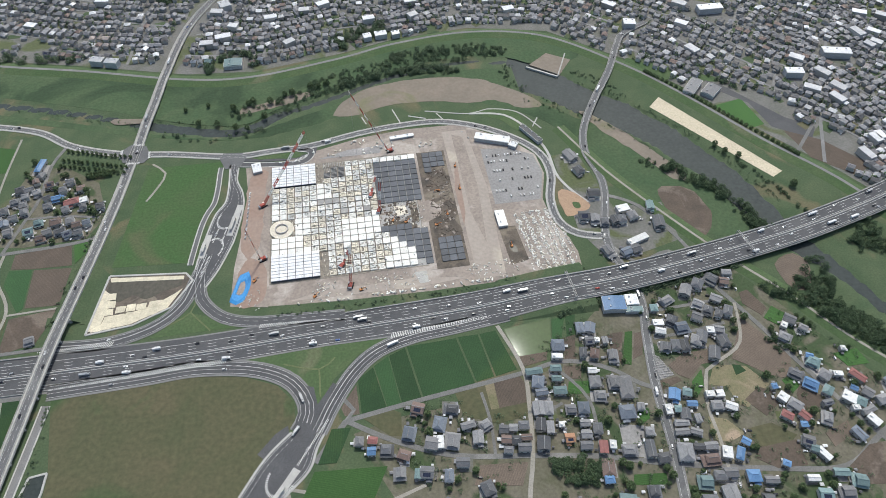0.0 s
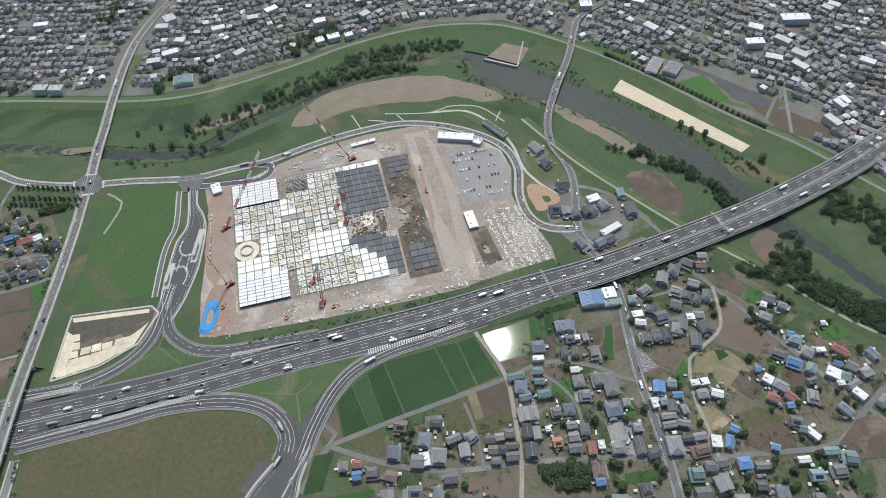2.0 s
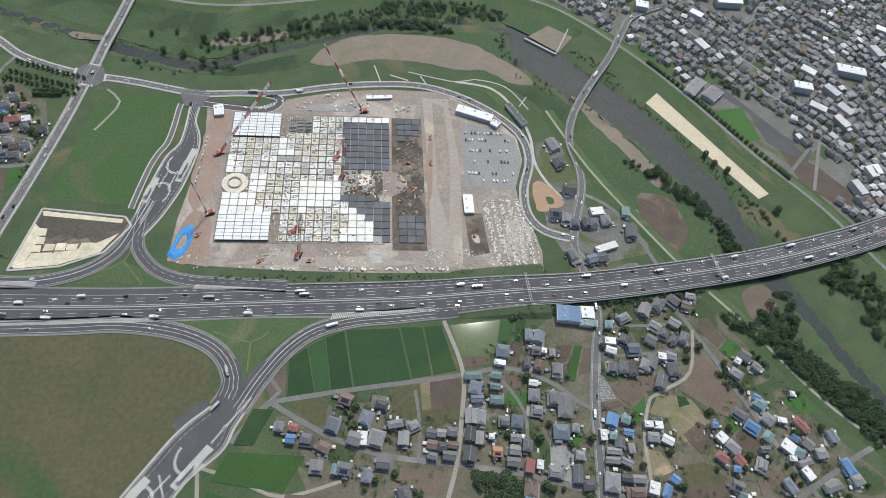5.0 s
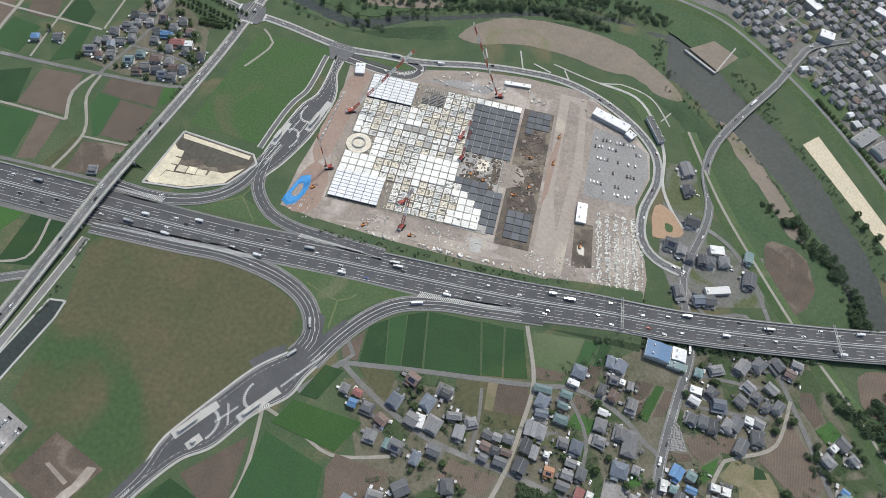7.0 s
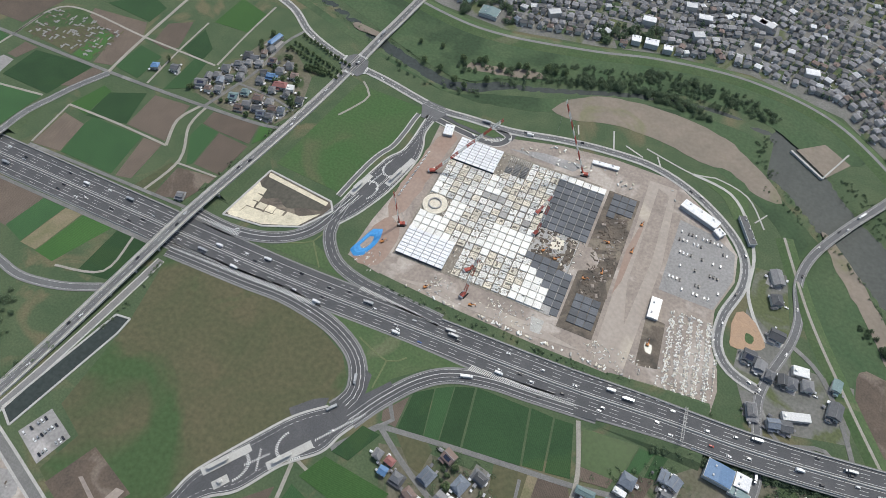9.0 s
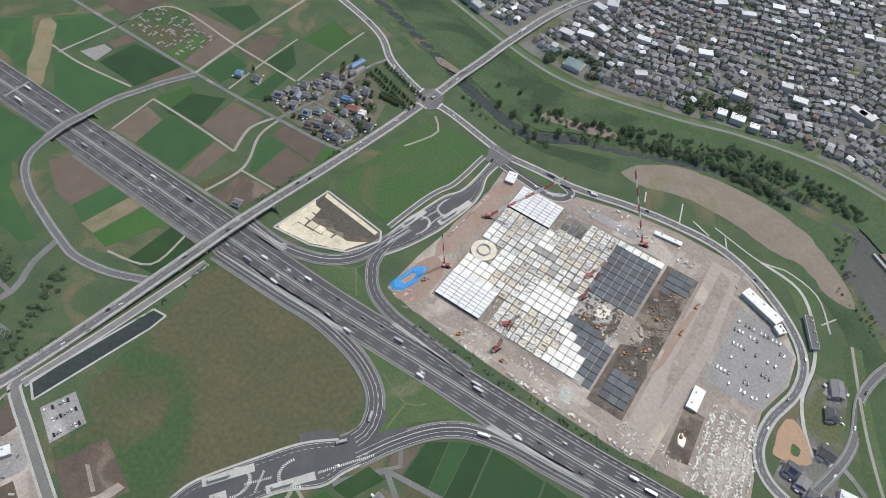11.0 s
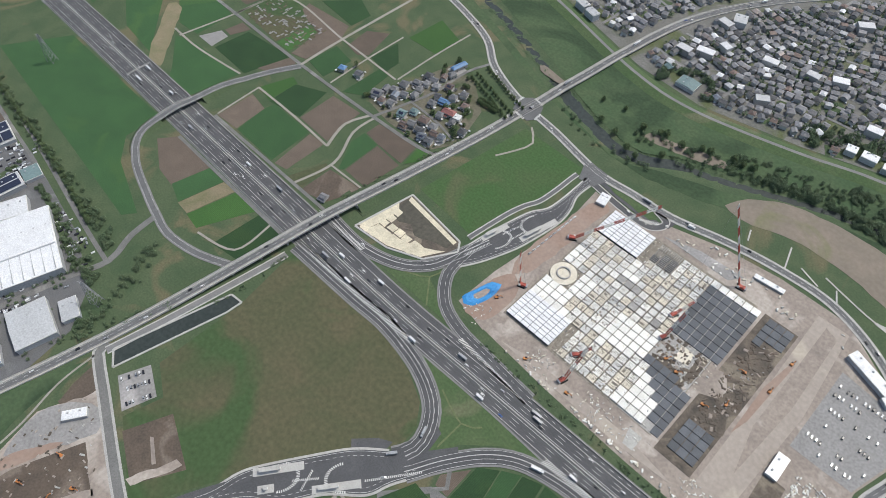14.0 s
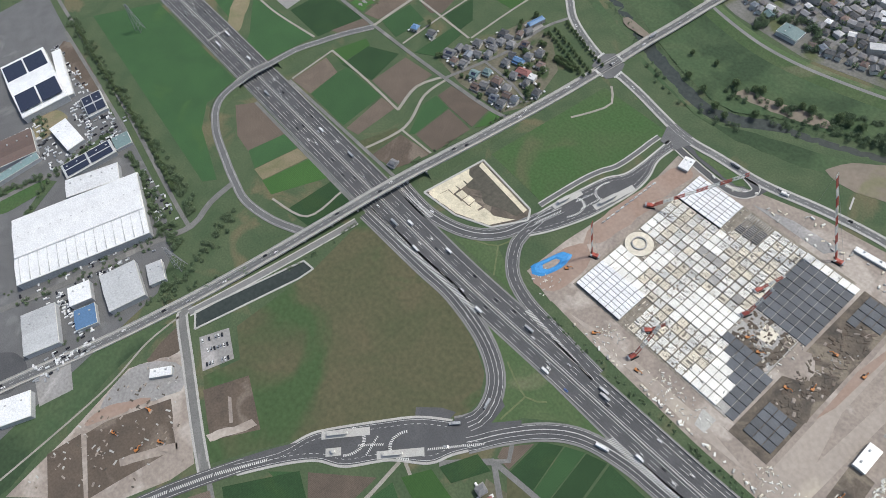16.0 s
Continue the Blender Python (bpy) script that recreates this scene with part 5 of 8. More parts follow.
FARMS = [(359, 378, 14, 13, -47, 0), (371, 372, 9, 8, -20, 2), (379, 383, 10, 6, -14, 8), (353, 352, 11, 8, -33, 8), (359, 335, 8, 12, -26, 0), (348, 333, 7, 9, -33, 0), (341, 315, 10, 9, -20, 8), (319, 309, 10, 13, -32, 0), (339, 301, 10, 13, 7, 0), (302, 247, 10, 6, -8, 5), (310, 246, 9, 7, -8, 5), (303, 235, 10, 8, -8, 8), (316, 232, 10, 7, -31, 5), (418, 315, 11, 10, -40, 8), (409, 309, 6, 7, -40, 5), (404, 296, 12, 11, -39, 8)]
FARMS_A = [(427, 303, 8, 6, -47, 8), (454, 274, 5, 5, -8, 5), (418, 265, 12, 12, -39, 3), (416, 271, 6, 5, -26, 4), (394, 254, 14, 9, -38, 0), (403, 242, 13, 11, -38, 4), (421, 249, 10, 10, -46, 8), (434, 248, 9, 5, -8, 5), (452, 243, 15, 7, -53, 7), (415, 233, 8, 10, -45, 3), (441, 231, 6, 5, -46, 4), (432, 223, 13, 11, -45, 5), (452, 225, 9, 9, -53, 8), (440, 217, 9, 9, -45, 3), (443, 208, 13, 5, 17, 8), (432, 212, 7, 5, -9, 5)]
FARMS_B = [(462, 216, 10, 9, 10, 8), (480, 232, 11, 7, -76, 1), (369, 233, 9, 9, -51, 5), (377, 224, 12, 9, -51, 8), (364, 215, 10, 7, -44, 7), (380, 212, 9, 7, -57, 7), (375, 204, 6, 5, -9, 4), (400, 207, 9, 13, -31, 8), (408, 221, 9, 5, 6, 0), (366, 245, 5, 5, -8, 4), (442, 198, 12, 8, -67, 5), (421, 188, 13, 7, -66, 1), (462, 186, 16, 7, 13, 8), (484, 203, 15, 8, -76, 4), (488, 191, 9, 10, -68, 8), (471, 167, 7, 15, -25, 8)]
FARMS_C = [(371, 189, 10, 9, -31, 8), (373, 181, 6, 6, -31, 3), (379, 175, 13, 6, -64, 5), (293, 190, 9, 11, -19, 5), (304, 187, 6, 12, -30, 4), (314, 197, 7, 6, -42, 4), (288, 172, 11, 8, -9, 8), (307, 166, 11, 10, -9, 4), (341, 172, 6, 5, -30, 4), (358, 156, 10, 5, -9, 5), (385, 157, 13, 6, -9, 3), (321, 160, 12, 5, -9, 8)]
BRIDGE_HAMLET = [(262, 594, 12, 18, 21, 8), (265, 565, 11, 12, 21, 0), (249, 489, 12, 12, -4, 0), (261, 482, 12, 14, -4, 8), (270, 477, 10, 12, -4, 0), (271, 523, 14, 12, -4, 0), (283, 477, 9, 10, 6, 0), (291, 477, 10, 11, 6, 0), (306, 481, 10, 11, 11, 8), (298, 493, 15, 10, 11, 5), (300, 445, 26, 8, 21, 5), (281, 429, 11, 9, 16, 1), (292, 431, 10, 10, 16, 0), (261, 433, 10, 18, 16, 8), (332, 493, 8, 12, -4, 3), (333, 466, 12, 16, -4, 0)]
HAMLET = [(-444, 568, 14, 10, 16, 8), (-434, 588, 9, 8, 16, 8), (-432, 603, 10, 10, 16, 0), (-422, 617, 11, 9, 16, 0), (-408, 599, 8, 9, 16, 0), (-395, 565, 10, 10, 16, 3), (-387, 578, 9, 9, 16, 3), (-367, 576, 12, 10, 16, 2), (-360, 561, 12, 10, 16, 0), (-351, 576, 9, 9, 16, 8), (-373, 616, 13, 9, 16, 4), (-355, 607, 17, 9, 16, 7), (-341, 608, 9, 9, 16, 5), (-360, 596, 8, 8, 16, 0), (-348, 629, 9, 8, 16, 2), (-320, 595, 9, 9, 16, 0)]
HAMLET_EDGE = [(-406, 678, 22, 7, 76, 4), (-401, 660, 9, 8, 76, 0), (-400, 630, 9, 8, 16, 8), (-421, 637, 10, 9, 16, 0), (-387, 641, 9, 9, 16, 2), (-512, 567, 9, 8, 16, 4), (-488, 575, 9, 9, 16, 0), (-382, 604, 9, 8, 16, 0), (-419, 568, 8, 8, 16, 8), (-360, 411, 9, 9, 16, 8)]
VILLAGE_SOUTH = [(35, 181, 13, 12, 36, 0), (73, 192, 10, 12, 16, 0)]

HAMLETS = {"village houses": VILLAGE_WEST + VILLAGE_WEST_A + VILLAGE_MIDDLE + VILLAGE_MIDDLE_A + VILLAGE_MIDDLE_B + VILLAGE_SOUTH, "estate houses": ESTATE + ESTATE_A, "farm houses": FARMS + FARMS_A + FARMS_B + FARMS_C,
           "bridge hamlet houses": BRIDGE_HAMLET, "hamlet houses": HAMLET + HAMLET_EDGE}
taken = []
for grp, rows in HAMLETS.items():
    for x, y, w, d, a, c in rows:
        house(x, y, w, d, a, c, True, grp)
        taken.append((x, y, (w + d) / 2))


def free(x, y, r):
    return all((x - a) ** 2 + (y - b) ** 2 > (r + s * 0.6) ** 2 for a, b, s in taken)


# south edge of the village, along its lanes
near_lines = [l for l in lane_lines] + [[tuple(p) for p in el]]
planned = len(taken)
for i in range(260):
    x, y = rng.uniform(-5, 520), rng.uniform(95, 180)
    w, d = rng.uniform(8, 13), rng.uniform(8, 14)
    if y > 178 - 0.06 * (x - 180):
        continue
    if free(x, y, 9) and min(dist_line((x, y), l) for l in near_lines) > 8.5 and not any(inside((x, y), p) for _, _, p in SOUTH_FIELDS) and len(taken) < planned + 45:
        house(x, y, w, d, rng.choice((-10, 80)) + rng.uniform(-8, 8), rng.choice((0, 0, 0, 1, 2, 8, 8, 3, 5)), False)
        taken.append((x, y, 12))


HAMLET_PLAN = [(-452, 560), (-432, 612), (-413, 650), (-350, 645), (-318, 590), (-332, 552), (-400, 548)]
for i in range(400):
    x, y = rng.uniform(-455, -312), rng.uniform(548, 690)
    if free(x, y, 5.2) and inside((x, y), HAMLET_PLAN) and min(dist_line((x, y), l) for l in near_lines) > 7:
        house(x, y, rng.uniform(7, 10), rng.uniform(7, 10), 16 + rng.choice((0, 90)), rng.choice((0, 0, 8, 2, 1, 0, 3)), False, "hamlet houses")
        taken.append((x, y, 9))

# sheds, carports and paved yards round the houses
yards, sheds_pale, sheds_dark = [], [], []
for x, y, sz in list(taken):
    for k in range(3):
        a, r = rng.uniform(0, 360), sz * 0.5 + rng.uniform(1.5, 5)
        px, py = x + r * math.cos(radians(a)), y + r * math.sin(radians(a))
        if min(dist_line((px, py), l) for l in near_lines) < 4.5 or not free(px, py, 0):
            continue
        w = rng.uniform(1.2, 2.6)
        (sheds_pale if rng.random() < 0.45 else sheds_dark).append(shift(hip_roof(w, w * rng.uniform(0.8, 1.6), 2.3, 0.5, 0.3, 1), px, py, 0.05, rng.choice((-10, 80)) + rng.uniform(-6, 6)))
    if rng.random() < 0.75:
        w, d = sz * rng.uniform(0.4, 0.7), sz * rng.uniform(0.45, 0.75)
        yards.append(shift(box(-w, w, -d, d, -0.1, 0.14 + 0.02 * rng.random()), x + rng.uniform(-3, 3), y + rng.uniform(-4, 2), 0.02, rng.choice((-10, 80))))
tagged(mesh("garden_sheds", *join(*sheds_pale), FAR_ROOF_PALE), "small pale garden sheds and carports", "sheds", kind="stuff")
tagged(mesh("garden_sheds", *join(*sheds_dark), FAR_ROOF), "small dark garden sheds and carports", "sheds", kind="stuff")
tagged(mesh("house_yards", *join(*yards[::2]), TOWN_GROUND), "paved and gravel yards round village houses", "yard", kind="stuff")
tagged(mesh("house_yards", *join(*yards[1::2]), GRAVEL), "pale gravel yards round village houses", "yard", kind="stuff")
CEMETERY = [(262, 300), (269, 296), (277, 274), (257, 270)]
patch("cemetery_ground", CEMETERY, 0.2, GRAVEL, "grey gravel ground of a small cemetery", "cemetery")
graves = [shift(slab(-0.55, 0.55, -0.5, 0.5, 0, rng.uniform(0.8, 1.7)), x, y, 0.15, 10) for x, y in [(257 + 2.3 * i + rng.uniform(-0.4, 0.4), 271 + 2.6 * j) for i in range(9) for j in range(12)] if inside((x, y), CEMETERY) and rng.random() < 0.9]
tagged(mesh("gravestones", *join(*graves), GREY_SLAB), "close rows of grey gravestones", "gravestone", kind="stuff")

# ---- the town beyond the river ----
def far_house(x, y, w, d, turn, z=0.1):
    h = rng.choice((5.2, 5.6, 6.0, 3.4))
    walls = shift(box(-w / 2, w / 2, -d / 2, d / 2, 0, h), x, y, z, turn)
    roof = shift(hip_roof(w, d, h, min(w, d) * 0.25, 0.6, rng.choice((0.3, 0.4, 1))), x, y, z, turn)
    return walls, roof


town_walls, town_roofs, pale_roofs, blue_roofs = [], [], [], []
lev_pts = [tuple(p) for p in levee_line]
over_pts = [tuple(p) for p in over_line]
SCHOOL = [(430, 705), (500, 735), (600, 650), (575, 565), (525, 590), (470, 660)]
PARKS = [[(-600, 940), (-520, 940), (-500, 990), (-600, 1010)], [(-500, 935), (-455, 925), (-440, 960), (-490, 985)], [(-205, 850), (-155, 850), (-150, 885), (-205, 890)], [(-20, 885), (60, 900), (60, 935), (0, 935)], [(560, 560), (625, 500), (650, 570), (600, 610)]]


def town_at(u, v):
    """The bent street grid of the town: u along the river, v away from it."""
    a = radians(np.interp(u, [-500, -150, 150, 350, 600, 900], [-16, -8, 6, -25, -52, -55]))
    bx = float(np.interp(u, [-700, -400, -150, 0, 190, 320, 420, 520, 640, 800, 1100], [-700, -400, -150, 0, 180, 290, 390, 455, 530, 610, 760]))
    by = float(np.interp(u, [-700, -400, -150, 0, 190, 320, 420, 520, 640, 800, 1100], [975, 885, 832, 862, 900, 878, 785, 695, 575, 450, 280]))
    nx, ny = -math.sin(a) * 0.6, 0.5 + 0.5 * math.cos(a)
    k = math.hypot(nx, ny)
    wob = 26 * noise.noise((u * 0.006, v * 0.007, 4.0))
    return bx + nx / k * v + wob, by + ny / k * v + 16 * noise.noise((u * 0.008, v * 0.008, 7.0))


el_pts = [tuple(p) for p in el]
BLOCK_SPOTS = [(580, 892, 30), (-373, 897, 15), (-351, 890, 15), (631, 711, 20), (437, 871, 17), (718, 748, 28), (-195, 1024, 17), (26, 900, 13), (47, 903, 16), (70, 901, 13)]


def in_town(x, y, gap):
    return -720 < x < 1150 and y < 1600 and all((x - a) ** 2 + (y - b) ** 2 > (r + 3) ** 2 for a, b, r in BLOCK_SPOTS) and inside((x, y), TOWN) and not inside((x, y), SCHOOL) and not any(inside((x, y), q) for q in PARKS) and dist_line((x, y), over_pts) > gap + 10 and dist_line((x, y), el_pts) > gap + 2


cand, streets, clutter, drives = [], [], [], []
for j in range(56):
    v = 26 + (j // 2) * 28.4 + (j % 2) * 11.4
    u = -700.0
    while u < 1100:
        u += rng.uniform(9.2, 13.2) + (6.0 if rng.random() < 0.1 else 0)
        if v > 640 or rng.random() < 0.05 + 0.2 * max(0.0, noise.noise((u * 0.012, v * 0.015, 2.0)) - 0.1):
            continue
        x, y = town_at(u, v + rng.uniform(-1.5, 1.5))
        x2, y2 = town_at(u + 4, v)
        if not in_town(x, y, 10) or dist_line((x, y), lev_pts) < 22:
            continue
        cand.append((v, x, y, math.degrees(math.atan2(y2 - y, x2 - x)) + rng.uniform(-9, 9)))
for j in range(28):
    v = 26 + j * 28.4 + 19.8
    run = []
    for i in range(140):
        p = Vector(town_at(-700 + 13 * i, v))
        if in_town(p.x, p.y, 4):
            run.append(p)
        if (not in_town(p.x, p.y, 4) or i == 139) and len(run) > 2:
            streets.append(ribbon(run, 2.0, -2.0, 0.46, 0.3))
            run = []
        elif not in_town(p.x, p.y, 4):
            run = []
for i in range(26):
    u = -690 + 70 * i
    run = [Vector(town_at(u + 10 * noise.noise((i * 3.3, k * 0.15, 0)), 18 + 16 * k)) for k in range(40)]
    run = [p for p in run if in_town(p.x, p.y, 3)]
    if len(run) > 3:
        streets.append(ribbon(run, 2.2, -2.2, 0.5, 0.3))
cand.sort()
for k, (v, x, y, a) in enumerate(cand):
    w, d = rng.uniform(6.2, 9.6), rng.uniform(6.0, 8.8)
    if rng.random() < 0.75:
        c = rng.uniform(-5, 5)
        clutter.append(shift(slab(-1.0, rng.uniform(1.0, 1.6), -0.8, 0.8, 0, rng.uniform(1.2, 2.2)), x + c, y + rng.choice((-1, 1)) * 5.6, 0.1, a))
    if k < 40:
        house(x, y, w, d, a, rng.choice((0, 0, 0, 0, 8, 8, 2, 1, 5, 3, 2)), False, "town houses")
        continue
    q = rng.random()
    if q < 0.02:
        w, d = rng.uniform(14, 24), rng.uniform(10, 13)
        town_walls.append(shift(box(-w / 2, w / 2, -d / 2, d / 2, 0, 9), x, y, 0.1, a))
        pale_roofs.append(shift(flat_roof(w, d, 9), x, y, 0.1, a))
        continue
    wl_, rf_ = far_house(x, y, w, d, a)
    town_walls.append(wl_)
    if q > 0.75:
        wl2, rf2 = far_house(x + rng.uniform(-4, 4), y + rng.uniform(-4, 4), w * 0.6, d * 0.6, a + 90)
        town_walls.append(wl2)
        town_roofs.append(rf2)
    (pale_roofs if 0.02 < q < 0.1 else blue_roofs if 0.13 < q < 0.18 else town_roofs).append(rf_)
gardens = []
for i in range(520):
    u, v = rng.uniform(-690, 1050), rng.uniform(20, 560)
    x, y = town_at(u, v)
    if in_town(x, y, 12) and dist_line((x, y), lev_pts) > 20:
        w, d = rng.uniform(4, 14), rng.uniform(4, 11)
        gardens.append(shift(box(-w, w, -d, d, -0.1, 0.12), x, y, 0.1 + 0.0004 * i, rng.uniform(0, 90)))
tagged(mesh("town_gardens", *join(*gardens), ROUGH_GRASS), "green gardens and small lawns in the town", "garden", kind="stuff")
tagged(mesh("town_streets", *join(*streets), ROAD_GREY), "grey asphalt town streets between the houses", "street", kind="stuff")
tagged(mesh("town_clutter", *join(*clutter), FAR_ROOF_PALE), "countless pale sheds and parked cars in the town", "sheds", kind="stuff")
far_town = thing("far_town", "dense far town of small grey-roofed houses", "town", kind="stuff")
part("walls", join(*town_walls), FAR_WALL, far_town)
part("roofs", join(*town_roofs), FAR_ROOF, far_town)
part("pale_roofs", join(*pale_roofs), FAR_ROOF_PALE, far_town)
part("brown_roofs", join(*blue_roofs), ROOFS[2], far_town)


# ---- larger buildings ----
def shed(name, label, category, corners, h, roof_mat, wall_mat=None, ridges=1, group="", extras=None):
    """A flat-pitched hall on a four-cornered plan: ground-floor walls, ribbed roof, fascia and roof vents."""
    a, b, c, d = [Vector(p) for p in corners]
    cen = (a + b + c + d) / 4
    L = ((b - a).length + (c - d).length) / 2
    Dp = ((d - a).length + (c - b).length) / 2
    turn = math.degrees(math.atan2((b - a).y + (c - d).y, (b - a).x + (c - d).x))
    t = thing(name, label, category, (cen.x, cen.y, 0.14), turn, group)
    part("wall", box(-L / 2, L / 2, -Dp / 2, Dp / 2, 0, h), wall_mat or GREY_METAL, t)
    part("fascia", slab(-L / 2 - 0.3, L / 2 + 0.3, -Dp / 2 - 0.3, Dp / 2 + 0.3, h - 0.8, h + 0.1), WHITE_SLAB, t)
    n = ridges
    for i in range(n):
        x0, x1 = -Dp / 2 + Dp * i / n, -Dp / 2 + Dp * (i + 1) / n
        m, r = (x0 + x1) / 2, (x1 - x0) * 0.04
        v = [(-L / 2, x0, h + 0.15), (L / 2, x0, h + 0.15), (L / 2, m, h + 0.2 + r), (-L / 2, m, h + 0.2 + r), (-L / 2, x1, h + 0.15), (L / 2, x1, h + 0.15)]
        part("roof", (v, [(0, 1, 2, 3), (3, 2, 5, 4), (1, 5, 2), (0, 3, 4)]), roof_mat, t)
    for i in range(max(2, int(L / 12))):
        px = -L / 2 + L * (i + 0.5) / max(2, int(L / 12))
        part("roof_vent", slab(px - 0.9, px + 0.9, Dp * 0.2 - 0.7, Dp * 0.2 + 0.7, h + 0.3, h + 1.8), GREY_METAL, t)
    if extras == "band":
        # raised white band along the middle of the roof
        part("skylight_band", slab(-L / 2 + 1, L / 2 - 1, -Dp * 0.13, Dp * 0.1, h + Dp * 0.008, h + Dp * 0.02 + 1.6, 0.5), WHITE_METAL, t, "raised bright roof band")
        for i in range(14):
            px = -L / 2 + L * (i + 0.5) / 14
            part("roof_seam", box(px - 0.15, px + 0.15, -Dp / 2 + 1, -Dp * 0.14, h + 0.2, h + Dp * 0.02 + 0.5), GREY_METAL, t)
    if extras == "solar":
        for i in range(2):
            for j in range(2):
                part("solar_panel", slab(-L * 0.46 + i * L * 0.48, -L * 0.46 + i * L * 0.48 + L * 0.44, -Dp * 0.44 + j * Dp * 0.46, -Dp * 0.44 + j * Dp * 0.46 + Dp * 0.4, h + Dp * 0.025 + 0.4, h + Dp * 0.025 + 0.7), BLACK_PANEL, t, "black rooftop solar panel")
    return t


shed("warehouse", "huge white ribbed warehouse with pale roof bays", "warehouse", [(-600, 60), (-555, 182), (-474, 164), (-514, 8)], 11, WHITE_METAL, ridges=2, extras="band")
shed("warehouse", "white warehouse annex with a stepped roof", "warehouse", [(-612, 118), (-592, 175), (-566, 168), (-588, 108)], 9, PALE_METAL)
shed("factory", "pale factory roofed with black solar panels", "factory", [(-866, 124), (-858, 183), (-744, 181), (-748, 121)], 10, WHITE_METAL, extras="solar")
shed("factory_annex", "row of pale storage bays beside the factory", "storage", [(-849, 183), (-844, 196), (-748, 192), (-748, 182)], 5, WHITE_METAL)
shed("factory", "white flat-roofed factory hall", "factory", [(-712, 138), (-708, 158), (-662, 160), (-655, 136)], 7, WHITE_METAL)
shed("factory", "long low office with solar panels", "factory", [(-641, 122), (-634, 185), (-612, 182), (-615, 120)], 7, GREY_METAL, extras="solar")
shed("factory", "grey flat-roofed factory with roof vents", "factory", [(-462, 92), (-453, 129), (-407, 122), (-414, 84)], 8, GREY_METAL)
shed("factory", "grey ribbed factory hall", "factory", [(-478, 8), (-467, 41), (-420, 31), (-430, -4)], 8, GREY_METAL, ridges=2)
shed("factory", "white hall with a pale roof", "factory", [(-473, 60), (-466, 82), (-444, 76), (-450, 54)], 8, WHITE_METAL)
shed("factory", "bright blue roofed workshop", "factory", [(-444, 54), (-438, 74), (-414, 69), (-421, 47)], 6, ROOFS[4])
shed("factory", "white roofed hall beside the levee", "factory", [(-404, -44), (-391, -15), (-367, -22), (-377, -52)], 8, WHITE_METAL)
shed("factory", "small grey office with a dark panel roof", "office", [(-731, 184), (-727, 211), (-689, 207), (-692, 183)], 5, GREY_METAL, extras="solar")
shed("factory", "small pale green roofed hall", "workshop", [(-637, 187), (-633, 207), (-613, 203), (-615, 184)], 5, ROOFS[3])
shed("factory", "small grey metal workshop", "workshop", [(-440, 136), (-434, 152), (-410, 146), (-414, 130)], 6, GREY_METAL)
shed("factory", "rusty brown roofed factory block", "factory", [(-742, 66), (-728, 112), (-688, 114), (-694, 62)], 7, ROOFS[2], ridges=3)
shed("factory", "long shed with teal roof", "factory", [(-687, 40), (-686, 106), (-675, 108), (-674, 40)], 6, ROOFS[3])
shed("factory", "grey metal factory hall", "factory", [(-560, -110), (-545, -40), (-510, -45), (-525, -115)], 8, GREY_METAL, ridges=2)
shed("site_office", "long pale blue site office cabin", "site office", [(-330, 86), (-318, 104), (-311, 100), (-322, 82)], 5, WHITE_METAL)
shed("workshop", "bright blue roofed workshop hall", "workshop", [(230, 354), (232, 371), (256, 370), (254, 352)], 7, ROOFS[4])
shed("workshop", "white roofed workshop hall", "workshop", [(256, 357), (257, 370), (270, 369), (269, 356)], 7, WHITE_METAL)
shed("workshop", "low teal roofed lean-to", "workshop", [(253, 349), (254, 356), (272, 355), (271, 348)], 5, ROOFS[3])
shed("community_hall", "teal roofed community hall among trees", "hall", [(-188, 853), (-188, 872), (-162, 874), (-162, 855)], 6, ROOFS[3])
shed("school", "grey flat-roofed school block", "school", [(455, 695), (480, 722), (492, 712), (467, 685)], 7, ROOFS[8])
shed("school", "grey flat-roofed school wing", "school", [(480, 690), (500, 708), (512, 694), (492, 676)], 6, ROOFS[8])
for c in ([(20, 905), (32, 907), (33, 895), (21, 893)], [(38, 908), (56, 910), (57, 898), (39, 896)], [(64, 905), (76, 907), (77, 897), (65, 895)]):
    shed("town_hall_block", "white flat-roofed block at the levee", "building", c, 8, WHITE_METAL)
for c in ([(560, 900), (600, 900), (600, 885), (560, 885)], [(-380, 905), (-362, 900), (-366, 889), (-384, 894)], [(-358, 898), (-340, 893), (-344, 882), (-362, 887)], [(620, 720), (645, 715), (642, 702), (617, 707)], [(430, 880), (448, 876), (444, 862), (426, 866)], [(700, 760), (740, 750), (736, 735), (696, 745)], [(-206, 1030), (-190, 1036), (-184, 1018), (-200, 1012)]):
    shed("town_block", "large pale flat-roofed block in the town", "building", c, 10, WHITE_METAL if c[0][0] > 0 else GREY_METAL)


ind = [[], [], []]
lots = [((-566, 196), (-470, 172)), ((-508, 0), (-470, 150)), ((-660, 110), (-640, 190)), ((-735, 165), (-660, 185)), ((-860, 190), (-740, 205)), ((-480, 44), (-420, 52)), ((-500, 90), (-465, 130)), ((-740, 105), (-660, 130)), ((-420, -10), (-395, 60)), ((-690, 190), (-640, 215))]
for (x0, y0), (x1, y1) in lots:
    for i in range(60):
        x, y = rng.uniform(x0, x1), rng.uniform(y0, y1)
        if min(dist_line((x, y), l) for l in lane_lines) > 5:
            ind[rng.choice((0, 0, 1, 2))].append(shift(slab(-2.1, 2.1, -0.9, 0.9, 0.25, rng.choice((1.4, 1.5, 1.9)), 0.3), x, y, 0.15, rng.choice((78, 82, -10)) + rng.uniform(-4, 4)))
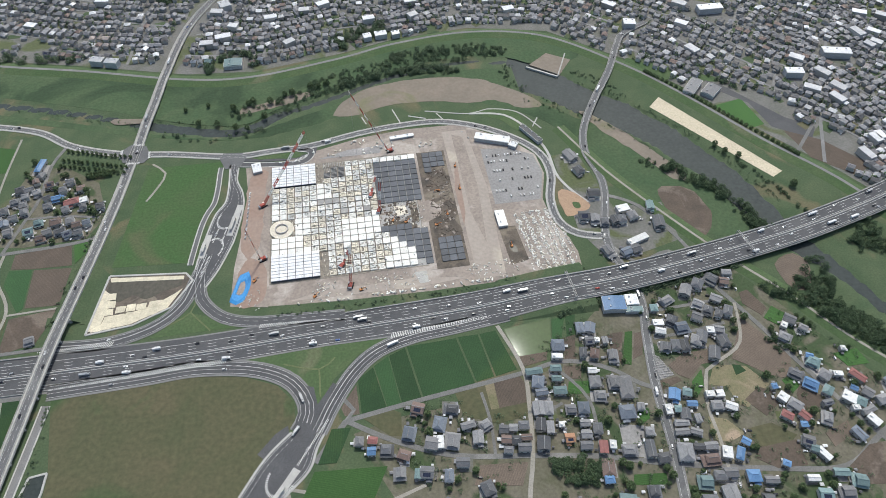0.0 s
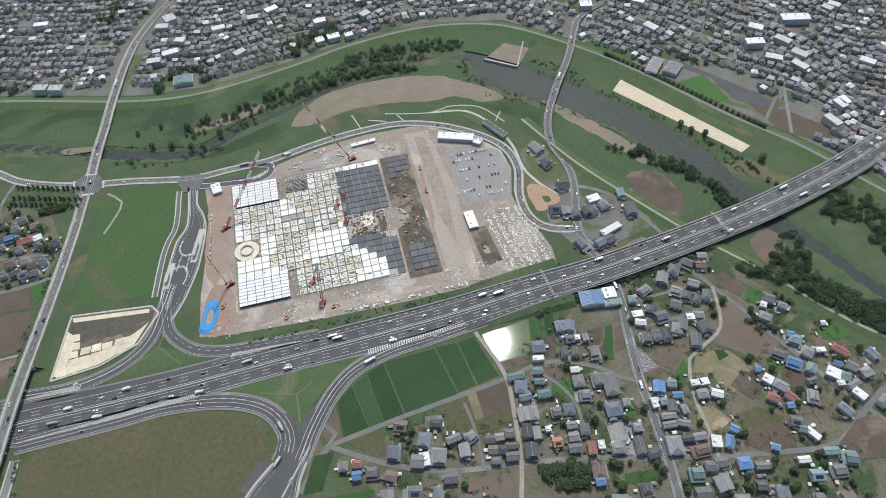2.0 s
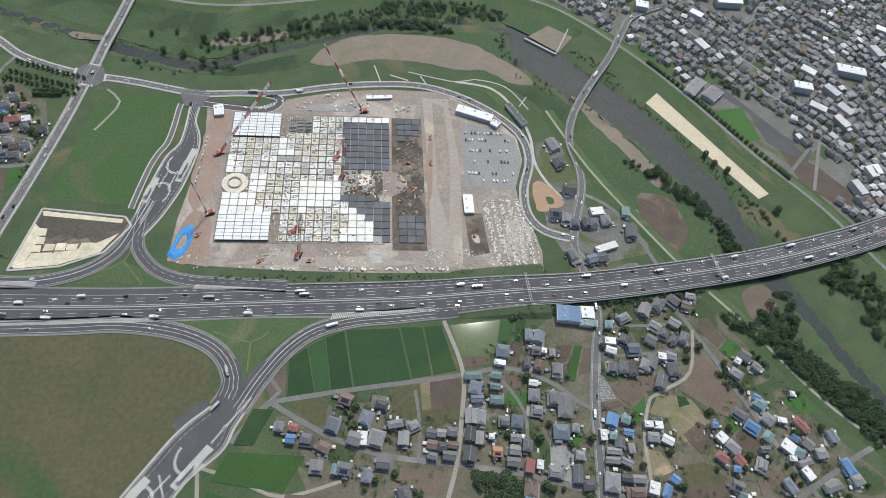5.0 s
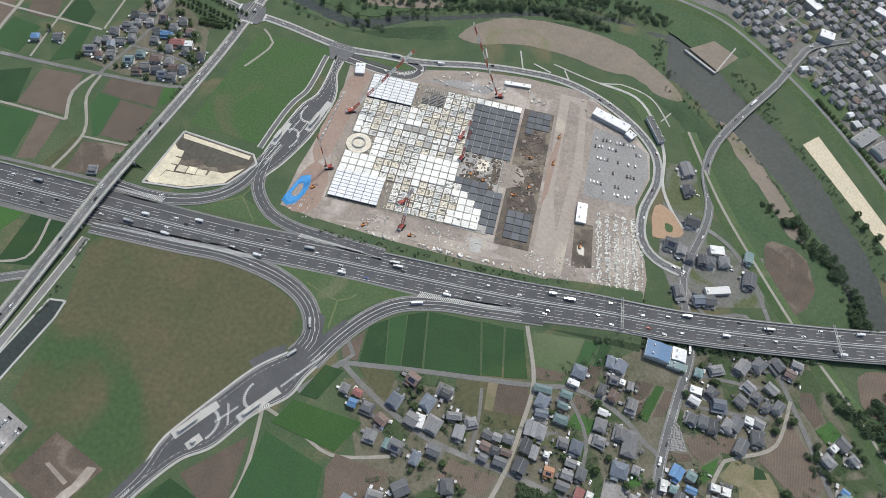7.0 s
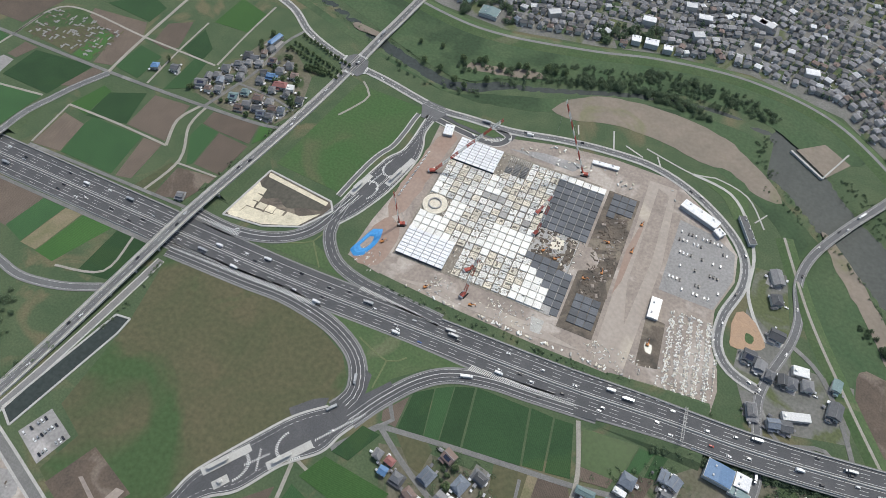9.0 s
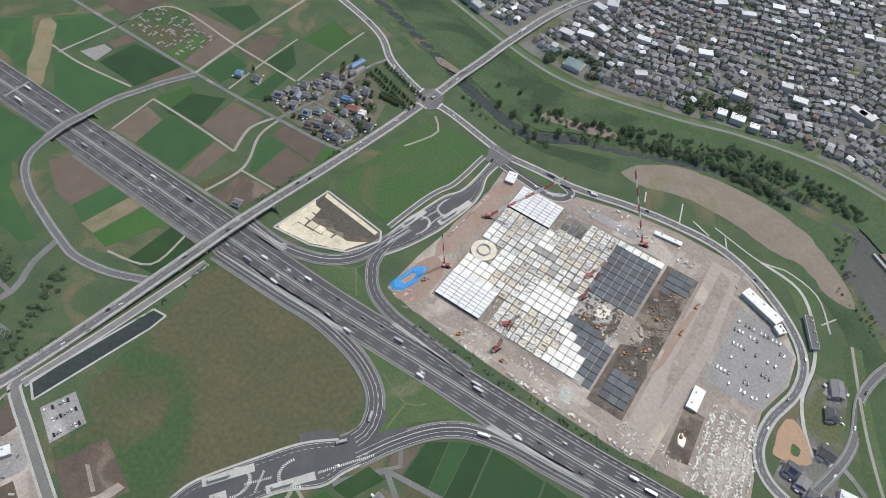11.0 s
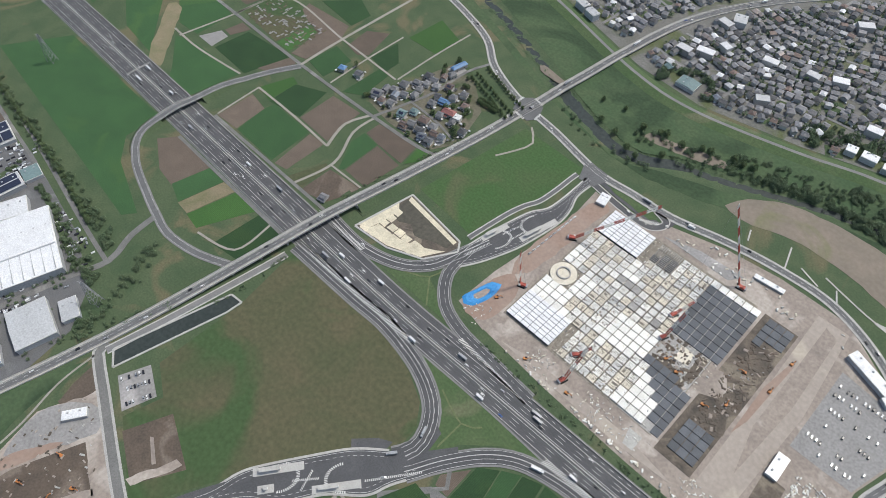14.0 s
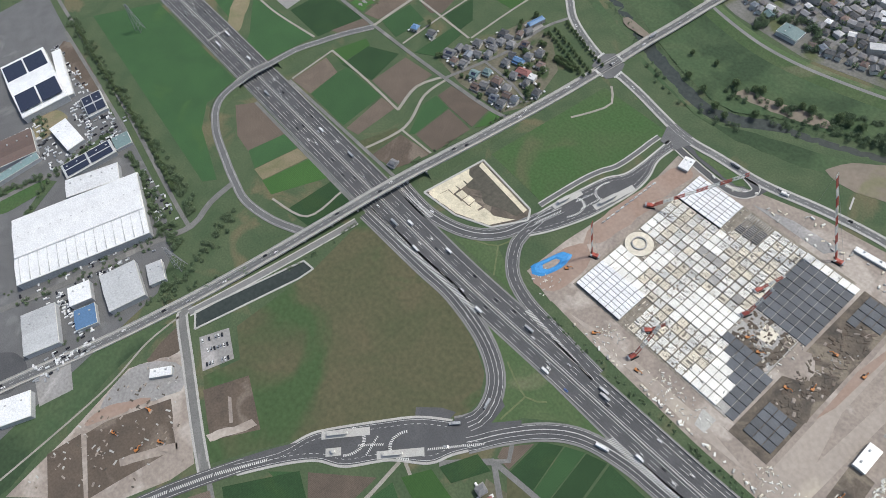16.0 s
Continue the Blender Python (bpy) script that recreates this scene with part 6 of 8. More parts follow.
lot_things = thing("factory_lot_cars", "countless cars and crates on factory lots", "parked cars", kind="stuff")
for b_, m_ in zip(ind, (CAR_PAINTS[0], CAR_PAINTS[1], CAR_PAINTS[2])):
    part("parked_rows", join(*b_), m_, lot_things)
for pts, m_, w_ in (([(-854, 205), (-846, 223), (-737, 215), (-749, 198)], TURNED, 'brown gravel storage lot'), ([(-747, 124), (-743, 154), (-714, 157), (-710, 117)], DRY_PLOT, 'dry grassy corner between factories'), ([(-740, 214), (-729, 222), (-660, 217), (-677, 205)], ROUGH_GRASS, 'green planted strip between factories'), ([(-662, 47), (-650, 92), (-628, 100), (-634, 35)], LUSH, 'green hedged lawn before the warehouse'), ([(-560, -20), (-530, 0), (-500, -60), (-540, -90)], ASPHALT, 'dark asphalt lorry yard'), ([(-480, -60), (-440, -10), (-410, -30), (-450, -90)], ASPHALT, 'dark asphalt lorry yard')):
    patch("factory_lot", pts, 0.27, m_, w_, "yard", 7)
for pts in ([(-655, 188), (-650, 118), (-642, 118), (-648, 190)], [(-600, 196), (-560, 190), (-470, 172), (-470, 166), (-560, 184), (-602, 190)], [(-690, 20), (-560, -60), (-570, -80), (-700, 0)], [(-640, 100), (-612, 60), (-606, 66), (-630, 108)]):
    patch("verge", pts, 0.3, ROUGH_GRASS, "green planted strip between factories", "verge")

# ---- the building site ----
SITE = [(-150, 638), (-121, 636), (-64, 656), (-4, 673), (58, 681), (128, 680), (150, 668), (194, 638), (219, 606), (222, 570), (209, 528), (212, 489), (224, 462), (228, 440), (226, 416), (142, 412), (53, 411), (-38, 413), (-120, 418), (-160, 425), (-158, 477), (-145, 578)]
patch("site_ground", SITE, 0.3, DIRT, "bare pinkish-grey building site ground", "site ground")
patch("site_lot", [(151, 627), (190, 622), (216, 606), (220, 572), (207, 527), (150, 527)], 0.38, GRAVEL, "grey gravel site parking lot", "parking lot")
patch("site_road", [(106, 668), (138, 668), (146, 560), (140, 420), (108, 420), (108, 560)], 0.36, HAUL, "wide pale haul road of packed gravel", "site road")
patch("red_earth", [(-152, 500), (-132, 500), (-124, 600), (-124, 630), (-144, 620)], 0.36, RED_DIRT, "reddish bare earth haul strip", "site ground", 8)
patch("red_earth", [(-155, 425), (-125, 428), (-123, 470), (-140, 490), (-152, 470)], 0.37, RED_DIRT, "reddish bare earth beside the slab", "site ground", 8)
patch("pit_earth", [(146, 490), (166, 490), (170, 438), (149, 433)], 0.42, DARK_SOIL, "dark wet dug earth", "pit")
patch("pit_water", [(153, 462), (160, 461), (159, 450), (154, 451)], 0.46, POND, "puddle of standing water in a dug pit", "puddle", 4)
patch("verge", [(-118, 400), (-40, 398), (60, 402), (160, 406), (226, 414), (226, 417), (142, 413), (53, 412), (-38, 414), (-120, 419)], 0.33, ROUGH_GRASS, "dark green hedge verge beside the expressway", "verge")
patch("orange_plaza", [(236, 540), (250, 530), (264, 508), (246, 497), (231, 494), (228, 525)], 0.4, ORANGE_PAVE, "orange paved park plaza", "plaza", 6)
patch("plaza_bed", [(243, 516), (250, 514), (250, 507), (244, 506)], 0.6, MOWN_GRASS, "round green bed in the plaza", "garden bed", 3)
patch("park_green", [(150, 702), (172, 708), (212, 694), (222, 662), (206, 655), (190, 680)], 0.2, MOWN_GRASS, "mown green park lawn", "lawn", 8)
shed("park_hall", "dark long park pavilion roof", "pavilion", [(210, 657), (228, 624), (234, 627), (217, 662)], 5, ROOFS[0])
shed("site_hall", "white flat site storage hall", "site hall", [(146, 488), (146, 513), (156, 514), (157, 489)], 4, GLOSS_METAL)
shed("site_office", "white two-storey site office block", "site office", [(149, 654), (193, 638), (188, 627), (147, 643)], 6, WHITE_METAL)
shed("site_office", "small white site cabin", "site office", [(192, 632), (200, 626), (196, 618), (188, 624)], 5, WHITE_METAL)
shed("site_office", "small white gatehouse cabin", "site office", [(-142, 640), (-131, 642), (-130, 626), (-140, 624)], 4, WHITE_METAL)
shed("site_office", "long grey cabin row at the fence", "site office", [(36, 666), (68, 669), (68, 664), (37, 661)], 3, WHITE_METAL)

BAY, X0, Y0 = 9.05, -117.0, 630.0
LAYOUT = [
    "TTTTTT.BBBRRRRWWWWWW.DDD", "TTTTTT.BBBRRRRDDDDDD.DDD", "TTTTTT.BBBRRRRDDDDDD.DDD", "TTTTTT.RRRRRRRDDDDDD.DSS", "RRRRRMWRRRRRRRDDDDDD.SSS",
    "RRRMMMWMRRRRRRDDDDDD.SSS", "RRMMMMWWMMRRRRDDDDDD.SSS", "WMMMMMGGGMMMMMDDDDDD.SSS", "WMMMMMMMMMRMMRDDDDDD.SSS", "WWRMMMMMMGMMGMSSSSS..SSS",
    "CCCWWRRRRRRRRWSSSSS..SSS", "CCCWWRRRRWWWWWSSSSS..SSS", "CCCWWRRRRWWWWWSSSSS..SSS", "WWWWRRRRRWWWWWDDDDS..SSS", "WWWWRRRRWWWWWRRDDDDD.SSS",
    "WWWWWRRRRWRRRRWWDDDD.SSS", "TTTTTT.RRRRRRRRWWDDD.DDD", "TTTTTT.RRRRRRRRWWWDD.DDD", "TTTTTT.RRRRRRRWWWWDD.DDD", "TTTTTT.RRRRRRRWWWW.D.DDD"]
foundation = thing("foundation", "half-built hall of white slabs and footings on a square grid", "foundation", (0, 0, 0.3))
part("slab_bed", prism([(10, 622), (57, 622), (57, 448), (20, 448), (20, 500), (10, 500)], 0.1, 0.2), GREY_SLAB, foundation, "pale screed between dark slabs")
part("base", prism([(-119, 632), (58, 634), (58, 447), (-119, 447)], -0.2, 0.15), REBAR, foundation, "dark pit floor strewn with steel")
part("base", prism([(64, 632), (103, 632), (103, 440), (60, 440), (60, 560)], -0.2, 0.12), DARK_SOIL, foundation, "dark dug soil")
part("haul_strip", prism([(58, 634), (67, 634), (66, 440), (58, 440)], 0.1, 0.25), DIRT, foundation, "tan earth haul strip")


def shared(name, data, material):
    me = bpy.data.meshes.new(name)
    me.from_pydata(data[0], [], data[1])
    me.materials.append(material)
    return me


def ring(a, b, z0, z1):
    """A square frame of outer half-width a and inner half-width b."""
    o = [(-a, -a), (a, -a), (a, a), (-a, a)]
    i = [(-b, -b), (b, -b), (b, b), (-b, b)]
    v = [(x, y, z0) for x, y in o] + [(x, y, z1) for x, y in o] + [(x, y, z1) for x, y in i] + [(x, y, z0) for x, y in i]
    f = []
    for k in range(4):
        m = (k + 1) % 4
        f += [(k, m, 4 + m, 4 + k), (4 + k, 4 + m, 8 + m, 8 + k), (8 + k, 8 + m, 12 + m, 12 + k)]
    return v, f


H = BAY / 2
PALE_SLAB = mat("fresh grey slab", (0.6, 0.595, 0.57), (0.5, 0.495, 0.47), 0.15, 0.9, 0.75, 0.1, vary=0.2)


def footing(seed, full=0.88):
    """A cast bay: broken ring beam, and small formed blocks of uneven height inside."""
    r = random.Random(900 + seed)
    e, out = 3.8, []
    wide = r.uniform(0.9, 1.7)
    for k in range(4):
        a = r.uniform(0, 2.2) if r.random() < 0.5 else 0
        out.append(shift(slab(-e, e - wide - a, -e, -e + wide, 0, r.uniform(0.8, 1.3), 0.1), 0, 0, 0, 90 * k))
    n = r.choice((2, 3, 3))
    c = 2 * (e - wide) / n
    for i in range(n):
        for j in range(n):
            if r.random() < full:
                x, y = -e + wide + (i + 0.5) * c, -e + wide + (j + 0.5) * c
                u, v = c * r.uniform(0.34, 0.49), c * r.uniform(0.34, 0.49)
                out.append(slab(x - u, x + u, y - v, y + v, 0, r.uniform(0.3, 1.2), 0.1))
    return join(*out)


PIECES = {
    "W": [("white_slab", shared("white_slab", join(slab(-H + 0.45, H - 0.45, -H + 0.45, H - 0.45, 0, 1.8), slab(-H + 0.3, -H + 1.3, H - 2.4, H - 0.5, 1.7, 2.2), slab(0.6, 3.1, -2.8, -1.9, 1.75, 2.0)), WHITE_SLAB))],
    "G": [("grey_slab", shared("grey_slab", slab(-H + 0.6, H - 0.6, -H + 0.6, H - 0.6, 0, 1.4), GREY_SLAB))],
    "D": [("dark_slab", shared("dark_slab", join(slab(-H + 0.3, H - 0.3, -H + 0.3, H - 0.3, 0, 0.9), slab(-H + 0.2, -H + 1.0, -H + 0.2, -H + 1.0, 0.85, 1.5)), DARK_SLAB))],
    "R": [("footing", shared("footing", footing(k), m)) for k, m in enumerate([WHITE_SLAB, CREAM_SLAB, PALE_SLAB, CREAM_SLAB, WHITE_SLAB, PALE_SLAB, CREAM_SLAB, WHITE_SLAB, CREAM_SLAB, WHITE_SLAB])],
    "M": [("formed_bay", shared("formed_bay", footing(40 + k, 0.97), m)) for k, m in enumerate([PALE_SLAB, WHITE_SLAB, CREAM_SLAB, WHITE_SLAB])] + [("grey_slab", shared("grey_slab", slab(-H + 1.0, H - 1.0, -H + 1.0, H - 1.0, 0, 1.2), PALE_SLAB))],
    "B": [("girder", shared("girder", join(*[slab(-3.9, 3.9, -4.0 + 2.2 * k, -3.2 + 2.2 * k, 0, 1.8) for k in range(4)]), GREY_SLAB))],
    "T": [("roof_panel", shared("roof_panel", slab(-H + 0.3, H - 0.3, -H / 2 + 0.22, H / 2 - 0.22, 0, 0.6, 0.2), WHITE_METAL))],
}
small_bits = []
for r, row in enumerate(LAYOUT):
    for c, ch in enumerate(row):
        if ch in ".SC":
            if ch == "S" and rng.random() < 0.35:
                small_bits.append(shift(slab(-0.9, 0.9, -0.5, 0.5, 0, 0.4), X0 + (c + rng.random()) * BAY, Y0 - (r + rng.random()) * BAY, 0.4, rng.uniform(0, 90)))
            continue
        name, me = rng.choice(PIECES[ch])
        x, y = X0 + (c + 0.5) * BAY, Y0 - (r + 0.5) * BAY
        for k in ((-1, 1) if ch == "T" else (0,)):
            o = new(name, me)
            o.parent = foundation
            if ch == "T":
                o.matrix_basis = pose(x, y + k * H / 2, 2.9 + 0.1 * (k > 0), 0, 0, 0)
            else:
                o.matrix_basis = pose(x, y, 0.1 + rng.uniform(-0.1, 0.25), 0, 0, rng.choice((0, 90, 180, 270)))
# beams between the footings
TIE = mat("rusty steel tie beam", (0.2, 0.175, 0.15), (0.15, 0.135, 0.12), 0.3, 1.2, 0.8, 0.2)
BAR_X, BAR_Y = shared("tie_beam", box(0, 10 * BAY, -0.4, 0.4, 0, 0.6), TIE), shared("tie_beam", box(-0.4, 0.4, 0, 12 * BAY, 0, 0.62), TIE)
for k in range(4, 17):
    o = new("tie_beam", BAR_X)
    o.parent, o.matrix_basis = foundation, pose(X0 + 4 * BAY, Y0 - k * BAY, 0)
for k in range(4, 15):
    o = new("tie_beam", BAR_Y)
    o.parent, o.matrix_basis = foundation, pose(X0 + k * BAY, Y0 - 16 * BAY, 0)
# solid boxes under the decks; their dark colour paints the shade in the panel gaps
for x0, x1, y0, y1 in ((X0, X0 + 6 * BAY, Y0 - 4 * BAY, Y0), (X0, X0 + 6 * BAY, Y0 - 20 * BAY, Y0 - 16 * BAY)):
    part("deck_wall", box(x0 + 0.6, x1 - 0.6, y0 + 0.6, y1 - 0.6, 0.1, 2.5), DARK_SLAB, foundation, "solid box below the roof deck, coloured dark as shade in the seams")
drum = part("drum", ([(v[0] - 105, v[1] + 525, v[2]) for v in tube(14, 0.1, 2.0, 40)[0]], tube(14, 0, 2, 40)[1]), CREAM_SLAB, foundation, "round cream concrete ramp base")
rim_v, rim_f = [], []
for i in range(36):
    a = math.tau * i / 36
    for rr_, z in ((7.6, 2.0), (7.6, 3.8), (6.4, 3.8), (6.4, 2.0)):
        rim_v.append((-105 + rr_ * math.cos(a), 525 + rr_ * math.sin(a), z))
    k, m = 4 * i, 4 * ((i + 1) % 36)
    rim_f += [(k, m, m + 1, k + 1), (k + 1, m + 1, m + 2, k + 2), (k + 2, m + 2, m + 3, k + 3)]
part("ramp_ring", (rim_v, rim_f), GREY_SLAB, drum, "dark ring wall")
spoil = [[], [], []]
for r, row in enumerate(LAYOUT):
    for c, ch in enumerate(row):
        for k in range(4 if ch == "S" else 0):
            a, b = rng.uniform(0.6, 3.2), rng.uniform(0.5, 1.8)
            h = rng.uniform(0.25, 0.8)
            spoil[rng.choice((0, 0, 0, 1, 1, 2))].append(shift(slab(-a, a, -b, b, 0, h, min(b, h) * 0.7), X0 + (c + rng.random()) * BAY, Y0 - (r + rng.random()) * BAY, 0.15, rng.uniform(0, 180)))
for b_, m_ in zip(spoil, (DARK_SOIL, TURNED, DIRT)):
    tagged(part("spoil", join(*b_), m_, foundation, "uneven heaps of dug earth"), kind="stuff")
tagged(part("rubble", join(*small_bits), GREY_SLAB, foundation), kind="stuff")
litter = [[], [], []]
for i in range(1500):
    c, r = rng.randrange(0, 20), rng.randrange(0, 20)
    if LAYOUT[r][c] in "TD":
        continue
    k = rng.uniform(0.25, 0.8)
    litter[rng.choice((0, 1, 1, 2))].append(shift(slab(-k * rng.uniform(1, 3.5), k, -k * 0.5, k * 0.5, 0, rng.uniform(0.3, 0.8), 0.05), X0 + (c + rng.random()) * BAY, Y0 - (r + rng.random()) * BAY, rng.choice((0.3, 1.2, 2.2 if LAYOUT[r][c] == "W" else 0.9)), rng.choice((0, 90)) + rng.uniform(-20, 20)))
for b_, m_ in zip(litter, (WHITE_SLAB, CREAM_SLAB, DARK_SLAB)):
    tagged(part("formwork_litter", join(*b_), m_, foundation), kind="stuff")

for pts, z, m_, lb in (
    ([(72, 566), (102, 592), (102, 560), (78, 545)], 0.5, DARK_SOIL, "dark wet dug pit"), ([(66, 545), (74, 548), (84, 532), (82, 520), (66, 512)], 0.47, DIRT, "tan earth ramp in the excavation"),
    ([(72, 500), (100, 512), (104, 492), (74, 488)], 0.52, DARK_SOIL, "dark wet dug pit"), ([(28, 544), (42, 542), (44, 528), (30, 526)], 0.56, CREAM_SLAB, "square cream earth pad"),
    ([(12, 516), (28, 520), (52, 510), (54, 498), (20, 500)], 0.52, DARK_SOIL, "dark wet dug pit"), ([(46, 545), (56, 548), (56, 515), (48, 512)], 0.54, DARK_SOIL, "dark dug soil strip"), ([(106, 560), (112, 600), (116, 600), (112, 520), (107, 500)], 0.45, RED_DIRT, "reddish spoil bank"),
    ([(118, 660), (132, 655), (135, 560), (128, 470), (118, 520)], 0.42, DIRT, "worn wheel tracks on packed earth"), ([(-60, 640), (-20, 652), (30, 655), (20, 640)], 0.42, GRAVEL, "grey gravel spread"), ([(-100, 422), (-60, 430), (40, 432), (100, 424), (40, 419)], 0.42, HAUL, "pale packed earth strip"), ([(40, 440), (54, 440), (54, 424), (44, 424)], 0.44, CONCRETE, "pale concrete pad")):
    patch("earth_patch", pts, z, m_, lb, "earth", 0)

# stacked building materials: countless small bundles on the storage ground
bits = [[], [], []]
for i in range(2100):
    x, y = rng.uniform(168, 226), rng.uniform(418, 510)
    if not inside((x, y), [(168, 508), (208, 512), (221, 477), (225, 420), (172, 418)]) or ((x + 0.12 * y) % 9.5 > 5.2 and rng.random() < 0.93):
        continue
    bits[rng.choice((0, 0, 1, 2))].append(shift(slab(-rng.uniform(0.4, 1.5), 1.0, -0.5, 0.5, 0, rng.uniform(0.3, 1.1), 0.1), x, y, 0.36, rng.choice((0, 90)) + rng.uniform(-6, 6)))
for i in range(300):
    x, y = rng.choice((-140, -60, 5, 30, 110, 140)) + rng.gauss(0, 9), rng.uniform(416, 442)
    if -95 < x < -75 or rng.random() < 0.45 * (y < 430):
        continue
    bits[rng.choice((0, 1, 2))].append(shift(slab(-rng.uniform(0.4, 2.0), 1.0, -0.4, 0.4, 0, rng.uniform(0.3, 1.0), 0.1), x, y, 0.36, rng.uniform(0, 180)))
for i in range(110):
    x, y = rng.uniform(-155, 150), rng.choice((rng.uniform(415, 418), rng.uniform(640, 668)))
    if inside((x, y), SITE):
        bits[rng.choice((0, 1, 2))].append(shift(slab(-rng.uniform(0.8, 3), 1.4, -0.8, 0.8, 0, rng.uniform(0.6, 2), 0.1), x, y, 0.36, rng.uniform(0, 180)))
stacks = thing("material_stacks", "countless pale bundles of stacked building materials", "building materials", kind="stuff")
for b, m in zip(bits, (WHITE_SLAB, CREAM_SLAB, CONCRETE)):
    part("bundle", join(*b), m, stacks)
# blue tarpaulin basin
tarp = thing("tarp_basin", "bright blue tarpaulin lining a small settling basin", "tarpaulin", (0, 0, 0.3))
ring_pts = [(p.x, p.y) for p in curve([(-161, 431), (-157, 447), (-151, 466), (-142, 470), (-139, 452), (-146, 430), (-154, 426)], 5, True)]
cx, cy = sum(p[0] for p in ring_pts) / len(ring_pts), sum(p[1] for p in ring_pts) / len(ring_pts)
n = len(ring_pts)
lv = [(x, y, 0.1) for x, y in ring_pts] + [(cx + (x - cx) * 0.8, cy + (y - cy) * 0.8, 1.3) for x, y in ring_pts] + [(cx + (x - cx) * 0.55, cy + (y - cy) * 0.55, 1.2) for x, y in ring_pts] + [(cx + (x - cx) * 0.42, cy + (y - cy) * 0.42, 0.2) for x, y in ring_pts]
part("liner", (lv, [(a * n + i, a * n + (i + 1) % n, (a + 1) * n + (i + 1) % n, (a + 1) * n + i) for a in range(3) for i in range(n)]), BLUE_TARP, tarp)
part("pool", prism([(cx + (x - cx) * 0.44, cy + (y - cy) * 0.44) for x, y in ring_pts], 0.05, 0.25), DIRT, tarp)


def crane(x, y, turn, reach, lift, paintwork, group="crawler cranes"):
    """A crawler crane with a lattice boom."""
    t = thing("crawler_crane", "crawler crane with a raised lattice boom on the site", "crane", (x, y, 0.36), turn, group)
    for s in (-1, 1):
        part("track", slab(-4.2, 4.2, s * 2.6 - 0.6, s * 2.6 + 0.6, 0, 1.3, 0.4), RUBBER, t)
    body = part("body", slab(-4.5, 2.0, -1.8, 1.8, 1.3, 3.6, 0.3), paintwork, t)
    part("counterweight", slab(-6.2, -4.4, -2.2, 2.2, 1.5, 3.4, 0.2), STEEL, body)
    part("cab", slab(0.8, 2.8, 1.0, 2.6, 1.5, 3.8, 0.3), WHITE_SLAB, body)
    tip = (reach, 0, lift)
    k = max(10, int(math.hypot(reach, lift) / 4))
    wide = 0.9 if lift < 40 else 1.3
    bands = [[], []]
    for i in range(k):
        u, w = i / k, (i + 1) / k
        a = (1.5 + (tip[0] - 1.5) * u, 2.5 + (tip[2] - 2.5) * u)
        b = (1.5 + (tip[0] - 1.5) * w, 2.5 + (tip[2] - 2.5) * w)
        bits_ = bands[(i // 3) % 2]
        for sy, sz in ((-wide, -0.7), (wide, -0.7), (wide, 0.7), (-wide, 0.7)):
            bits_.append(beam((a[0], sy, a[1] + sz), (b[0], sy, b[1] + sz), 0.2))
        bits_ += [beam((a[0], -wide, a[1] - 0.5), (b[0], wide, b[1] + 0.5), 0.14), beam((a[0], wide, a[1] - 0.5), (b[0], -wide, b[1] + 0.5), 0.14)]
    part("boom", join(*bands[0]), paintwork, t, "red lattice boom sections")
    part("boom", join(*bands[1]), WHITE_SLAB, t, "white lattice boom sections")
    part("pendant", beam((-4, 0, 6.5), (tip[0], 0, tip[2] + 0.4), 0.07), STEEL, t)
    part("mast", join(beam((-1, -0.9, 3.5), (-4, -0.3, 6.6), 0.14), beam((-1, 0.9, 3.5), (-4, 0.3, 6.6), 0.14)), paintwork, t)
    part("hoist_line", join(beam((tip[0] + 0.3, 0, 4), (tip[0] + 0.3, 0, tip[2]), 0.05), slab(tip[0], tip[0] + 0.6, -0.3, 0.3, 3.2, 4.2)), STEEL, t)


for x, y, a, r, l in ((33, 641, 188, 42, 104), (10, 538, 70, 14, 40), (-31, 433, 75, 18, 48), (-127, 484, 200, 7, 56), (-127, 568, 35, 75, 72), (-38, 462, 50, 14, 14), (3, 566, 70, 24, 10)):
    crane(x, y, a, r, l, CRANE_RED)


def digger(x, y, turn, paintwork=MACHINE):
    t = thing("excavator", "orange tracked excavator on bare ground", "excavator", (x, y, 0.4), turn, "excavators")
    for s in (-1, 1):
        part("track", slab(-2.0, 2.0, s * 1.2 - 0.35, s * 1.2 + 0.35, 0, 0.9, 0.3), RUBBER, t)
    part("body", slab(-2.2, 1.2, -1.3, 1.3, 0.9, 2.1, 0.25), paintwork, t)
    part("cab", slab(-0.2, 1.3, 0.2, 1.3, 2.0, 3.1, 0.2), GLASS, t)
    part("boom", join(beam((1.0, -0.3, 1.8), (3.6, -0.3, 4.0), 0.28), beam((3.6, -0.3, 4.0), (5.6, -0.3, 1.6), 0.22)), paintwork, t)
    part("bucket", slab(5.0, 6.2, -0.9, 0.3, 0.4, 1.6, 0.3), STEEL, t)


for x, y, a in ((40, 515, 30), (85, 560, 200), (90, 520, 100), (75, 505, 10), (112, 560, 90), (113, 600, 80), (25, 520, 60), (-20, 425, 10), (-70, 424, 40), (-300, 30, 20), (-270, 40, 100), (-296, 66, 200), (-262, 60, 30), (-135, 455, 50), (155, 460, 90)):
    digger(x, y, a)

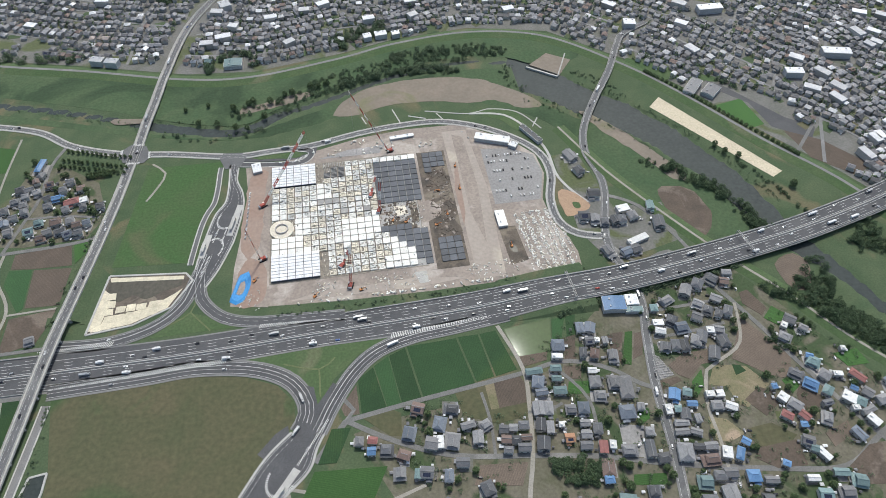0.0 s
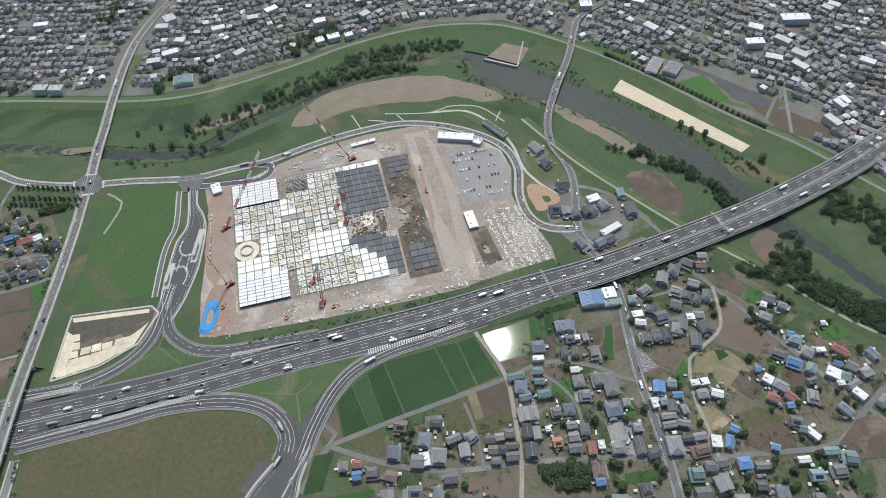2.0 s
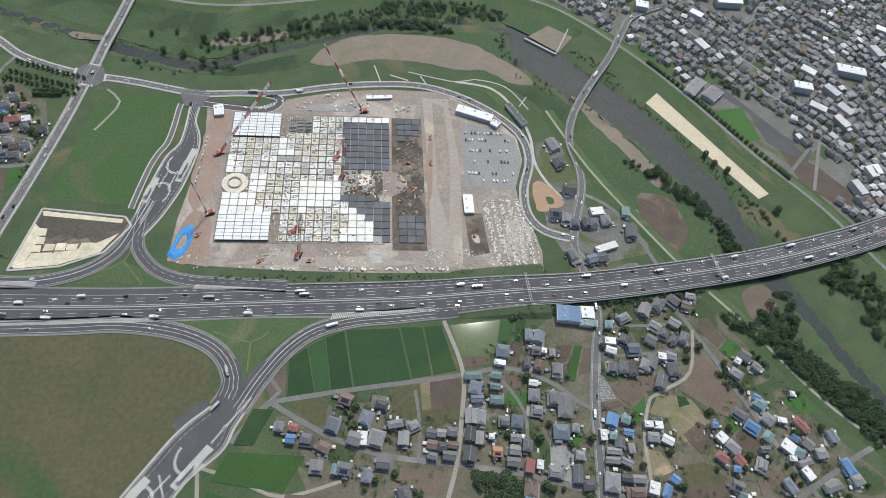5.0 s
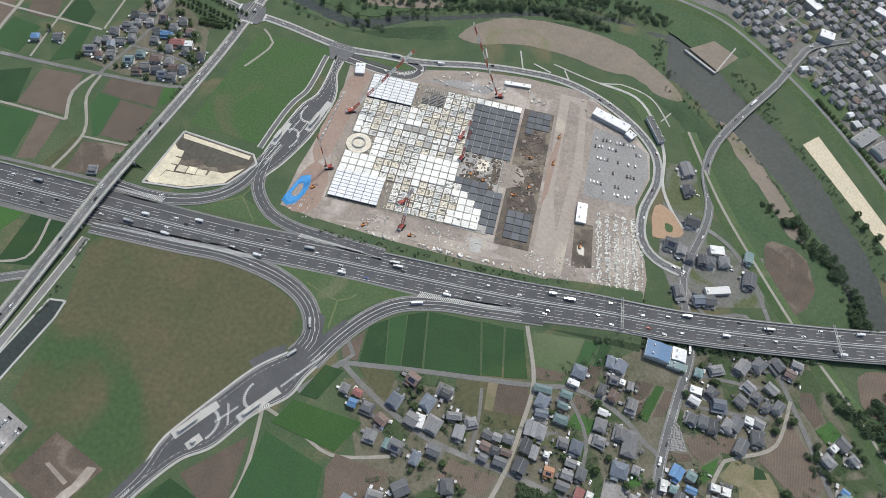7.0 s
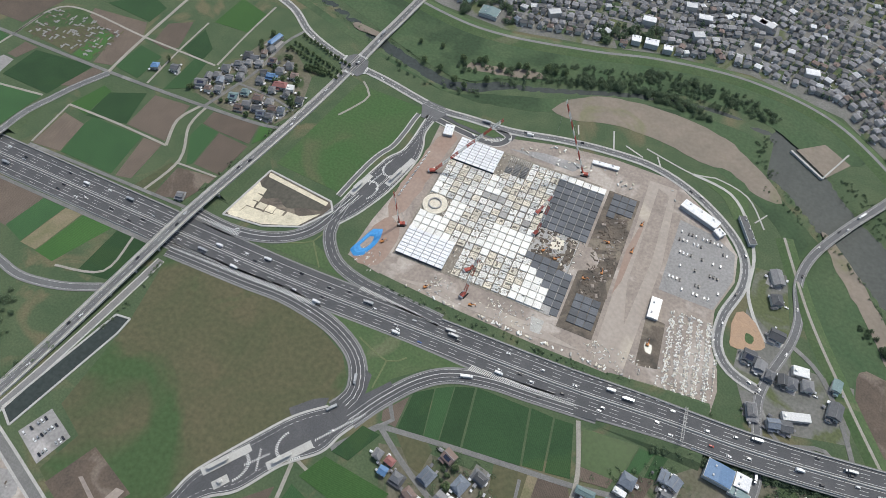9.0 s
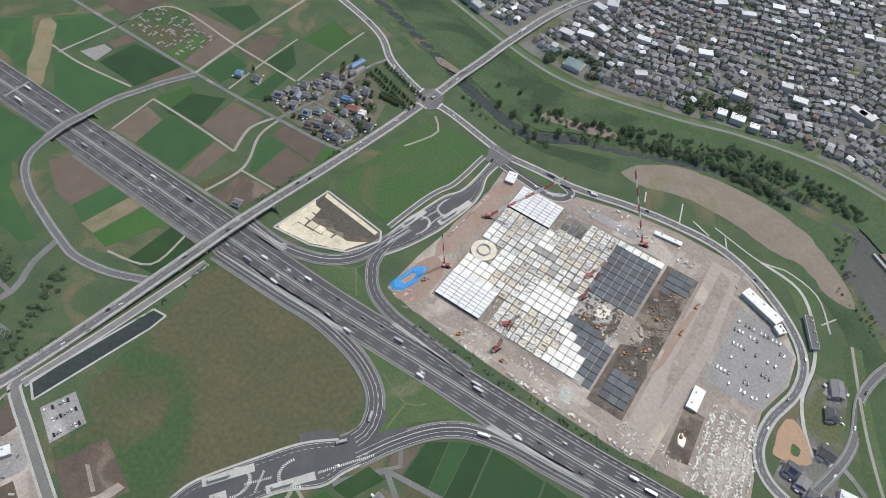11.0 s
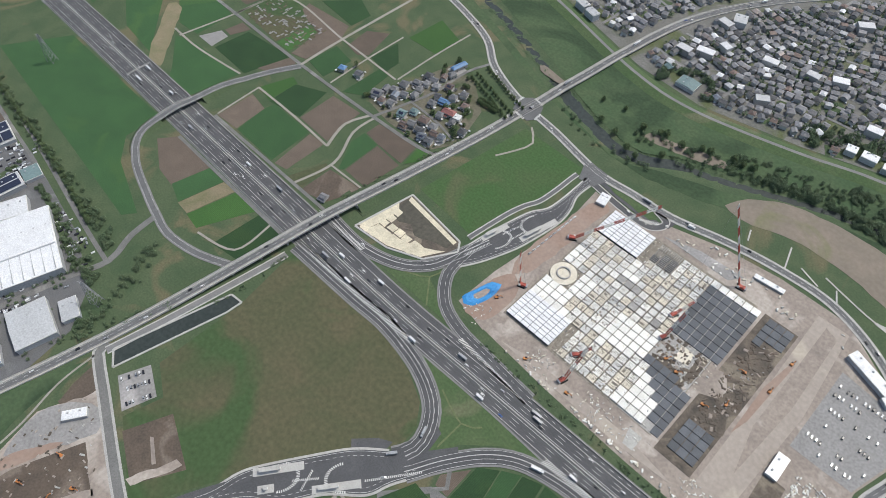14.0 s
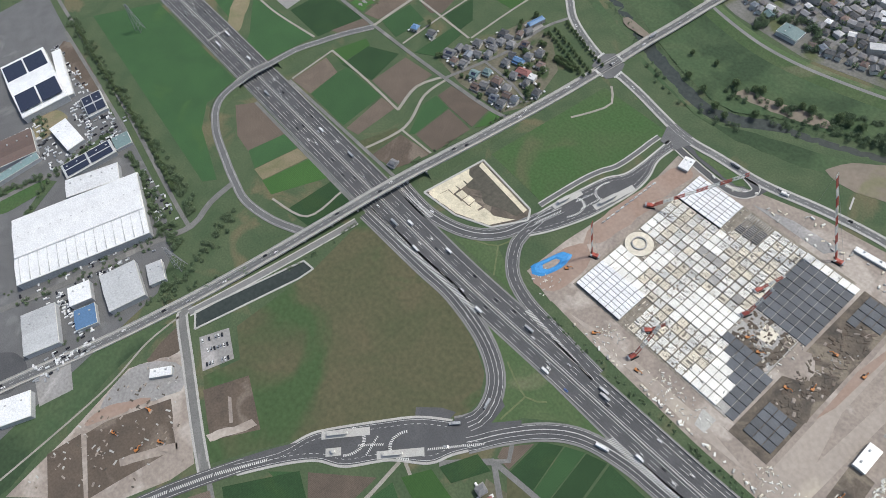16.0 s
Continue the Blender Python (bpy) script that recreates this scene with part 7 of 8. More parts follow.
yard_bits = [[], [], []]
YARD = [(-315, -60), (-326, 0), (-342, 66), (-328, 110), (-292, 98), (-232, 70), (-244, 15)]
for i in range(420):
    x, y = rng.uniform(-345, -228), rng.uniform(-60, 112)
    if inside((x, y), YARD) and (rng.random() < 0.35 or noise.noise((x * 0.04, y * 0.04, 6.0)) > 0.12):
        k = rng.uniform(0.4, 1.2)
        yard_bits[rng.choice((0, 1, 1, 2))].append(shift(slab(-k * rng.uniform(1, 3.5), k, -k * 0.7, k * 0.7, 0, rng.uniform(0.3, 1.3), 0.15), x, y, 0.25, rng.choice((22, 112)) + rng.uniform(-15, 15)))
yard_stuff = thing("yard_materials", "countless planks, pipes and spoil lying in the works yard", "building materials", kind="stuff")
for b_, m_ in zip(yard_bits, (CONCRETE, DIRT, DARK_SOIL)):
    part("bundle", join(*b_), m_, yard_stuff)

# ---- ponds ----
rim = [(-306, 412), (-293, 487), (-210, 478), (-202, 467), (-222, 434), (-260, 417)]
pond = thing("retention_basin", "dry retention basin with torn pale sheet lining and dark water", "basin", (0, 0, 0))
part("kerb", join(*[shift(slab(0, (Vector(b) - Vector(a)).length, -1.1, 1.1, 0, 0.8), a[0], a[1], 0.1, math.degrees(math.atan2(b[1] - a[1], b[0] - a[0]))) for a, b in zip(rim, rim[1:] + rim[:1])]), CONCRETE, pond, "pale concrete kerb")
part("floor", prism(rim, 0.05, 0.3), DARK_SOIL, pond)
part("standing_water", prism([(p.x, p.y) for p in curve([(-290, 482), (-258, 480), (-214, 470), (-214, 462), (-232, 457), (-250, 449), (-264, 457), (-276, 450), (-290, 456)], 5, True)], 0.3, 0.36), POND, pond, "dark murky water")
for i in range(9):
    for j in range(5):
        x, y = -302 + 11.0 * i + rng.uniform(-1, 1), 415 + 9.5 * j + rng.uniform(-1, 1) + 0.5 * i
        limit = 446 + 14 * noise.noise((x * 0.05, 2.0, 0.0)) + (14 if x < -285 else 0)
        if inside((x + 4, y + 4), rim) and y + 4 < limit:
            q = [(x + rng.uniform(-0.7, 0.7) + a, y + rng.uniform(-0.7, 0.7) + b) for a, b in ((0, 0), (10.0, 0.3), (10.1, 8.6), (0.1, 8.4))]
            if all(inside(k, [(a * 1.0, b) for a, b in rim]) for k in q):
                part("lining_sheet", prism(q, 0.38, 0.5 + rng.uniform(0, 0.15)), TARP, pond)
part("lining_slope", join(prism([(-292, 484), (-212, 475), (-212, 470), (-290, 478)], 0.3, 0.6), prism([(-304, 416), (-297, 470), (-289, 462), (-287, 450), (-294, 416)], 0.3, 0.44), prism([(-295, 415), (-262, 419), (-226, 434), (-212, 458), (-220, 452), (-240, 440), (-262, 434), (-290, 430)], 0.3, 0.42)), TARP, pond, "pale lining on the slope")
rim2 = [(-357, 150), (-328, 266), (-313, 268), (-314, 250), (-340, 140)]
pond2 = thing("drainage_channel", "long dark drainage pond with a pale concrete rim", "pond", (0, 0, 0))
part("rim", join(*[shift(slab(0, (Vector(b) - Vector(a)).length, -1.0, 1.0, 0, 0.7), a[0], a[1], 0.1, math.degrees(math.atan2(b[1] - a[1], b[0] - a[0]))) for a, b in zip(rim2, rim2[1:] + rim2[:1])]), CONCRETE, pond2, "pale concrete rim")
part("standing_water", prism(rim2, 0.1, 0.3), RIVER, pond2, "dark still water")

# weir across the river
weir = thing("river_weir", "concrete river weir with a gate house", "weir", (0, 0, 0))
part("sill", beam((252, 792, 0.0), (292, 762, 0.0), 1.3), CONCRETE, weir)
part("apron", prism([(258, 797), (296, 766), (322, 800), (290, 822)], -1.2, 0.3), SAND, weir, "brown stone apron")
part("gate_wall", beam((292, 762, 0.6), (318, 816, 0.6), 0.9), CONCRETE, weir)


# ---- sign gantries, pylons and lamps ----
def gantry(x, turn):
    p = min(exp_line, key=lambda q: abs(q.x - x))
    t = thing("sign_gantry", "grey steel sign gantry across the expressway", "gantry", (p.x, p.y, exp_z(p)), turn, "sign gantries")
    for s in (-1, 1):
        part("post", join(box(-1.2, -0.8, s * 17 - 0.2, s * 17 + 0.2, -1, 7.5), box(0.8, 1.2, s * 17 - 0.2, s * 17 + 0.2, -1, 7.5)), STEEL, t)
    part("truss", join(box(-1.2, -0.8, -17, 17, 7, 7.5), box(0.8, 1.2, -17, 17, 7, 7.5), *[beam((-1, -17 + 2 * i, 7.2), (1, -16 + 2 * i, 7.2), 0.12) for i in range(17)]), CONCRETE, t)


for x, a in ((208, 4), (420, 10), (-690, 0)):
    gantry(x, a)


def pylon(x, y, h):
    t = thing("power_pylon", "grey lattice power pylon", "pylon", (x, y, 0.1), 20, "power pylons")
    b = 5.0
    legs, braces = [], []
    for sx, sy in ((-1, -1), (1, -1), (1, 1), (-1, 1)):
        part("leg", beam((sx * b, sy * b, 0), (sx * 0.6, sy * 0.6, h), 0.22), STEEL, t)
    for i in range(7):
        z0, z1 = h * i / 7, h * (i + 1) / 7
        r0, r1 = b + (0.6 - b) * i / 7, b + (0.6 - b) * (i + 1) / 7
        for k in range(4):
            c0, s0 = ((-1, -1), (1, -1), (1, 1), (-1, 1))[k], ((-1, -1), (1, -1), (1, 1), (-1, 1))[(k + 1) % 4]
            braces.append(beam((c0[0] * r0, c0[1] * r0, z0), (s0[0] * r1, s0[1] * r1, z1), 0.12))
    part("bracing", join(*braces), STEEL, t)
    for z in (0.7, 0.82, 0.94):
        part("cross_arm", beam((-6, 0, h * z), (6, 0, h * z), 0.25), STEEL, t)


pylon(-799, 305, 42)
pylon(-416, 165, 38)


beds = [[], [], []]
for i in range(240):
    x, y = rng.uniform(-705, -592), rng.uniform(546, 604)
    k = rng.randrange(3)
    beds[k].append(shift(slab(-rng.uniform(1.5, 5), 2.5, -1.0, 1.0, 0, (0.35, 0.3, 0.9)[k] * rng.uniform(0.6, 1.2)), x, y, 0.15, rng.choice((2, 92)) + rng.uniform(-4, 4)))
allot = thing("allotment_beds", "countless small vegetable beds and tunnels on allotments", "garden beds", kind="stuff")
for b_, m_ in zip(beds, (FALLOW, TURNED, GRAVEL)):
    part("bed", join(*b_), m_, allot)


# ---- vehicles ----
def car(paint_mat, word, van=False):
    t = thing("car", f"{word} {'minivan' if van else 'passenger car'} on asphalt", "car")
    h = 1.9 if van else 1.45
    body = [(-2.2, 0.35), (2.2, 0.35), (2.25, 0.7), (1.3 if not van else 1.75, 0.95), (-2.1, 1.0), (-2.25, 0.7)]
    w = 0.88
    n = len(body)
    v = [(x, -w, z) for x, z in body] + [(x, w, z) for x, z in body]
    part("body", (v, [tuple(range(n)), tuple(range(2 * n - 1, n - 1, -1))] + [(i, n + i, n + (i + 1) % n, (i + 1) % n) for i in range(n)]), paint_mat, t)
    f, r = (1.6, -2.1) if van else (0.9, -1.8)
    part("cabin_glass", ([(r, -0.82, 0.97), (f, -0.82, 0.93), (f, 0.82, 0.93), (r, 0.82, 0.97), (r + 0.35, -0.66, h - 0.06), (f - 0.7, -0.66, h - 0.06), (f - 0.7, 0.66, h - 0.06), (r + 0.35, 0.66, h - 0.06)], BOX_F), GLASS, t)
    part("roof", slab(r + 0.3, f - 0.65, -0.7, 0.7, h - 0.08, h + 0.02, 0.05), paint_mat, t)
    for x in (-1.35, 1.35):
        for y in (-0.8, 0.8):
            vv, ff = tube(0.33, -0.12, 0.12, 8)
            part("wheel", ([(x + a, y + c, 0.33 + b) for a, b, c in vv], ff), RUBBER, t)
    return t


def truck(paint_mat, word, length):
    t = thing("truck", f"{word} box truck with a long cargo body", "truck")
    L = length / 2
    part("cargo_box", slab(-L, L - 2.4, -1.22, 1.22, 0.9, 3.6, 0.1), paint_mat, t)
    cab = part("cab", slab(L - 2.2, L, -1.15, 1.15, 0.5, 2.8, 0.25), paint_mat, t)
    part("windscreen", box(L - 0.4, L + 0.03, -1.0, 1.0, 1.6, 2.4), GLASS, cab)
    part("chassis", slab(-L + 0.2, L - 0.4, -0.6, 0.6, 0.5, 0.9), STEEL, t)
    for x in (-L + 1.5, -L + 2.8, L - 1.4):
        for y in (-1.0, 1.0):
            vv, ff = tube(0.5, -0.15, 0.15, 8)
            part("wheel", ([(x + a, y + c, 0.5 + b) for a, b, c in vv], ff), RUBBER, t)
    return t


PROTO = [car(CAR_PAINTS[k], CAR_WORDS[k], v) for k, v in ((0, False), (0, True), (1, False), (2, False), (2, True), (1, True), (3, False), (4, False))]
TRUCKS = [truck(CAR_PAINTS[0], "white", 12), truck(CAR_PAINTS[1], "silver", 10), truck(CAR_PAINTS[0], "white", 8), truck(CAR_PAINTS[1], "silver", 11)]
unused = list(PROTO + TRUCKS)


def put_vehicle(proto, x, y, z, turn, grp):
    m = pose(x, y, z, 0, 0, turn)
    if proto in unused:
        unused.remove(proto)
        proto.matrix_basis = m
        tagged(proto, group=grp)
        return proto
    return tagged(copy_thing(proto, m), group=grp)


def on_line(line, off, start, z, count_gap, grp, trucks=0.2, stop=None):
    nn, s, nxt = normals(line), 0.0, start
    for i in range(len(line) - 1):
        d = line[i + 1] - line[i]
        L = d.length
        while nxt < s + L:
            p = line[i] + d * ((nxt - s) / L) + nn[i] * off
            if stop is None or stop[0] < p.x < stop[1]:
                a = math.degrees(math.atan2(d.y, d.x)) + (180 if off > 0 else 0)
                proto = rng.choice(TRUCKS[:3] if rng.random() < 0.8 else TRUCKS) if rng.random() < trucks else rng.choice(PROTO[:6] if rng.random() < 0.9 else PROTO)
                put_vehicle(proto, p.x, p.y, val(z, 0, p), a, grp)
            nxt += count_gap * rng.uniform(0.35, 1.7)
        s += L


for off, gap, tr_ in ((4.2, 84, 0.05), (7.9, 74, 0.2), (11.6, 66, 0.4), (-4.2, 82, 0.06), (-7.9, 72, 0.24), (-11.6, 66, 0.4)):
    on_line(exp_line, off, 500 + rng.uniform(0, 50), lambda p: exp_z(p) + 0.06, gap, "expressway traffic", tr_, (-830, 700))
for off in (1.7, -1.7):
    on_line(over_line, off, 120, lambda p: over_z(p) + 0.12, 85, "flyover traffic", 0.1)
    on_line(el, off, 60, lambda p: east_z(p) + 0.1, 90, "road traffic", 0.1)
    on_line(rr, off, 60, 0.58, 130, "road traffic", 0.1)
on_line(curve(RAMP_A), -3.0, 60, 0.64, 110, "ramp traffic", 0.3)
on_line(curve(RAMP_B), -1.6, 40, 0.66, 90, "ramp traffic", 0.3)
on_line(curve(RAMP_C), 2.5, 60, 0.65, 120, "ramp traffic", 0.2)
for y in (611, 600, 583, 566, 548, 537):
    for k in range(14):
        x = 156 + 4.0 * k
        if inside((x, y), [(153, 625), (188, 620), (214, 604), (218, 572), (205, 530), (153, 530)]) and rng.random() < 0.55:
            put_vehicle(rng.choice(PROTO[:6]), x, y + rng.uniform(-0.4, 0.4), 0.4, 90 + rng.uniform(-4, 4), "parked site cars")
for k in range(9):
    for s in (0, 1, 2):
        if rng.random() < 0.6:
            bx, by = (-324 + 1.3 * k, 137 + 3.0 * k) if s == 0 else (-313 + 1.3 * k, 133 + 3 * k) if s == 1 else (-299 + 1.2 * k, 128 + 2.8 * k)
            put_vehicle(rng.choice(PROTO[:6]), bx, by, 0.24, -20 + rng.uniform(-4, 4), "parked cars")
for k in range(12):
    put_vehicle(rng.choice(PROTO[:3]), -147 + 0.9 * k * 0.35, 520 + 6.5 * k, 0.4, 80 + rng.uniform(-5, 5), "parked site cars")
for i in range(46):
    x, y = rng.uniform(-560, -400), rng.uniform(20, 190)
    if min(dist_line((x, y), l) for l in lane_lines) < 14 and min(dist_line((x, y), l) for l in lane_lines) > 6:
        put_vehicle(rng.choice(PROTO[:6]), x, y, 0.16, 80 + rng.uniform(-6, 6), "parked factory cars")
for k, p in enumerate(list(unused)):
    put_vehicle(p, 300 + 5.5 * k, 452, 0.2, 90, "parked cars")


n_c = 0
for i in range(500):
    x, y, sz = rng.choice(taken)
    px, py = x + rng.uniform(-12, 12), y + rng.uniform(-12, 12)
    if n_c < 62 and free(px, py, 2.0) and min(dist_line((px, py), l) for l in near_lines) > 4:
        put_vehicle(rng.choice(PROTO[:6]), px, py, 0.2, rng.choice((-10, 80)) + rng.uniform(-8, 8), "parked village cars")
        n_c += 1


# ---- trees and thickets ----
def clump(r, cx, cy, cz, rr):
    """A small uneven eight-sided leaf clump."""
    s = [r * rr.uniform(0.65, 1.25) for _ in range(6)]
    a = rr.uniform(0, 1.5)
    c, q = math.cos(a), math.sin(a)
    v = [(cx + c * s[0], cy + q * s[0], cz), (cx - q * s[1], cy + c * s[1], cz), (cx - c * s[2], cy - q * s[2], cz), (cx + q * s[3], cy - c * s[3], cz), (cx, cy, cz + s[4] * 0.8), (cx, cy, cz - s[5] * 0.7)]
    return v, [(0, 1, 4), (1, 2, 4), (2, 3, 4), (3, 0, 4), (1, 0, 5), (2, 1, 5), (3, 2, 5), (0, 3, 5)]


def crown_bits(rad, height, base, count, size, rr):
    out = []
    for i in range(count):
        a, u = rr.uniform(0, math.tau), rr.uniform(0.05, 1)
        z = rr.uniform(0, 1)
        rr_ = rad * math.sqrt(u) * (1 - 0.75 * abs(z - 0.38) ** 1.3) * rr.uniform(0.85, 1.12)
        out.append(clump(size * rr.uniform(0.6, 1.3), rr_ * math.cos(a), rr_ * math.sin(a), base + z * (height - base), rr))
    return out


def tree_proto(seed, rad, height):
    rr = random.Random(seed)
    t = thing("tree", "broad leafy green tree with a rounded uneven crown", "tree")
    limbs = [tube(0.35, 0, height * 0.45, 7, 0.2)]
    for i in range(5):
        a = rr.uniform(0, math.tau)
        limbs.append(beam((0, 0, height * rr.uniform(0.25, 0.4)), (rad * 0.6 * math.cos(a), rad * 0.6 * math.sin(a), height * rr.uniform(0.55, 0.75)), 0.1))
    part("trunk", join(*limbs), BARK, t)
    part("crown", join(*crown_bits(rad, height, height * 0.22, 190, rad * 0.17, rr)), LEAF, t)
    return t


TREES = [tree_proto(11 + k, r, h) for k, (r, h) in enumerate(((3.2, 7), (4.0, 8.5), (2.4, 5.5), (5.0, 10), (3.0, 9)))]
tree_unused = list(TREES)


def put_tree(x, y, grp, k=None):
    p = TREES[k] if k is not None else rng.choice(TREES)
    m = pose(x, y, 0.05, 0, 0, rng.uniform(0, 360))
    if p in tree_unused:
        tree_unused.remove(p)
        p.matrix_basis = m
        return tagged(p, group=grp)
    return tagged(copy_thing(p, m), group=grp)


# avenue between the river road and the hamlet
for i in range(14):
    for j in range(3):
        put_tree(-378 + 6.2 * i - 2 * j + rng.uniform(-1, 1), 704 - 1.9 * i - 10 * j - (7 if j else 0) + rng.uniform(-1, 1), "river avenue trees", 2)
for i in range(8):
    for j in range(2):
        put_tree(-345 + 4 * i, 655 - 5 * j + rng.uniform(-1, 1), "meadow trees", 2)
for p in curve([(412, 745), (452, 690), (500, 615), (545, 545)], 6.5)[::1]:
    put_tree(p.x + 8, p.y + 5, "school avenue trees", 0)
for x, y, k in ((-120, 765, 3), (-143, 768, 3), (-170, 757, 3), (-127, 734, 3), (-150, 765, 1), (-100, 778, 1), (-64, 790, 3), (-40, 793, 3), (-52, 790, 1), (-90, 780, 3), (455, 585, 1), (462, 570, 1), (476, 560, 1), (520, 500, 3), (-215, 733, 1), (-190, 728, 1), (-165, 715, 3), (-150, 712, 1), (-205, 770, 0), (-235, 765, 0)):
    put_tree(x, y, "river trees", k)
n_t = 0
for i in range(1300):
    x, y = rng.uniform(-5, 500), rng.uniform(110, 370)
    if n_t > 150 or not free(x, y, 2.5) or min(dist_line((x, y), l) for l in near_lines) < 4 or any(inside((x, y), p) for _, _, p in SOUTH_FIELDS) or y > 300 + 0.22 * x or (x < 230 and y > 300):
        continue
    if not any((x - a) ** 2 + (y - b) ** 2 < 300 for a, b, s in taken):
        continue
    put_tree(x, y, "village trees", rng.choice((0, 0, 2, 2, 1)))
    n_t += 1
n_t = 0
for i in range(400):
    x, y = rng.uniform(-460, -310), rng.uniform(545, 690)
    if n_t < 30 and free(x, y, 2.5) and inside((x, y), [(-455, 555), (-435, 612), (-415, 690), (-395, 690), (-330, 640), (-312, 580), (-330, 548), (-400, 545)]) and min(dist_line((x, y), l) for l in lane_lines) > 4:
        put_tree(x, y, "hamlet trees", rng.choice((0, 1, 2)))
        n_t += 1
for p in curve([(-870, 228), (-760, 219), (-619, 210), (-515, 196)], 10):
    put_tree(p.x, p.y + 12, "roadside trees", 0)
for k, p in enumerate(tree_unused[:]):
    put_tree(-505 + 6 * k, 585, "field trees", TREES.index(p))


def thicket(name, label, spots, per=70, size=0.6, material=LEAF_DARK):
    """A joined wood: each spot is x, y, crown radius, height."""
    rr = random.Random(len(spots) + 3)
    out = []
    for x, y, r, h in spots:
        for v, f in crown_bits(r, h, 0.4, per, r * 0.3 * size, rr):
            out.append(([(a + x, b + y, c) for a, b, c in v], f))
    t = thing(name, label, "trees", kind="stuff")
    part("leaves", join(*out), material, t)


def strip(pts, half, count, r0=2.0, r1=4.0):
    line = curve(pts, 6)
    nn = normals(line)
    out = []
    for i in range(count):
        k = rng.randrange(len(line))
        o = rng.uniform(-half, half)
        r = rng.uniform(r0, r1)
        out.append((line[k].x + nn[k].x * o + rng.uniform(-3, 3), line[k].y + nn[k].y * o + rng.uniform(-3, 3), r, r * rng.uniform(1.2, 2.0)))
    return out


thicket("river_thicket", "dark green willow thicket along the river", strip([(-20, 800), (40, 822), (110, 830), (170, 826)], 6, 90, 1.4, 2.8) + strip([(225, 800), (215, 770), (235, 745)], 6, 30, 1.0, 2.2) + strip([(320, 770), (350, 740), (375, 700)], 8, 40, 0.8, 2.0) + strip([(-20, 790), (20, 806), (70, 808), (120, 808), (148, 794)], 8, 150, 2.5, 4.5) + strip([(60, 842), (120, 850), (180, 848), (225, 832)], 13, 170, 2.0, 4.0) + strip([(-60, 800), (0, 822), (70, 838)], 5, 70, 1.4, 2.6) + strip([(-170, 748), (-110, 765), (-40, 792)], 10, 60, 1.8, 3.8) + strip([(230, 715), (300, 670)], 3, 20, 0.8, 1.6) + strip([(-260, 720), (-200, 700), (-120, 712)], 6, 26, 1.6, 3.2) + strip([(-60, 770), (-20, 790)], 8, 24, 2.0, 4) + strip([(-120, 745), (-80, 750)], 8, 16, 1.6, 3))
thicket("river_reeds", "low green reeds along the water", strip([(268, 705), (330, 648), (375, 590), (412, 530), (440, 470)], 3, 110, 0.6, 1.5) + strip([(318, 740), (372, 690), (425, 625), (462, 555), (492, 480)], 4, 130, 0.6, 1.6) + strip([(232, 740), (262, 712)], 3, 24, 0.6, 1.3) + strip([(-270, 748), (-164, 722), (-112, 748), (-57, 765)], 4, 70, 0.6, 1.4) + strip([(-470, 805), (-360, 768), (-290, 738)], 4, 60, 0.6, 1.4))
thicket("river_thicket", "dark wood along the river bank", strip([(378, 556), (415, 520), (434, 488), (445, 455), (455, 438)], 8, 110, 2.5, 5) + strip([(350, 575), (380, 552)], 5, 20, 1.6, 3) + strip([(470, 555), (500, 500), (520, 440)], 4, 40, 1.5, 3), material=LEAF_WOOD)
thicket("river_thicket", "dense wood on the flood plain", strip([(480, 385), (474, 338), (484, 300), (520, 268), (560, 230), (620, 170)], 14, 170, 3, 6) + strip([(442, 352), (462, 334), (473, 322), (491, 294), (510, 273), (525, 253), (560, 205)], 17, 330, 2.6, 5.2) + strip([(560, 420), (600, 380), (660, 300)], 22, 110, 2.5, 5) + strip([(580, 360), (600, 320), (650, 270)], 14, 60, 2.5, 5) + strip([(410, 362), (428, 350)], 6, 16, 2.5, 4.5) + strip([(545, 400), (600, 400)], 16, 40, 2.5, 5), material=LEAF_WOOD)
thicket("town_wood", "dark temple wood in the town", strip([(-600, 945), (-520, 930), (-450, 918), (-410, 912)], 9, 70, 3, 5.5) + strip([(-210, 850), (-200, 880), (-150, 890), (-145, 858)], 6, 50, 3, 5) + strip([(-20, 890), (10, 915), (60, 925)], 14, 70, 3, 6) + strip([(-300, 1060), (-270, 1090)], 18, 40, 3, 6) + strip([(500, 735), (545, 690)], 4, 20, 2, 4))
thicket("tree_belt", "dense green tree belt beside the industrial estate", strip([(-900, 242), (-760, 232), (-619, 222), (-500, 215), (-470, 208)], 7, 230, 1.8, 3.6) + strip([(-470, 180), (-440, 175), (-520, 180), (-560, 190)], 8, 60, 2, 4) + strip([(-360, 215), (-400, 120), (-420, 30)], 4, 40, 1.2, 2.4))
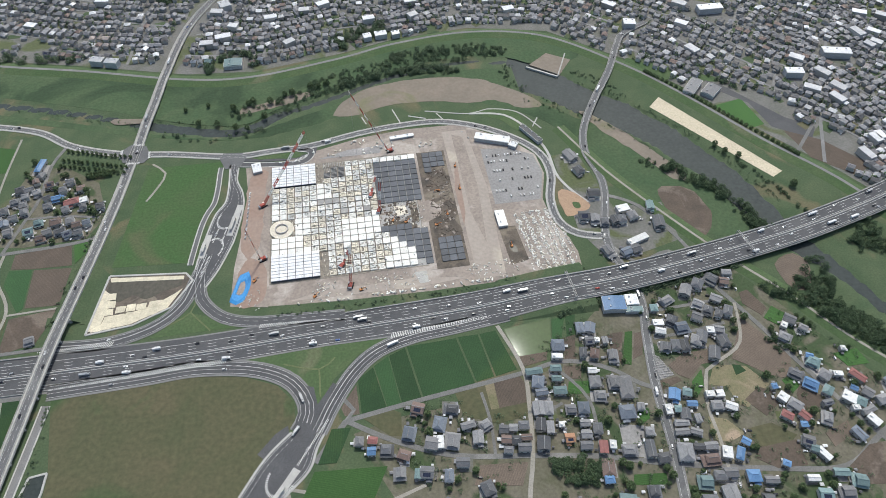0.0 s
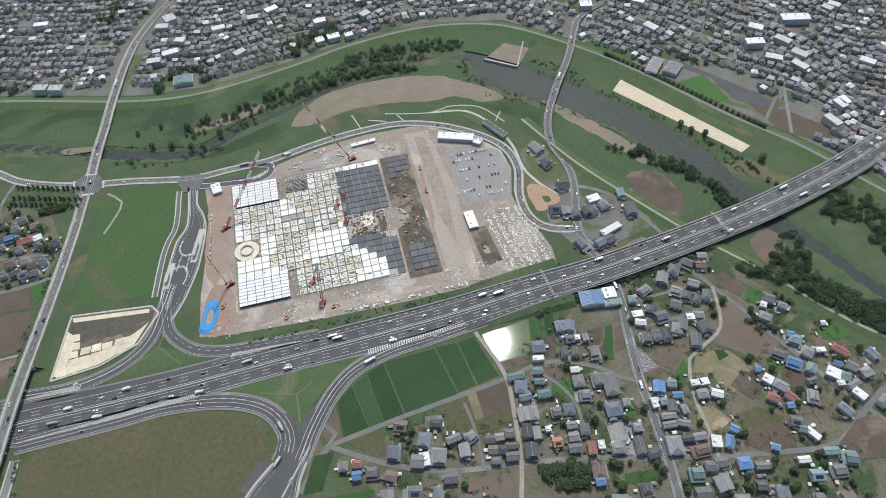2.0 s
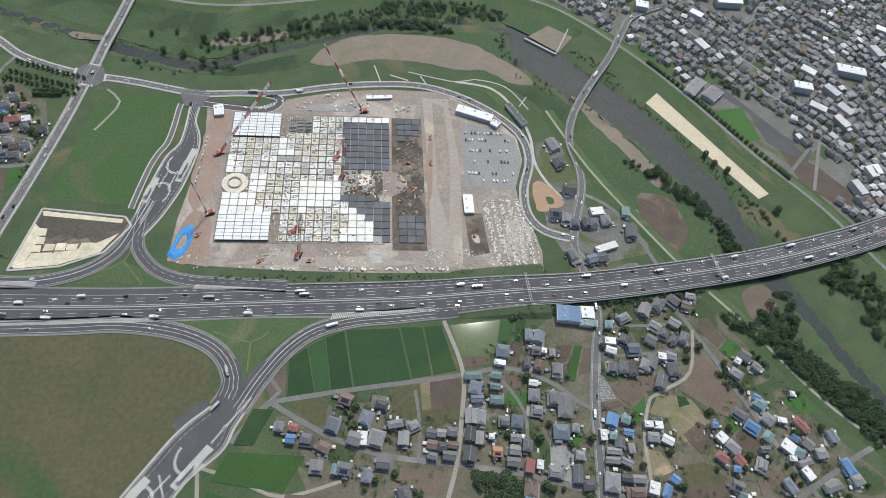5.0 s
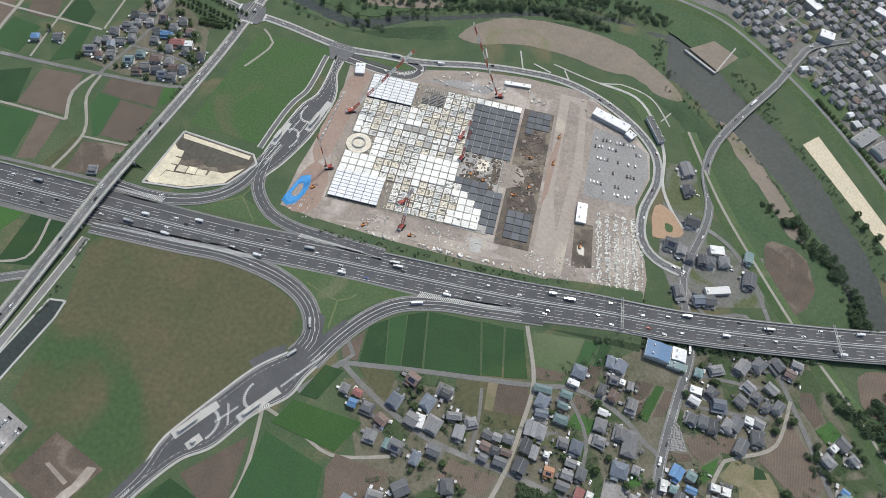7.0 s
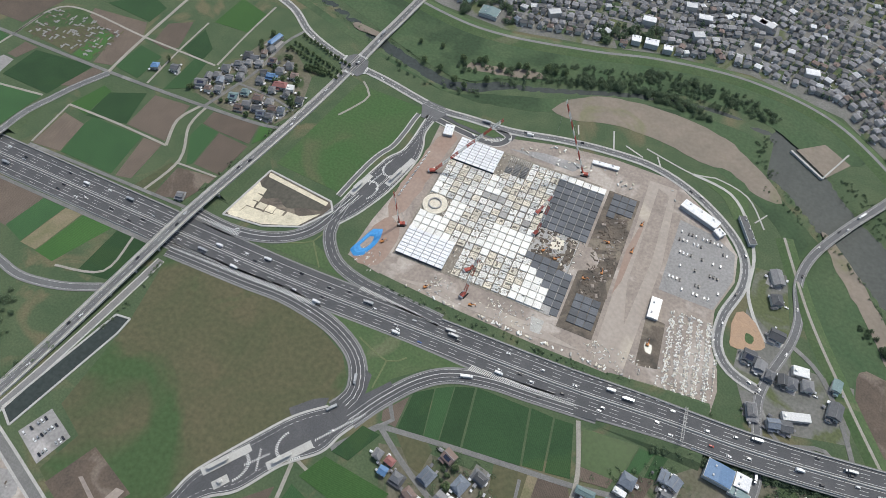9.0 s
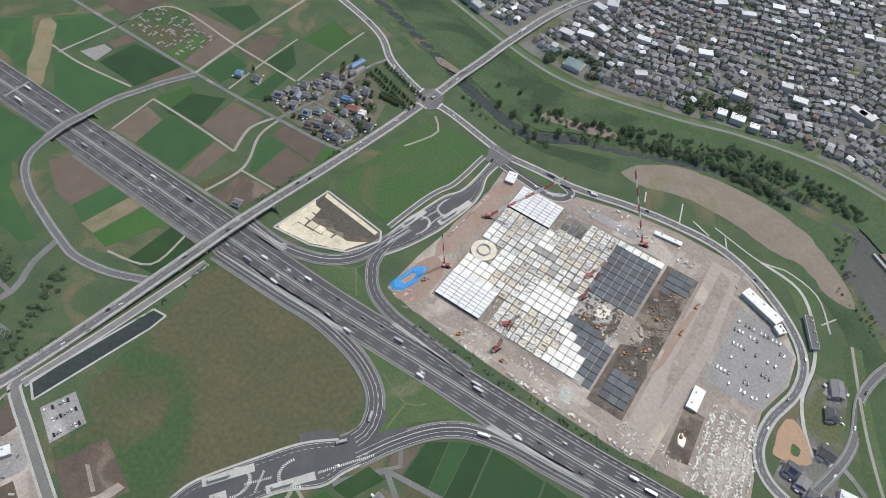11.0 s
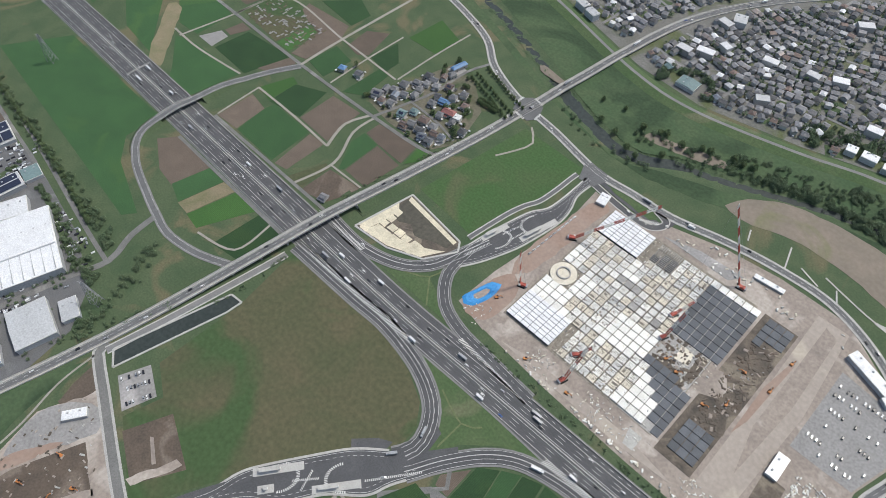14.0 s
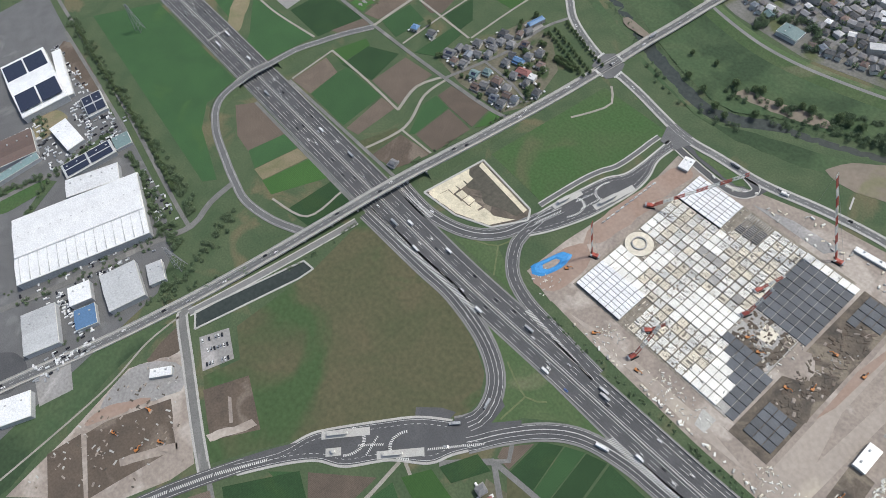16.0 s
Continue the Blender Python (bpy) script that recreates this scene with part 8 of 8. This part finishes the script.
thicket("factory_trees", "round green trees between factory yards", strip([(-655, 195), (-646, 120)], 2, 24, 1.6, 3) + strip([(-600, 192), (-540, 186), (-468, 168)], 3, 50, 1.6, 3.2) + strip([(-500, 8), (-462, 150)], 3, 24, 1.4, 2.6) + strip([(-690, 10), (-565, -70)], 8, 40, 2, 4) + strip([(-640, 100), (-608, 62)], 3, 20, 1.5, 3) + strip([(-664, 47), (-648, 96), (-640, 112)], 4, 40, 1.8, 3.4) + strip([(-745, 130), (-712, 130)], 6, 14, 1.5, 3) + strip([(-520, 4), (-500, 60), (-480, 120), (-468, 160)], 2, 34, 1.2, 2.4) + strip([(-470, 50), (-460, 90), (-440, 130)], 2, 24, 1.0, 2.2))
thicket("stream_bushes", "low green bushes along a ditch", strip([(-440, 240), (-420, 215), (-405, 170), (-395, 130)], 10, 60, 1.6, 3.4) + strip([(-345, 430), (-330, 520), (-318, 600)], 4, 60, 0.8, 1.8) + strip([(-330, 250), (-326, 330)], 3, 30, 0.8, 1.6))
thicket("expressway_hedge", "dark hedge along the expressway", strip([(-110, 406), (0, 406), (110, 409), (226, 416)], 2.5, 120, 0.8, 1.6) + strip([(186, 362), (230, 368), (262, 374), (330, 382), (400, 396)], 3.0, 210, 1.6, 3.2))
thicket("village_wood", "small dark wood in the village", strip([(136, 202), (160, 202), (180, 196), (166, 188), (145, 188)], 5, 95, 2.5, 4.8) + strip([(20, 262), (45, 250), (80, 240)], 8, 24, 1.2, 2.4) + strip([(395, 300), (405, 285), (385, 290)], 6, 18, 2, 3.5), material=LEAF_WOOD)
bushes = []
for i in range(3400):
    x, y = rng.uniform(0, 480), rng.uniform(110, 380)
    if free(x, y, 1) and min(dist_line((x, y), l) for l in near_lines) > 3.2 and any((x - a) ** 2 + (y - b) ** 2 < 260 for a, b, s in taken):
        bushes.append((x, y, rng.uniform(1.2, 3.3), rng.uniform(1.4, 4.4)))
thicket("garden_bushes", "clipped garden bushes and hedges between houses", bushes, 14)
town_trees = []
for dl, x, y, a in cand:
    if rng.random() < 0.85:
        r = rng.choice((rng.uniform(1.2, 2.6), rng.uniform(2.0, 4.4)))
        town_trees.append((x + rng.choice((-1, 1)) * rng.uniform(4.6, 6.4), y + rng.choice((-1, 1)) * rng.uniform(4.6, 6.4), r, min(9.0, r * 2.2)))
thicket("town_trees", "scattered garden trees between town houses", town_trees, 16, 1.1)
